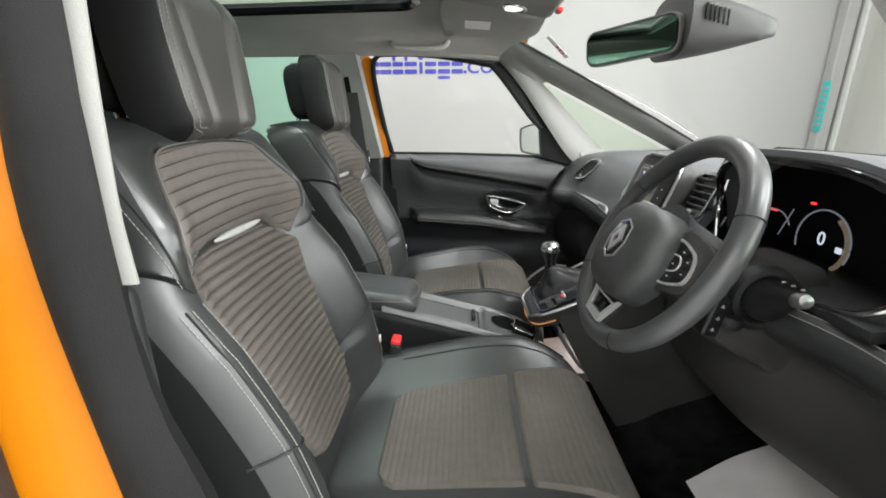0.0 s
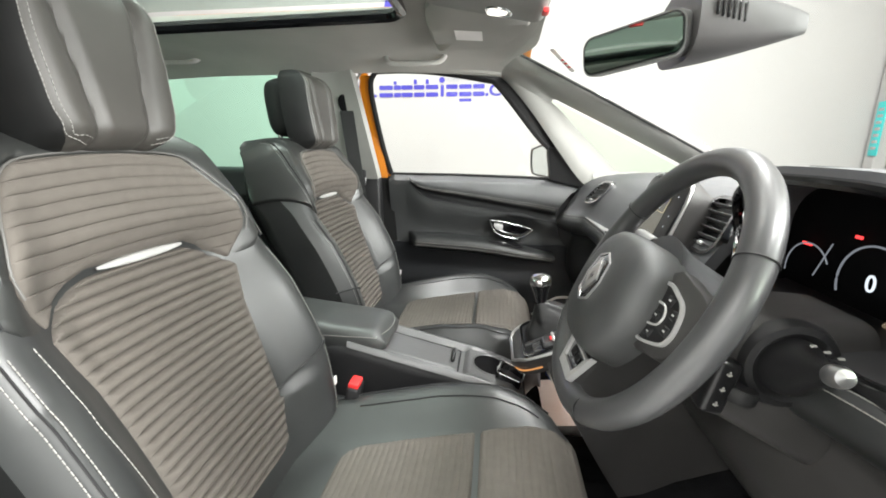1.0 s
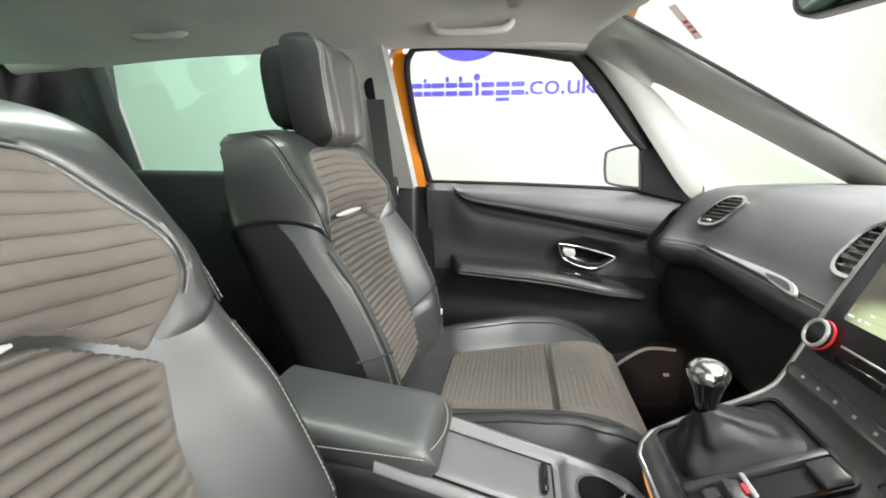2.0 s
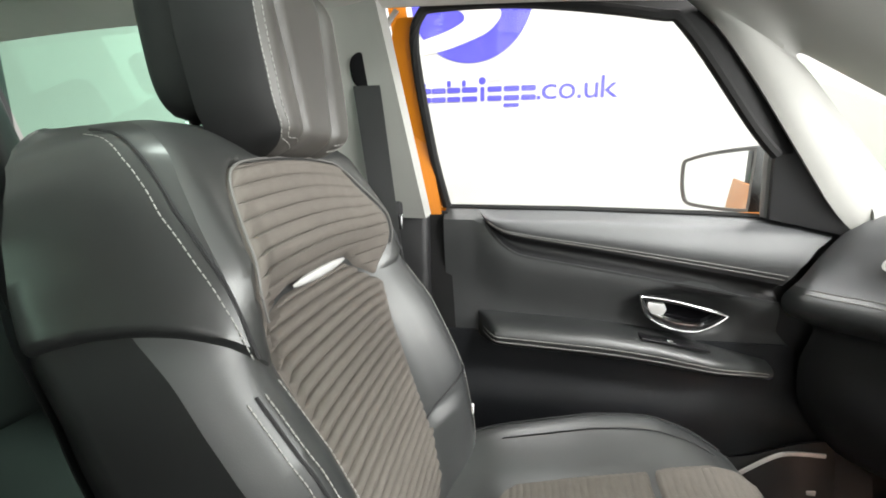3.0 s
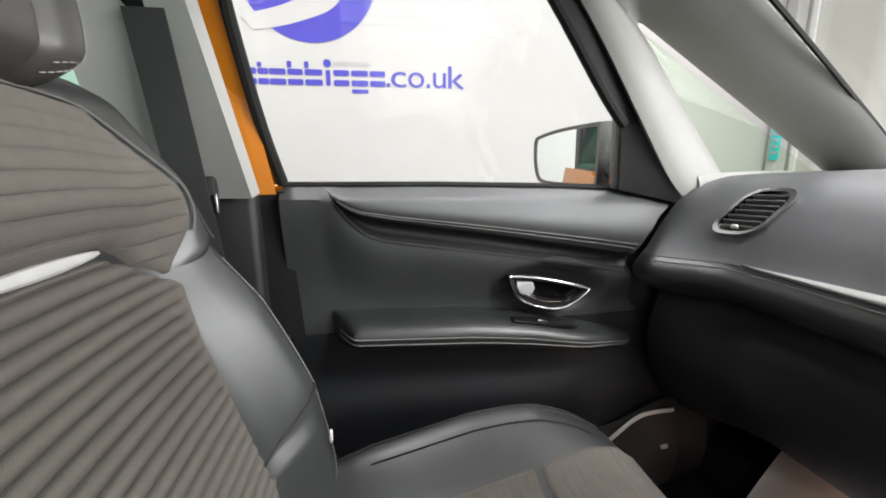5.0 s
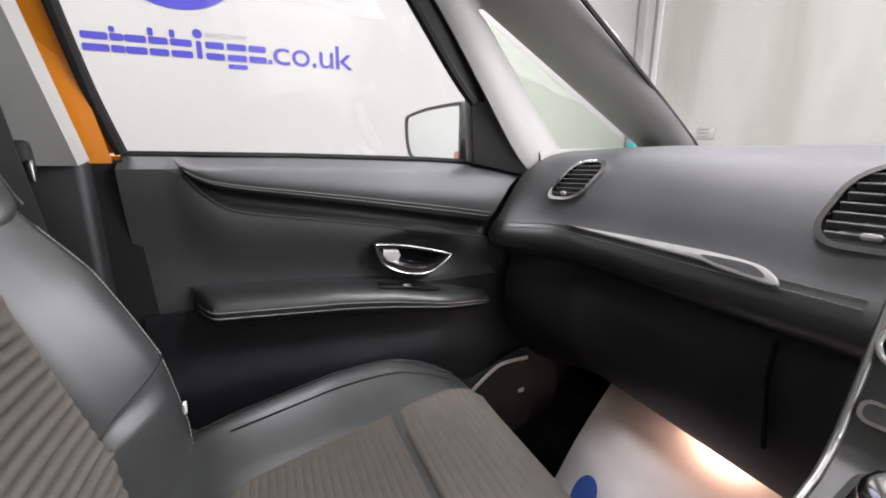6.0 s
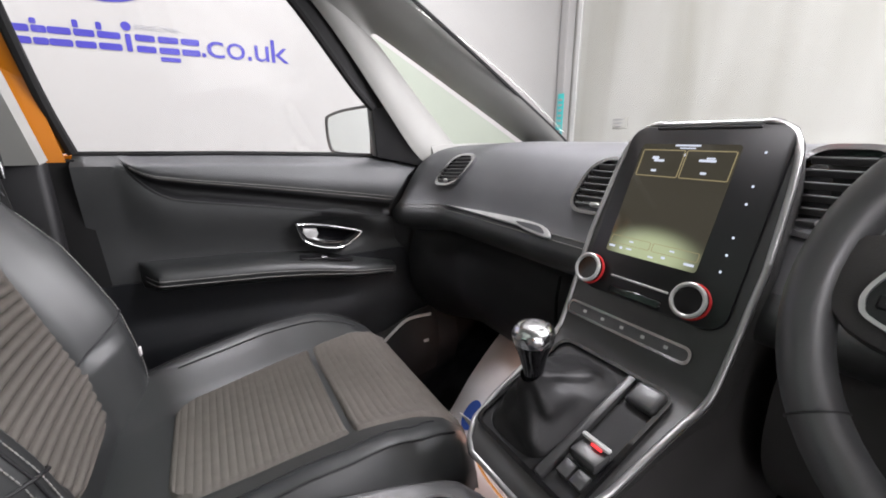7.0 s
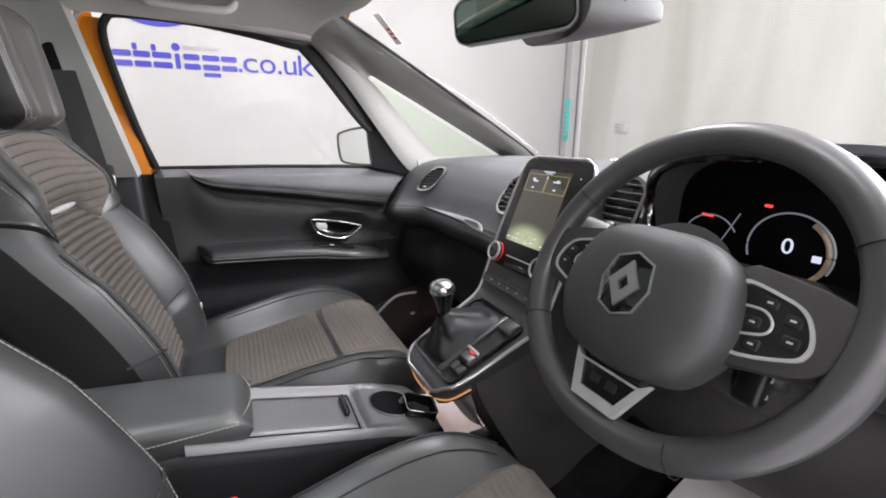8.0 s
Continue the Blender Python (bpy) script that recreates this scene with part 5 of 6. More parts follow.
hood = part("binnacle_hood", sheet(hood_fn, 24, 12, 0.012), DASHPAD, dash, "soft dark hood over the instruments")
part("binnacle_rim", tube([hood_fn(i / 24, 0.0) + Vector((-0.001, 0, -0.004)) for i in range(25)], 0.007, 8), GLOSS, hood)
part("binnacle_inside", rbox((0.815, -0.375, 1.05), (0.02, 0.40, 0.22), 0.02), BLACKCLOTH, hood)
part("binnacle_floor", rbox((0.765, -0.375, 0.972), (0.13, 0.37, 0.02), 0.006, 2, Matrix.Rotation(radians(-8), 4, "Y")), HARD, hood)
part("binnacle_strip", tube(spline([(0.725, -0.20, 0.99), (0.712, -0.24, 0.972), (0.70, -0.375, 0.968), (0.705, -0.50, 0.972), (0.72, -0.552, 1.0), (0.735, -0.565, 1.05)], 6), 0.0045, 8), CHROME, hood, "chrome strip under the instruments")
part("binnacle_strip", tube(spline([(0.735, -0.187, 1.10), (0.73, -0.184, 1.04), (0.725, -0.20, 0.99)], 6), 0.004, 8), CHROME, hood, "chrome strip beside the instruments")


def ring_line(c, r, a0, a1, n=40, x=0.795):
    return [(x, c[0] - r * math.cos(radians(a0 + (a1 - a0) * k / n)), c[1] + r * math.sin(radians(a0 + (a1 - a0) * k / n))) for k in range(n + 1)]


dial = part("speed_dial", tube(ring_line((-0.352, 1.022), 0.051, -25, 200), 0.0014, 6), DIAL, hood, "lit white ring of the speed dial")
part("dial_ring", tube(ring_line((-0.352, 1.022), 0.0455, -50, 60), 0.0035, 6), AMBER, dial, "amber arc of the dial")
part("side_dial", tube(ring_line((-0.245, 1.012), 0.042, 30, 190), 0.0011, 6), DIAL, hood)
part("side_needle", tube([(0.794, -0.262, 1.012), (0.794, -0.285, 1.062)], 0.0010, 6), DIAL, hood)
part("telltale", rbox((0.797, -0.318, 1.078), (0.003, 0.010, 0.004), 0.001), WARNRED, hood)
part("telltale", rbox((0.797, -0.236, 1.052), (0.003, 0.018, 0.004), 0.001), WARNRED, hood)
lettering("speed_figure", "0", 0.030, (0.795, -0.343, 1.018), (0, -1, 0), (0, 0, 1), ICON, hood)
part("status_bar", rbox((0.795, -0.352, 0.982), (0.003, 0.040, 0.006), 0.001), ICON, hood)
part("status_bar", rbox((0.795, -0.385, 1.018), (0.003, 0.010, 0.009), 0.001), ICON, hood)
# driver's lower dashboard and steering column
part("knee_panel", sheet(dash_fn([(0.69, 0.886), (0.70, 0.865), (0.69, 0.82), (0.70, 0.74), (0.76, 0.66), (0.86, 0.60), (0.98, 0.58)], -0.72, -0.125), 30, 24, 0.015), PLINTH, dash, "hard black knee panel")
rows = []
for i in range(13):
    t = i / 12
    x = 0.588 + 0.165 * t
    zt, zb, hw = 1.008 - 0.006 * t, 0.893 - 0.092 * t, 0.066 + 0.006 * t
    end = math.sqrt(max(0.0, 1 - max(0.0, 1 - t / 0.12) ** 2))
    zm, zh = (zt + zb) / 2, (zt - zb) / 2
    rows.append([Vector((x, -0.362 + hw * (0.80 + 0.20 * end) * math.copysign(abs(math.cos(a)) ** 0.30, math.cos(a)), zm + zh * (0.80 + 0.20 * end) * math.copysign(abs(math.sin(a)) ** 0.36, math.sin(a))))
                 for a in (2 * math.pi * j / 48 for j in range(48))])
part("column_shroud", grid(rows, close_j=True, cap=True), PLINTH, dash, "dark grey shroud round the steering column")

# ---------------------------------------------------------------- centre stack and console
stack = thing("centre_console", (0.5, 0, 0.5), "black centre console with a portrait touchscreen and chrome edges", "centre console")
SPINE = [(0.700, 1.130), (0.694, 1.121), (0.660, 1.035), (0.622, 0.938), (0.592, 0.862), (0.578, 0.842), (0.555, 0.828), (0.50, 0.801), (0.44, 0.771), (0.408, 0.756), (0.396, 0.744)]
HALF = [(0.396, 0.052), (0.402, 0.068), (0.42, 0.085), (0.46, 0.094), (0.55, 0.101), (0.592, 0.108), (0.64, 0.112), (0.675, 0.106), (0.686, 0.101), (0.693, 0.093), (0.697, 0.078), (0.700, 0.058)]
CY = -0.004


def spine_at(t):
    return prof(SPINE, t)


def stack_half(x):
    return lin(HALF, x)


def stack_fn(s, t):
    x, z = spine_at(s)
    u = 2 * t - 1
    return Vector((x, CY + u * stack_half(x), z))


body = part("fascia", sheet(stack_fn, 70, 16, 0.012, True), STACKFACE, stack, "graphite fascia")
edge_l = [stack_fn(s, 1.0) for s in np.linspace(0, 1, 60)]
edge_r = [stack_fn(s, 0.0) for s in np.linspace(1, 0, 60)]
part("chrome_edge", tube(edge_l + edge_r[1:], 0.0036, 10, closed=True), EDGE, stack, "chrome edge round the console")


def side_fn(sy):
    def fn(s, t):
        x, z = spine_at(s)
        u = stack_half(x)
        # thin lip under the chrome edge, deeper behind the screen
        x2, z2 = x + 0.022 + 0.03 * ss(0.62, 0.35, s), z - 0.030 - 0.02 * ss(0.62, 0.35, s)
        return Vector((x + (x2 - x) * t, CY + sy * (u * (1 - 0.12 * t) - 0.001), z + (z2 - z) * t))
    return fn


for sy in (-1, 1):
    part("console_side", sheet(side_fn(sy), 40, 10, 0.006, sy < 0), PLINTH, stack)
part("console_under", sheet(lambda s, t: Vector((side_fn(1)(0.45 + 0.55 * s, 1.0).x, CY + (2 * t - 1) * 0.86 * stack_half(spine_at(0.45 + 0.55 * s)[0]), side_fn(1)(0.45 + 0.55 * s, 1.0).z)), 16, 6, 0.006), HARD, stack)
# plinth under the console, its front leaning back towards the floor
PLINTH_FRONT = [(0.44, 0.640), (0.515, 0.592), (0.655, 0.512), (0.735, 0.470), (0.78, 0.458)]


def plinth_x(z):
    return lin(PLINTH_FRONT, z)


plinth_outline = [(plinth_x(z), z) for z in np.linspace(0.44, 0.775, 12)] + [(0.60, 0.84), (0.70, 1.05), (1.0, 1.05), (1.0, 0.44)]
bm = bmesh.new()
for y0 in (CY - 0.093, CY + 0.080):
    bm.faces.new([bm.verts.new((x, y0, z)) for x, z in plinth_outline])
bm.verts.ensure_lookup_table()
n_ = len(plinth_outline)
for k in range(n_):
    bm.faces.new((bm.verts[k], bm.verts[(k + 1) % n_], bm.verts[n_ + (k + 1) % n_], bm.verts[n_ + k]))
bmesh.ops.recalc_face_normals(bm, faces=bm.faces)
part("plinth", bm, PLINTH, stack, "warm black side panels under the console", False)
part("console_glow_strip", tube(spline([(0.455, CY - 0.090, 0.752), (0.42, CY - 0.078, 0.735), (0.403, CY - 0.05, 0.728), (0.398, CY, 0.726), (0.403, CY + 0.05, 0.728), (0.42, CY + 0.078, 0.735)], 6), 0.0018, 6), glow("amber_strip", (1.0, 0.45, 0.15), 0.5), stack, "thin lit amber strip under the chrome edge")
# screen
TILT_S = math.atan2(0.061, 0.155)
IY = 0.008
sm = axes((0.660, CY, 1.035), (0, -1, 0), (math.sin(TILT_S), 0, math.cos(TILT_S)))
tab = part("screen_panel", plate(round_rect(0.194, 0.232, 0.022, 6, 0, -0.018), sm @ Matrix.Translation((0, 0, 0.0005)), 0.004, 0.001), FASCIA, stack, "satin black screen panel")
sm = axes((0.660, IY, 1.035), (0, -1, 0), (math.sin(TILT_S), 0, math.cos(TILT_S)))
disp = part("display", plate(round_rect(0.124, 0.152, 0.004, 3, 0, -0.002), sm @ Matrix.Translation((0, 0, 0.004)), 0.0015), SCREEN, tab, "dim portrait display", False)
sz = 0.0058
part("tile", ring_plate(round_rect(0.058, 0.036, 0.002, 2, -0.029, 0.048), round_rect(0.056, 0.034, 0.001, 2, -0.029, 0.048), sm @ Matrix.Translation((0, 0, sz)), 0.0006), SCREENGLOW, disp, smooth=False)
part("tile", ring_plate(round_rect(0.058, 0.036, 0.002, 2, 0.031, 0.048), round_rect(0.056, 0.034, 0.001, 2, 0.031, 0.048), sm @ Matrix.Translation((0, 0, sz)), 0.0006), SCREENGLOW, disp, smooth=False)
for cx, cy, w, h in ((-0.037, 0.055, 0.009, 0.004), (-0.031, 0.0515, 0.014, 0.003), (0.030, 0.0535, 0.020, 0.003), (0.033, 0.0565, 0.010, 0.002), (-0.034, 0.038, 0.007, 0.003), (0.030, 0.038, 0.007, 0.003), (0.0, 0.072, 0.032, 0.0022), (0.001, 0.0685, 0.020, 0.0015), (0.0, 0.060, 0.0022, 0.0035),
                     (-0.054, -0.070, 0.009, 0.003), (-0.040, -0.0705, 0.004, 0.0035), (-0.028, -0.070, 0.008, 0.002), (0.004, -0.073, 0.007, 0.002), (0.020, -0.070, 0.005, 0.003), (0.052, -0.0705, 0.012, 0.003), (-0.028, -0.060, 0.006, 0.002), (0.028, -0.060, 0.006, 0.002)):
    part("icon", plate(round_rect(w, h, min(w, h) * 0.3, 2, cx, cy), sm @ Matrix.Translation((0, 0, sz)), 0.0005), ICON, disp, smooth=False)
for cx in (-0.030, 0.031):
    part("tile", ring_plate(round_rect(0.058, 0.011, 0.002, 2, cx, -0.0605), round_rect(0.0568, 0.0098, 0.0015, 2, cx, -0.0605), sm @ Matrix.Translation((0, 0, sz)), 0.0006), SCREENGLOW, disp, smooth=False)
for k, cy in enumerate((0.066, 0.028, 0.008, -0.030, -0.050, -0.069)):
    part("touch_key", rbox(sm @ Vector((0.086, cy, 0.005)), (0.001, 0.0028, 0.0026), 0.0004, 1, axes(None, (0, -1, 0), (0.37, 0, 0.93)) @ Matrix.Rotation(radians(90), 4, "Y")), ICON, tab)
for ky in (0.0715, -0.0715):
    km = axes((0.6195, IY + 0.002 + ky, 0.9335), (0, -1, 0), (math.sin(TILT_S), 0, math.cos(TILT_S)))
    knob = part("climate_knob", lathe([(0.0, 0.0), (0.0195, 0.0), (0.0195, 0.010), (0.018, 0.014), (0.0, 0.014)], km, 32), GLOSS, stack)
    part("knob_ring", tube([km @ Vector((0.0182 * math.cos(a), 0.0182 * math.sin(a), 0.014)) for a in np.linspace(0, 2 * math.pi, 33)[:-1]], 0.0026, 8, closed=True), SILVER, knob, "satin silver knob ring")
    part("knob_band", tube([km @ Vector((0.0195 * math.cos(a), 0.0195 * math.sin(a), 0.006)) for a in np.linspace(0, 2 * math.pi, 33)[:-1]], 0.0022, 6, closed=True), RED, knob, "red band behind the knob ring")
def on_stack(u, x, z, lift=0.0):
    return Vector((x - lift * math.cos(TILT_S), IY - u, z + lift * math.sin(TILT_S)))
fm = axes(None, (0, -1, 0), (math.sin(TILT_S), 0, math.cos(TILT_S)))
part("climate_bar", rbox(on_stack(0, 0.6195, 0.934, 0.003), (0.082, 0.003, 0.004), 0.001, 1, fm), SILVER, stack)
part("climate_bar", rbox(on_stack(0, 0.613, 0.918, 0.003), (0.074, 0.011, 0.006), 0.002, 1, fm), GLOSS, stack)
for k in range(4):
    part("climate_icon", rbox(on_stack(-0.032 + 0.0213 * k, 0.623, 0.9425, 0.001), (0.006, 0.004, 0.001), 0.0003, 1, fm), ICON, stack)
fs = axes(on_stack(0, 0.598, 0.878, 0.001), (0, -1, 0), (math.sin(TILT_S), 0, math.cos(TILT_S)))
part("button_bar", ring_plate(round_rect(0.180, 0.021, 0.009, 5), round_rect(0.173, 0.014, 0.006, 5), fs, 0.005), CHROME, stack, "chrome-edged button bar")
part("button_bar_face", plate(round_rect(0.174, 0.015, 0.006, 5), fs, 0.003), CONSOLE, stack)
for k in range(5):
    part("bar_icon", rbox(fs @ Vector((-0.06 + 0.03 * k, 0, 0.0035)), (0.005, 0.004, 0.001), 0.0003, 1, fm), SILVER, stack)
# gear lever tray
TM = axes((0.498, CY, 0.8005), (0, -1, 0), (0.895, 0, 0.446))
part("tray_rim", ring_plate(round_rect(0.166, 0.172, 0.016, 4, 0, -0.002), round_rect(0.156, 0.162, 0.014, 4, 0, -0.002), TM, 0.006), GLOSS, stack)
part("tray_floor", plate(round_rect(0.158, 0.164, 0.014, 4, 0, -0.002), TM @ Matrix.Translation((0, 0, -0.002)), 0.004), HARD, stack)
part("tray_divider", rbox(TM @ Vector((0.032, -0.002, 0.004)), (0.012, 0.160, 0.010), 0.003, 2, axes(None, (0, -1, 0), (0.895, 0, 0.446))), STACKFACE, stack)
gaiter_rows = []
for i in range(16):
    t = i / 15
    row = []
    for j in range(40):
        a = 2 * math.pi * j / 40
        c, sn = math.cos(a), math.sin(a)
        e = 0.5
        bx, by = 0.052 * math.copysign(abs(c) ** e, c), 0.074 * math.copysign(abs(sn) ** e, sn)
        k = (1 - t) ** 1.3
        fold = 1 + (0.11 * math.sin(5 * a + 4 * t) + 0.05 * math.sin(3 * a - 6 * t)) * math.sin(math.pi * t) + 0.025 * math.sin(5 * t * math.pi + 2 * a)
        row.append(TM @ Vector((-0.022 + (bx * k + 0.013 * c * (1 - k)) * fold, -0.004 + (by * k + 0.013 * sn * (1 - k)) * fold - 0.012 * t, 0.003 + 0.062 * t)))
    gaiter_rows.append(row)
lever = thing("gear_lever", (0.47, 0.02, 0.80), "black gear lever with a chrome-topped knob and leather gaiter", "gear lever")
part("gaiter", grid(gaiter_rows, close_j=True), GAITER, lever, "soft black leather gaiter")
LB, LT = TM @ Vector((-0.022, -0.018, 0.05)), Vector((0.453, 0.017, 0.915))
ld = (LT - LB).normalized()
lm = axes(LB, ld.orthogonal(), ld.cross(ld.orthogonal()))
ll = (LT - LB).length
part("knob_stem", lathe([(0.0, 0), (0.012, 0), (0.0125, ll * 0.25), (0.0165, ll * 0.48), (0.0215, ll * 0.66), (0.0235, ll * 0.74), (0.0, ll * 0.75)], lm, 28), GLOSS, lever)
part("knob", lathe([(0.0, ll * 0.70), (0.0232, ll * 0.72), (0.0245, ll * 0.80), (0.0240, ll * 0.87), (0.0205, ll * 0.94), (0.014, ll * 0.985), (0.007, ll * 0.998), (0.0, ll)], lm, 28), CHROME, lever, "polished chrome gear knob")
# electric parking brake and buttons
part("start_button", rbox(TM @ Vector((0.060, 0.062, 0.006)), (0.036, 0.030, 0.012), 0.005, 3, axes(None, (0, -1, 0), (0.895, 0, 0.446))), STACKFACE, stack, "grey push button")
eb = part("parking_brake", rbox(TM @ Vector((0.060, -0.030, 0.008)), (0.034, 0.026, 0.014), 0.004, 2, axes(None, (0, -1, 0), (0.895, 0, 0.446)) @ Matrix.Rotation(radians(-18), 4, "X")), STACKFACE, stack)
part("brake_lip", rbox(TM @ Vector((0.060, -0.017, 0.016)), (0.036, 0.006, 0.004), 0.0015, 1, axes(None, (0, -1, 0), (0.895, 0, 0.446))), SILVER, eb, "chrome lip")
part("brake_light", rbox(TM @ Vector((0.064, -0.022, 0.0165)), (0.014, 0.0028, 0.002), 0.0008, 1, axes(None, (0, -1, 0), (0.895, 0, 0.446))), WARNRED, eb, "lit red mark")
for k in (-1, 1):
    part("small_button", rbox(TM @ Vector((0.060 + 0.009 * k, -0.056, 0.005)), (0.016, 0.018, 0.008), 0.002, 2, axes(None, (0, -1, 0), (0.895, 0, 0.446))), STACKFACE, stack)

# floor console between the seats
box = thing("floor_console", (0.1, 0.02, 0.30), "low black console with cup holder and padded armrest", "console box")
def console_z(x):
    return lin([(-0.2, 0.750), (0.02, 0.752), (0.28, 0.688), (0.40, 0.660), (0.425, 0.640)], x)


CONSOLE_Y, CONSOLE_W = 0.018, 0.080
rows = []
for i in range(27):
    x = -0.19 + 0.62 * i / 26
    k = 1 - 0.25 * ss(0.36, 0.43, x) ** 2
    w, z1 = CONSOLE_W * k, console_z(x)
    rows.append([Vector((x, CONSOLE_Y + a * w, z)) for a, z in ((-0.92, 0.33), (-0.96, 0.5), (-1.0, z1 - 0.02), (-0.99, z1 - 0.006), (-0.93, z1), (0.93, z1), (0.99, z1 - 0.006), (1.0, z1 - 0.02), (0.96, 0.5), (0.92, 0.33))])
part("console_body", grid(rows, close_j=True, cap=True), HARD, box, "matt black console body")


def console_top(s, t):
    """The satin top: raised rims along both sides, a sunk tray, and a rounded front."""
    x = 0.03 + 0.395 * s
    a = 2 * t - 1
    w = (CONSOLE_W + 0.001) * (1 - 0.30 * ss(0.36, 0.43, x) ** 2)
    rim = 0.014 * ss(0.70, 0.86, abs(a)) * (1 - 0.5 * ss(0.30, 0.40, x)) - 0.012 * ss(0.93, 1.0, abs(a))
    return Vector((x, CONSOLE_Y + a * w, console_z(x) + 0.002 + rim + 0.010 * ss(0.285, 0.30, x) * (1 - ss(0.70, 0.86, abs(a)))))


part("console_top", sheet(console_top, 60, 40, 0.004), CONSOLE, box, "satin graphite top with raised rims")
part("tray_lid", sheet(lambda s, t: Vector((0.075 + 0.20 * s, CONSOLE_Y - 0.050 + 0.100 * t, console_z(0.075 + 0.20 * s) + 0.0065 - 0.003 * (abs(2 * t - 1) ** 12 + abs(2 * s - 1) ** 16))), 30, 24, 0.003), CONSOLE, box, "graphite sliding lid")
lid_edge = [(0.075, -0.051), (0.276, -0.051), (0.276, 0.051), (0.075, 0.051)]
part("lid_gap", tube([(x, CONSOLE_Y + y, console_z(x) + 0.0035) for a, b in zip(lid_edge, lid_edge[1:]) for x, y in [(a[0] + (b[0] - a[0]) * k / 8, a[1] + (b[1] - a[1]) * k / 8) for k in range(8)]], 0.0018, 6), RUBBER, box)
part("lid_grip", rbox((0.262, CONSOLE_Y + 0.008, 0.704), (0.010, 0.056, 0.014), 0.0045, 3, Matrix.Rotation(radians(14), 4, "Y")), GLOSS, box)
cup_m = axes((0.350, CONSOLE_Y + 0.006, console_z(0.350) + 0.010), (0.97, 0, -0.24), (0, 1, 0))
cup = part("cup_holder", lathe([(0.0, -0.004), (0.043, -0.004), (0.0445, 0.001), (0.0455, 0.0035), (0.0440, 0.0045), (0.0425, 0.003), (0.041, 0.0005), (0.0, 0.0005)], cup_m, 36), CONSOLE, box, "round cup holder")
# shallow black disc in place of a deep well's shade
part("cup_shade_disc", lathe([(0.0, 0.0), (0.0405, 0.0), (0.0412, 0.0024), (0.0, 0.0020)], cup_m, 36), BLACKCLOTH, cup, "flat black disc standing for the shaded cup well")
insert_m = axes((0.392, CONSOLE_Y - 0.022, 0.668), (0.94, -0.2, -0.30), (0.2, 0.98, 0))
part("cup_insert", ring_plate(round_rect(0.060, 0.056, 0.008, 4), round_rect(0.052, 0.048, 0.006, 4), insert_m, 0.020), GLOSS, cup, "glossy dark cup insert")
part("insert_edge", tube([insert_m @ Vector((x, y, 0.020)) for x, y in round_rect(0.060, 0.056, 0.008, 4)], 0.0012, 6, closed=True), CHROME, cup, "thin bright edge")
part("console_front", sheet(lambda s, t: Vector((0.420 + 0.012 * math.sin(math.pi * t), CONSOLE_Y - 0.054 + 0.108 * s, 0.644 - 0.10 * t)), 12, 10, 0.006, True), GLOSS, box)
amr = []
for i in range(21):
    t = i / 20
    x = -0.16 + 0.275 * t
    end = math.sqrt(max(0.03, 1 - max(0, (t - 0.86) / 0.14) ** 2.2))
    row = []
    for j in range(32):
        a = 2 * math.pi * j / 32
        c, sn = math.cos(a), math.sin(a)
        row.append(Vector((x, 0.022 + 0.077 * (0.86 + 0.14 * end) * math.copysign(abs(c) ** 0.48, c), 0.782 - 0.03 * t + 0.036 * end * math.copysign(abs(sn) ** 0.62, sn) + 0.004 * c * c)))
    amr.append(row)
padm = part("armrest", grid(amr, close_j=True, cap=True), ARMGREY, box, "padded grey leather armrest")
part("stitching", stitches([(x, -0.0555, 0.776) for x in np.linspace(-0.1, 0.10, 30)]), THREAD, padm, "pale thread")
part("stitching", stitches([(0.1165 - 4 * (y - 0.022) ** 2, y, 0.776) for y in np.linspace(-0.05, 0.094, 24)]), THREAD, padm, "pale thread")
# buckles
buckle = thing("belt_buckle", (0.07, -0.15, 0.55), "black seat belt buckle with a red release button", "belt buckle", "belt buckles")
part("stalk", tube([(0.04, -0.16, 0.52), (0.05, -0.155, 0.60), (0.068, -0.15, 0.67)], 0.013, 8, flat=0.6), HARD, buckle)
part("body", rbox((0.074, -0.15, 0.69), (0.026, 0.044, 0.062), 0.006, 3, Matrix.Rotation(radians(10), 4, "Y")), HARD, buckle)
part("release_button", rbox((0.079, -0.15, 0.722), (0.022, 0.036, 0.014), 0.004, 2, Matrix.Rotation(radians(10), 4, "Y")), RED, buckle, "red release button")
# ---------------------------------------------------------------- steering wheel
WA = 0.503
WC = Vector((0.531, -0.362, 1.021))
WM = axes(WC, (0, -1, 0), (math.sin(WA), 0, math.cos(WA)))
wheel = thing("steering_wheel", tuple(WC), "black leather three-spoke steering wheel with silver accents", "steering wheel")
RR = 0.170
rim_line = []
for k in range(72):
    a = 2 * math.pi * k / 72
    r = RR * (1 - 0.035 * max(0, -math.sin(a)) ** 6)
    rim_line.append(WM @ Vector((r * math.cos(a), r * math.sin(a), 0)))
rimo = part("rim", tube(rim_line, 0.0165, 14, closed=True, up=tuple(WM.to_3x3() @ Vector((0, 0, 1)))), RIMLEATHER, wheel, "stitched black leather rim")
for a in (28, 152, 214, 300):
    ca, sa = math.cos(radians(a)), math.sin(radians(a))
    part("seam", tube([WM @ Vector(((RR + 0.0170 * math.cos(b)) * ca, (RR + 0.0170 * math.cos(b)) * sa, 0.0170 * math.sin(b))) for b in np.linspace(0, 2 * math.pi, 21)[:-1]], 0.0009, 5, closed=True), HARD, rimo)
# airbag cover
rows = []
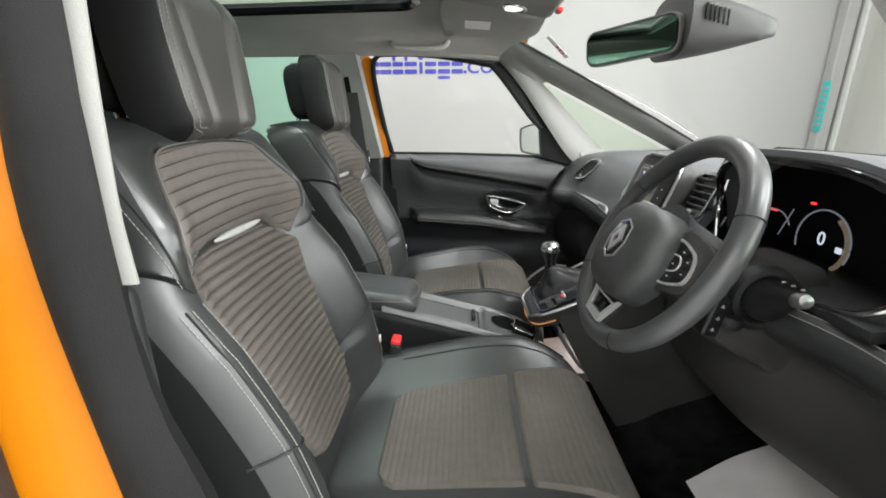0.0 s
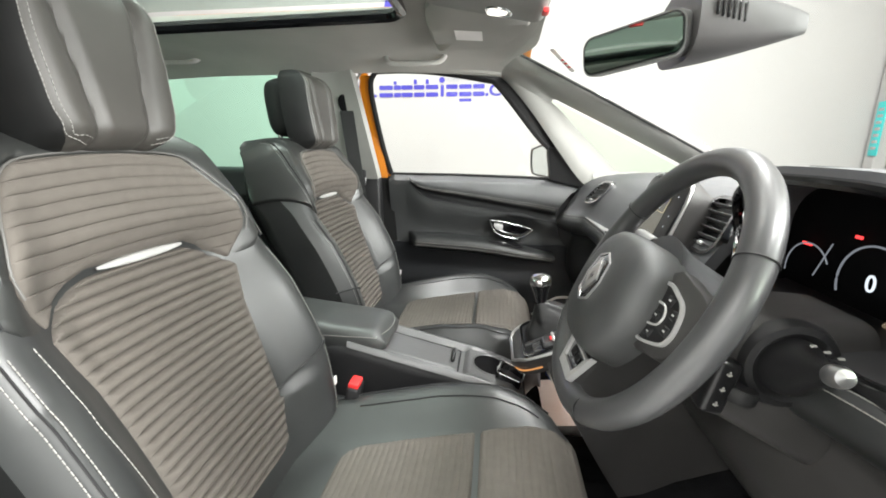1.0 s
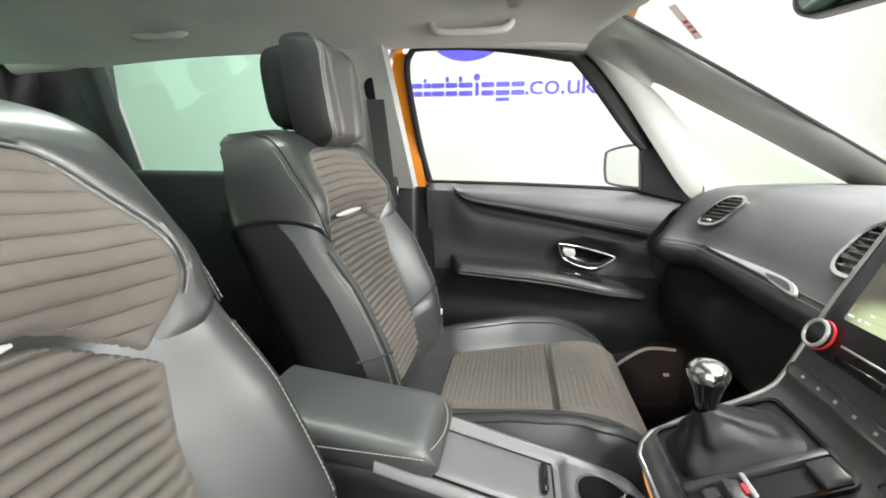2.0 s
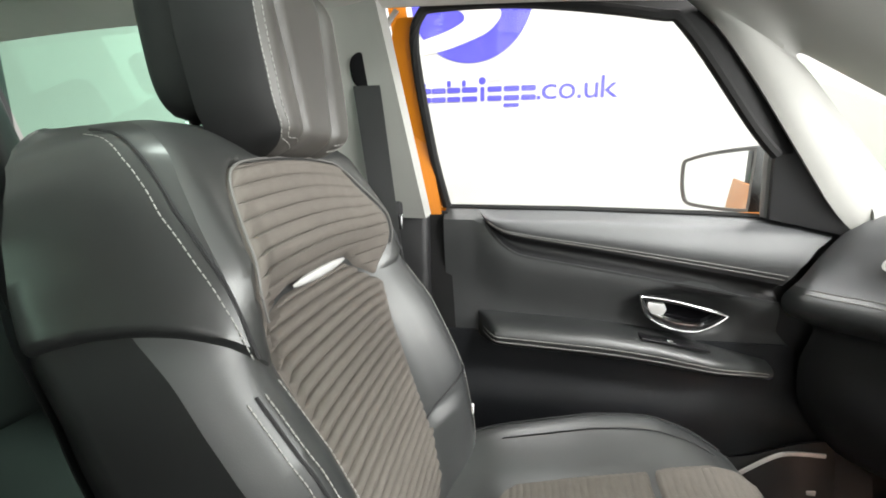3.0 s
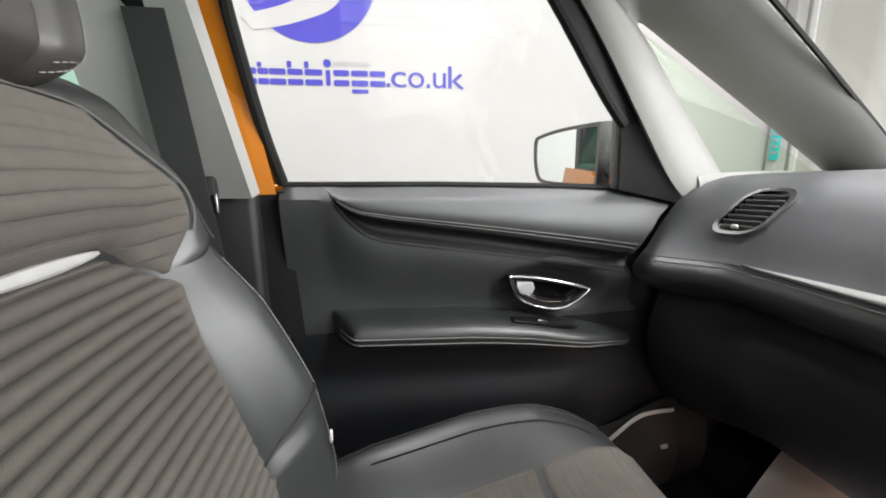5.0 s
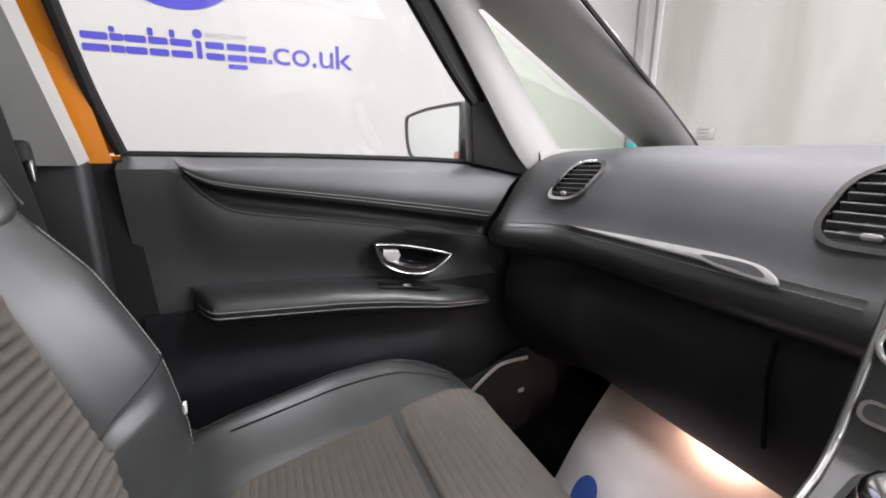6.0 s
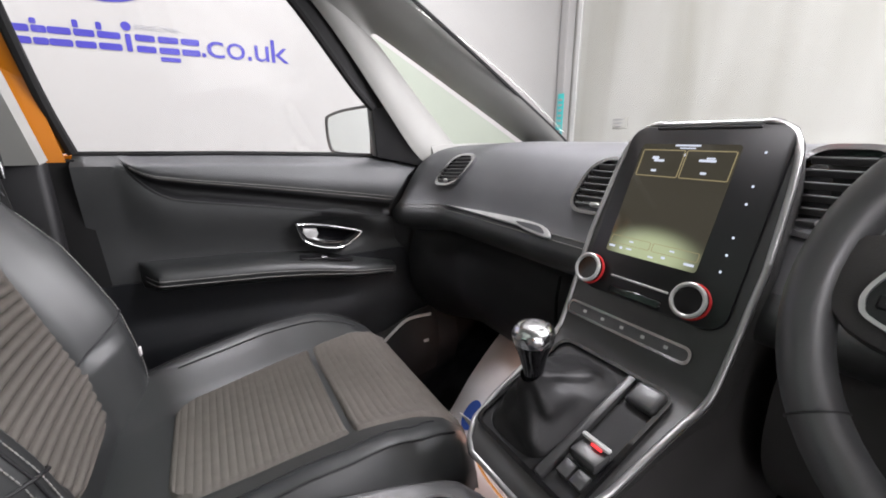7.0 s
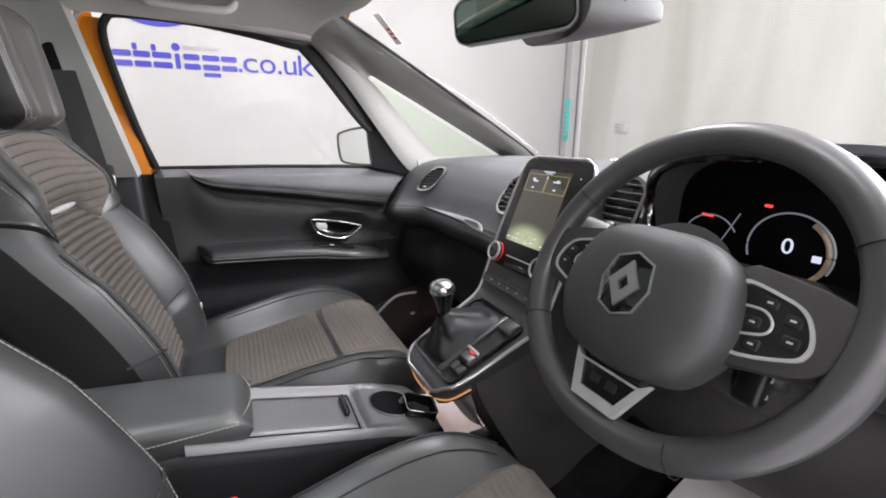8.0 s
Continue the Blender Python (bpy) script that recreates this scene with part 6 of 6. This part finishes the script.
outline = [(0.0, 0.051, 0), (0.045, 0.048, 0), (0.076, 0.029, 0), (0.090, -0.006, 0), (0.093, -0.036, 0), (0.083, -0.066, 0), (0.058, -0.093, 0)]
outline = spline(outline + [(0.0, -0.103, 0)] + [(-x, y, 0) for x, y, _ in outline[:0:-1]], 5, True)
for sc, h in ((1.0, -0.005), (1.01, 0.018), (0.985, 0.030), (0.93, 0.039), (0.80, 0.046), (0.55, 0.051), (0.25, 0.053)):
    rows.append([WM @ Vector((p.x * sc, p.y * sc, h)) for p in outline])
cover = part("airbag_cover", grid(rows, close_j=True, cap=True), AIRBAG, wheel, "smooth dark grey airbag cover")
hexo = [(0.0, 0.032), (0.020, 0.024), (0.026, 0.0), (0.019, -0.023), (0.0, -0.031), (-0.019, -0.023), (-0.026, 0.0), (-0.020, 0.024)]
bm_ = WM @ Matrix.Translation((0, -0.020, 0.0515))
part("emblem_base", plate([(x * 1.08, y * 1.08) for x, y in hexo], bm_, 0.002, 0.0008), GLOSS, cover)
part("emblem_ring", ring_plate([(x * 1.11, y * 1.11) for x, y in hexo], [(x * 1.04, y * 1.04) for x, y in hexo], bm_, 0.003), EDGE, cover, "chrome emblem surround")
part("emblem", ring_plate([(0, 0.025), (0.018, 0), (0, -0.025), (-0.018, 0)], [(0, 0.009), (0.0062, 0), (0, -0.009), (-0.0062, 0)], bm_, 0.005), EDGE, cover, "plain chrome lozenge")
for sx in (-1, 1):
    def side_shape(pts, n=4):
        q = spline([(sx * x, y, 0) for x, y in pts], n, True)
        return [(p.x, p.y) for p in (q if sx > 0 else q[::-1])]
    spoke = part("spoke", plate(side_shape([(0.068, 0.036), (0.115, 0.038), (0.152, 0.030), (0.166, 0.018), (0.164, -0.010), (0.145, -0.036), (0.110, -0.046), (0.070, -0.046)], 3), WM @ Matrix.Translation((0, 0, -0.006)), 0.016, 0.004), PLINTH, wheel)
    frame_o = side_shape([(0.076, 0.025), (0.112, 0.021), (0.130, 0.013), (0.140, -0.003), (0.142, -0.018), (0.132, -0.029), (0.088, -0.040), (0.076, -0.010)])
    cx, cy = sx * 0.108, -0.008
    frame_i = [(cx + (x - cx) * 0.92, cy + (y - cy) * 0.90) for x, y in frame_o]
    part("button_bezel", ring_plate(frame_o, frame_i, WM @ Matrix.Translation((0, 0, 0.009)), 0.005), SILVER, spoke, "silver button surround")
    pod_face = part("button_pod", plate([(cx + (x - cx) * 0.91, cy + (y - cy) * 0.89) for x, y in frame_o], WM @ Matrix.Translation((0, 0, 0.009)), 0.003), FASCIA, spoke)
    arch = spline([(sx * x, y, 0.0128) for x, y in ((0.086, 0.004), (0.103, 0.004), (0.112, -0.005), (0.109, -0.015), (0.090, -0.021))], 5)
    part("button_arch", tube([WM @ p for p in arch], 0.0013, 6), SILVER, pod_face)
    for bx, by in ((0.098, -0.008), (0.124, 0.003), (0.128, -0.014), (0.104, 0.012), (0.104, -0.026)):
        part("button", rbox(WM @ Vector((sx * bx, by, 0.012)), (0.013, 0.010, 0.003), 0.0012, 1, axes(None, (0, -1, 0), (math.sin(WA), 0, math.cos(WA)))), HARD, pod_face)
        part("button_mark", rbox(WM @ Vector((sx * bx, by, 0.0137)), (0.0045, 0.0018, 0.0006), 0.0002, 1, axes(None, (0, -1, 0), (math.sin(WA), 0, math.cos(WA)))), SILVER, pod_face)
low_o = [(-0.050, -0.078), (-0.034, -0.098), (-0.022, -0.150), (0.022, -0.150), (0.034, -0.098), (0.050, -0.078)]
low = part("lower_spoke", plate(low_o, WM @ Matrix.Translation((0, 0, -0.004)), 0.012, 0.003), PLINTH, wheel)
vo = [(-0.048, -0.100), (-0.030, -0.149), (0.026, -0.149), (0.048, -0.100), (0.038, -0.108), (-0.038, -0.108)]
vi = [(-0.036, -0.110), (-0.0255, -0.137), (0.0225, -0.137), (0.036, -0.110), (0.034, -0.1105), (-0.034, -0.1105)]
part("silver_bracket", ring_plate(vo, vi, WM @ Matrix.Translation((0, 0, 0.008)), 0.008), SILVER, low, "bright silver lower spoke bracket")
part("bracket_fill", plate([(-0.036, -0.106), (-0.026, -0.138), (0.023, -0.138), (0.036, -0.106)], WM @ Matrix.Translation((0, 0, 0.008)), 0.004), GLOSS, low)
for bx in (-0.012, 0.010):
    part("bracket_button", rbox(WM @ Vector((bx, -0.122, 0.013)), (0.014, 0.010, 0.003), 0.001, 1, axes(None, (0, -1, 0), (math.sin(WA), 0, math.cos(WA)))), HARD, low)
part("hub", lathe([(0.0, -0.10), (0.055, -0.10), (0.060, -0.03), (0.07, 0.0), (0.0, 0.0)], WM, 28), SOFT, wheel)
# column stalks
st = thing("column_stalk", (0.668, -0.43, 0.958), "black wiper stalk with a pale grey rotating end", "stalk", "column stalks")
part("boot", lathe([(0.0, 0.0), (0.030, 0.001), (0.034, 0.006), (0.040, 0.010), (0.047, 0.008), (0.051, 0.0), (0.050, -0.010)], axes((0.668, -0.430, 0.958), (1, 0, 0), (0, 0, 1)), 32), HARD, st, "round collar of the stalk")
st_dir = Vector((0.652, -0.520, 0.993)) - Vector((0.668, -0.432, 0.958))
st_len = st_dir.length
st_dir.normalize()
st_m = axes((0.668, -0.432, 0.958), st_dir.orthogonal(), st_dir.cross(st_dir.orthogonal()))
arm_ = part("arm", lathe([(0.0, 0.0), (0.033, 0.0), (0.030, 0.014), (0.0210, 0.034), (0.0140, 0.056), (0.0102, st_len - 0.018), (0.0, st_len - 0.019)], st_m, 28), HARD, st)
part("end_cap", lathe([(0.0, st_len - 0.019), (0.0098, st_len - 0.019), (0.0105, st_len - 0.015), (0.0100, st_len - 0.004), (0.0080, st_len + 0.001), (0.0, st_len + 0.003)], st_m, 28), EDGE, st, "pale silver end cap")
for k in range(3):
    part("mark", rbox((0.655 + 0.010 * k, -0.476 - 0.004 * k, 1.0015 - 0.004 * k), (0.006, 0.003, 0.002), 0.0006, 1, Matrix.Rotation(radians(22), 4, "X")), THREAD, arm_)
st2 = thing("column_stalk", (0.60, -0.30, 1.0), "black indicator stalk with a pale end", "stalk", "column stalks")
part("arm", tube([(0.625, -0.32, 1.005), (0.60, -0.26, 1.03), (0.585, -0.225, 1.045)], lambda t: 0.013 - 0.003 * t, 12), GLOSS, st2)
part("end_cap", tube([(0.588, -0.23, 1.043), (0.578, -0.205, 1.052), (0.575, -0.200, 1.054)], lambda t: 0.012 - 0.004 * t, 12), SILVER, st2, "pale silver end cap")
sat = thing("column_control", (0.596, -0.43, 0.90), "small black control block with white symbols below the wheel", "control")
block_turn = Matrix.Rotation(radians(14), 4, "Y")
part("block", rbox((0.596, -0.436, 0.934), (0.026, 0.028, 0.064), 0.006, 3, block_turn), FASCIA, sat)
part("thumb_wheel", lathe([(0.0, -0.008), (0.016, -0.008), (0.018, -0.005), (0.018, 0.005), (0.016, 0.008), (0.0, 0.008)], axes((0.619, -0.440, 0.926), (0.97, 0, -0.24), (0, 1, 0)), 24), HARD, sat, "ribbed thumb wheel")
for k in (-1, 0, 1):
    at = Vector((0.596, -0.4507, 0.934)) + Vector((0.0045, 0, 0.0180)) * k
    mark = rbox(at, (0.0062, 0.0012, 0.0022), 0.0004, 1, block_turn)
    add(mark, rbox(at + Vector((0.0002, 0, 0.0008)), (0.0024, 0.0013, 0.0058), 0.0004, 1, block_turn))
    part("symbol", mark, THREAD, sat, "small white symbol")

# ---------------------------------------------------------------- mirror, visors, handles overhead
rv = thing("rear_view_mirror", (0.62, 0.03, 1.40), "black rear-view mirror on a sensor housing, turned to the driver", "mirror")
ma, mb = Vector((0.548, 0.118, 1.372)), Vector((0.668, -0.030, 1.385))
mdir = (mb - ma).normalized()
mm = axes((ma + mb) / 2, mdir, (-0.05, -0.03, 1))
ml = (mb - ma).length
shell = round_rect(ml + 0.030, 0.078, 0.024, 6)
part("shell", plate(shell[::-1], mm @ Matrix.Rotation(math.pi, 4, "Y") @ Matrix.Translation((0, 0, -0.012)), 0.036, 0.010, 3), GREYPLASTIC, rv, "mid-grey mirror shell")
part("mirror_border", plate(round_rect(ml + 0.024, 0.072, 0.022, 6), mm @ Matrix.Translation((0, 0, 0.0105)), 0.002), GLOSS, rv)
part("mirror_glass", plate(round_rect(ml + 0.017, 0.065, 0.019, 6), mm @ Matrix.Translation((0, 0, 0.0115)), 0.002), DIMMIRROR, rv, "mirror glass")
hous = []
for i in range(13):
    t = i / 12
    w = 0.088 * (1 - t) ** 0.8 + 0.010
    c = Vector((0.680 + 0.165 * t, 0.03 - 0.090 * t, 1.402 - 0.019 * t))
    row = []
    for j in range(20):
        a = 2 * math.pi * j / 20
        row.append(c + Vector((0, w * math.copysign(abs(math.cos(a)) ** 0.6, math.cos(a)), (0.066 - 0.050 * t ** 1.3) * math.copysign(abs(math.sin(a)) ** 0.7, math.sin(a)))))
    hous.append(row)
hsg = part("sensor_housing", grid(hous, close_j=True, cap=True), PLINTH, rv, "dark grey pointed sensor housing")
for k in range(6):
    part("grille_slot", rbox((0.704 + 0.0085 * k, -0.0715, 1.414 - 0.0025 * k), (0.004, 0.008, 0.030), 0.001, 1), GLOSS, hsg)


def visor(sy, name):
    v = thing(name, (0.3, sy * 0.3, 1.46), "pale grey sun visor folded against the roof", "sun visor", "sun visors")
    out = [(0.165, 0.43), (0.20, 0.445), (0.30, 0.425), (0.365, 0.36), (0.40, 0.28), (0.405, 0.16), (0.19, 0.15)]
    rows = [[Vector((x, sy * y, roof_z(x, y) + dz)) for x, y in [(o[0] * k + 0.29 * (1 - k), o[1] * k + 0.3 * (1 - k)) for o in [(p.x, p.y) for p in spline([(a, b, 0) for a, b in out], 5, True)]]]
            for k, dz in ((0.96, -0.006), (1.0, -0.016), (0.99, -0.026), (0.94, -0.032), (0.5, -0.034), (0.1, -0.034))]
    pan = part("panel", grid(rows, close_j=True, cap=True), HEADCLOTH, v, "pale grey visor panel")
    return v, pan


v1, pan = visor(1, "sun_visor")
part("label", sheet(lambda s, t: Vector((0.232 + 0.072 * s, 0.290 + 0.062 * t - 0.01 * s, roof_z(0.27, 0.32) - 0.0365 - 0.10 * (s - 0.5) * 0.072 - 0.12 * (t - 0.5) * 0.062)), 2, 2, 0.001, True), PAPER, pan, "white paper label")
visor(-1, "sun_visor")
oc = thing("overhead_console", (0.28, 0, 1.50), "pale grey overhead console with reading lamps", "overhead console")
part("console_shell", rbox((0.315, 0.0, 1.487), (0.26, 0.24, 0.05), 0.02, 4, Matrix.Rotation(radians(11), 4, "Y")), LIGHTTRIM, oc)
for k in (-1, 1):
    part("lamp_lens", lathe([(0, 0), (0.022, 0), (0.024, 0.004), (0, 0.008)], pose(0.345, 0.066 * k, 1.457, 180), 20), glow("lamp_lens", (1, 0.95, 0.85), 1.2), oc, "small lit reading lamp")
    part("lamp_ring", tube([(0.345 + 0.026 * math.cos(a), 0.066 * k + 0.026 * math.sin(a), 1.455 - 0.2 * 0.026 * math.cos(a)) for a in np.linspace(0, 2 * math.pi, 21)[:-1]], 0.003, 6, closed=True), CHROME, oc)
part("call_button", rbox((0.434, 0.01, 1.436), (0.012, 0.03, 0.008), 0.002, 2), RED, oc, "small red call button")


def grab(x0, x1, y, z, name="grab_handle"):
    g = thing(name, ((x0 + x1) / 2, y, z), "pale grey folding grab handle on the roof rail", "grab handle", "grab handles")
    part("grip", tube(spline([(x0, y + 0.036, z + 0.030), (x0 + 0.003, y + 0.006, z + 0.012), (x0 + 0.012, y - 0.018, z - 0.014), (x0 + 0.045, y - 0.026, z - 0.024), (x1 - 0.045, y - 0.026, z - 0.024), (x1 - 0.012, y - 0.018, z - 0.014), (x1 - 0.003, y + 0.006, z + 0.012), (x1, y + 0.036, z + 0.030)], 6), 0.009, 12), HEADCLOTH, g)
    for x in (x0, x1):
        part("end_cover", rbox((x, y + 0.020, z + 0.022), (0.036, 0.034, 0.022), 0.009, 3), LIGHTTRIM, g)


grab(-0.02, 0.18, 0.560, 1.470)
grab(-0.84, -0.66, 0.560, 1.492)
tag_ = thing("windscreen_sticker", (0.545, 0.53, 1.43), "narrow pale sticker with red print on the windscreen", "sticker")
def tag_pt(s, t):
    return Vector((0.500 + 0.072 * s + 0.010 * t, 0.520 + 0.028 * s - 0.018 * t, 1.474 - 0.060 * s))


part("paper", sheet(tag_pt, 6, 2, 0.0008, True), PAPER, tag_)
for k in range(3):
    part("print_bar", sheet(lambda s, t, k=k: tag_pt(0.45 + 0.15 * k + 0.07 * s, 0.2 + 0.6 * t) + Vector((0, -0.0012, -0.0012)), 2, 2, 0.0004, True), RED, tag_)

# ---------------------------------------------------------------- belts
belt = thing("seat_belt", (-0.19, 0.69, 1.30), "black seat belt hanging from a ring on the centre pillar", "seat belt", "seat belts")
part("webbing", sheet(lambda s, t: Vector((-0.218 + 0.05 * t + 0.045 * s, 0.650 + 0.035 * s, 1.315 - 0.50 * s)), 16, 4, 0.002, True), BELTWEB, belt, "black woven webbing")
ringm = axes((-0.195, 0.646, 1.318), (1, 0.05, 0.1), (0, -0.19, 1))
part("guide_ring", plate(round_rect(0.054, 0.064, 0.025, 8), ringm @ Matrix.Translation((0.002, 0.022, -0.016)), 0.010, 0.004, 3), BLACKCLOTH, belt, "black belt guide with a slot")
part("height_slider", plate(round_rect(0.084, 0.190, 0.041, 8), ringm @ Matrix.Translation((0.010, -0.020, -0.034)), 0.022, 0.004), LIGHTTRIM, belt, "pale rounded slider cover")
part("tongue", rbox((-0.158, 0.690, 1.08), (0.03, 0.02, 0.045), 0.006, 2), HARD, belt)
part("tongue_plate", rbox((-0.150, 0.683, 1.062), (0.018, 0.006, 0.03), 0.002), CHROME, belt, "steel belt tongue")

# ---------------------------------------------------------------- rear bench, paper mats, pedals
bench = thing("bench_seat", (-0.95, 0, 0.3), "dark leather rear bench seat in three places", "bench seat")
for y in (-0.45, 0.0, 0.45):
    part("cushion", rbox((-0.86, y, 0.52), (0.50, 0.43, 0.18), 0.05, 4), BLACKSIDE, bench)
    part("backrest", rbox((-1.17, y, 0.85), (0.14, 0.43, 0.60), 0.05, 4, Matrix.Rotation(radians(-18), 4, "Y")), BLACKSIDE, bench)
    part("headrest", rbox((-1.29, y, 1.20), (0.09, 0.24, 0.15), 0.04, 4), BLACKSIDE, bench)


def paper(name, x0, x1, y0, y1, label, lift, wob, skew=0.0):
    def fn(s, t):
        x = x0 + (x1 - x0) * s
        y = y0 + (y1 - y0 - skew * (x1 - x)) * t
        return Vector((x, y, footfloor(x, y) + lift + 0.006 * math.sin(7 * s + 3 * t + wob) + 0.01 * s * t))
    p = thing(name, ((x0 + x1) / 2, (y0 + y1) / 2, 0.3), label, "paper mat", "paper mats")
    part("sheet", sheet(fn, 24, 20, 0.001), PAPER, p)
    return p, fn


pm, pf = paper("paper_mat", 0.52, 0.93, 0.115, 0.65, "white paper floor mat with a blue round mark", 0.03, 0, 0.32)
part("print_mark", sheet(lambda s, t: pf(0.42 + 0.075 * (0.02 + s) * math.cos(6.28 * t), 0.83 + 0.060 * (0.02 + s) * math.sin(6.28 * t)) + Vector((0, 0, 0.004)), 6, 24, 0.001, True), BLUEINK, pm, "blue printed mark")
for k in range(4):
    part("print_bar", sheet(lambda s, t, k=k: pf(0.36 + 0.10 * s, 0.66 - 0.09 * k + 0.06 * t) + Vector((0, 0, 0.004)), 4, 4, 0.001), BLUEINK, pm)
paper("paper_mat", 0.74, 0.96, -0.56, -0.235, "white paper floor mat", 0.03, 2)
folded = thing("paper_mat", (0.56, 0.08, 0.47), "crumpled white paper mat leaning on the front of the console plinth", "paper mat", "paper mats")


def folded_pt(s, t):
    z = 0.715 - 0.225 * t
    right = lin([(0.49, 0.076), (0.507, 0.066), (0.60, 0.012), (0.66, -0.034), (0.715, -0.058)], z)
    return Vector((plinth_x(z) - 0.006 - 0.004 * math.sin(5 * s + 3 * t) - 0.035 * s * (1 - t), right + (0.155 - right) * s, z - 0.02 * s * t))


part("sheet", sheet(folded_pt, 18, 20, 0.001), PAPER, folded)
for k in range(2):
    part("print_bar", sheet(lambda s, t, k=k: folded_pt(0.10 + 0.12 * s, 0.10 + 0.70 * k + 0.06 * t) + Vector((-0.003, -0.001, 0.001)), 4, 2, 0.0006), BLUEINK, folded)
for y, w, z0 in ((-0.25, 0.075, 0.50), (-0.45, 0.055, 0.46), (-0.13, 0.07, 0.50)):
    p = thing("pedal", (0.93, y, 0.45), "black ribbed rubber foot pedal", "pedal", "pedals")
    pr = Matrix.Rotation(radians(35), 4, "Y")
    pad = part("pad", rbox((0.90, y, z0), (0.014, w, 0.07), 0.006, 3, pr), RUBBER, p)
    for k in range(4):
        part("rib", rbox((0.891 + 0.0095 * (k - 1.5), y, z0 + 0.004 + 0.0135 * (k - 1.5)), (0.006, w - 0.012, 0.006), 0.002, 1, pr), RUBBER, pad)
    part("arm", tube([(0.91, y, z0), (1.0, y, z0 + 0.10), (1.05, y, z0 + 0.25)], 0.010, 8), HARD, p)
# driver door opening: seal and orange body side
def seal_pt(s, t):
    z = 1.50 - 1.12 * s
    x0 = lin([(0.4, -0.03), (0.856, -0.094), (0.978, -0.109), (1.061, -0.118), (1.135, -0.121), (1.192, -0.118), (1.243, -0.110), (1.5, -0.095)], z)
    x1 = lin([(0.4, 0.04), (0.853, -0.008), (0.956, -0.040), (1.025, -0.048), (1.107, -0.051), (1.216, -0.050), (1.286, -0.046), (1.5, -0.040)], z)
    return Vector((x0 + (x1 - x0) * t, -0.700 - 0.014 * math.sin(math.pi * t) - 0.02 * s, z))


structure("trim_seal_driver", sheet(seal_pt, 24, 12, 0.03), RUBBER, "thick black rubber door seal", category="trim")
structure("body_side_driver", sheet(lambda s, t: Vector((seal_pt(s, 0).x - 0.60 * (1 - t) + 0.004, seal_pt(s, 0).y + 0.006 - 0.05 * math.sin(0.5 * math.pi * (1 - t)), 1.50 - 1.12 * s)), 24, 12, 0.02), ORANGE, "orange painted centre pillar and sill", category="car body")
foot = thing("footwell_lamp", (0.92, 0.36, 0.590), "small lit amber lamp under the passenger dashboard", "lamp")
part("lens", rbox((0.92, 0.36, 0.579), (0.030, 0.045, 0.008), 0.003, 2), glow("amber_lens", (1.0, 0.5, 0.25), 3.0), foot)
fl = bpy.data.lights.new("footwell_light", "AREA")
fl.shape, fl.size, fl.size_y, fl.energy, fl.color = "RECTANGLE", 0.03, 0.045, 0.8, (1.0, 0.60, 0.42)
new("footwell_light", fl).matrix_world = pose(0.92, 0.36, 0.573)
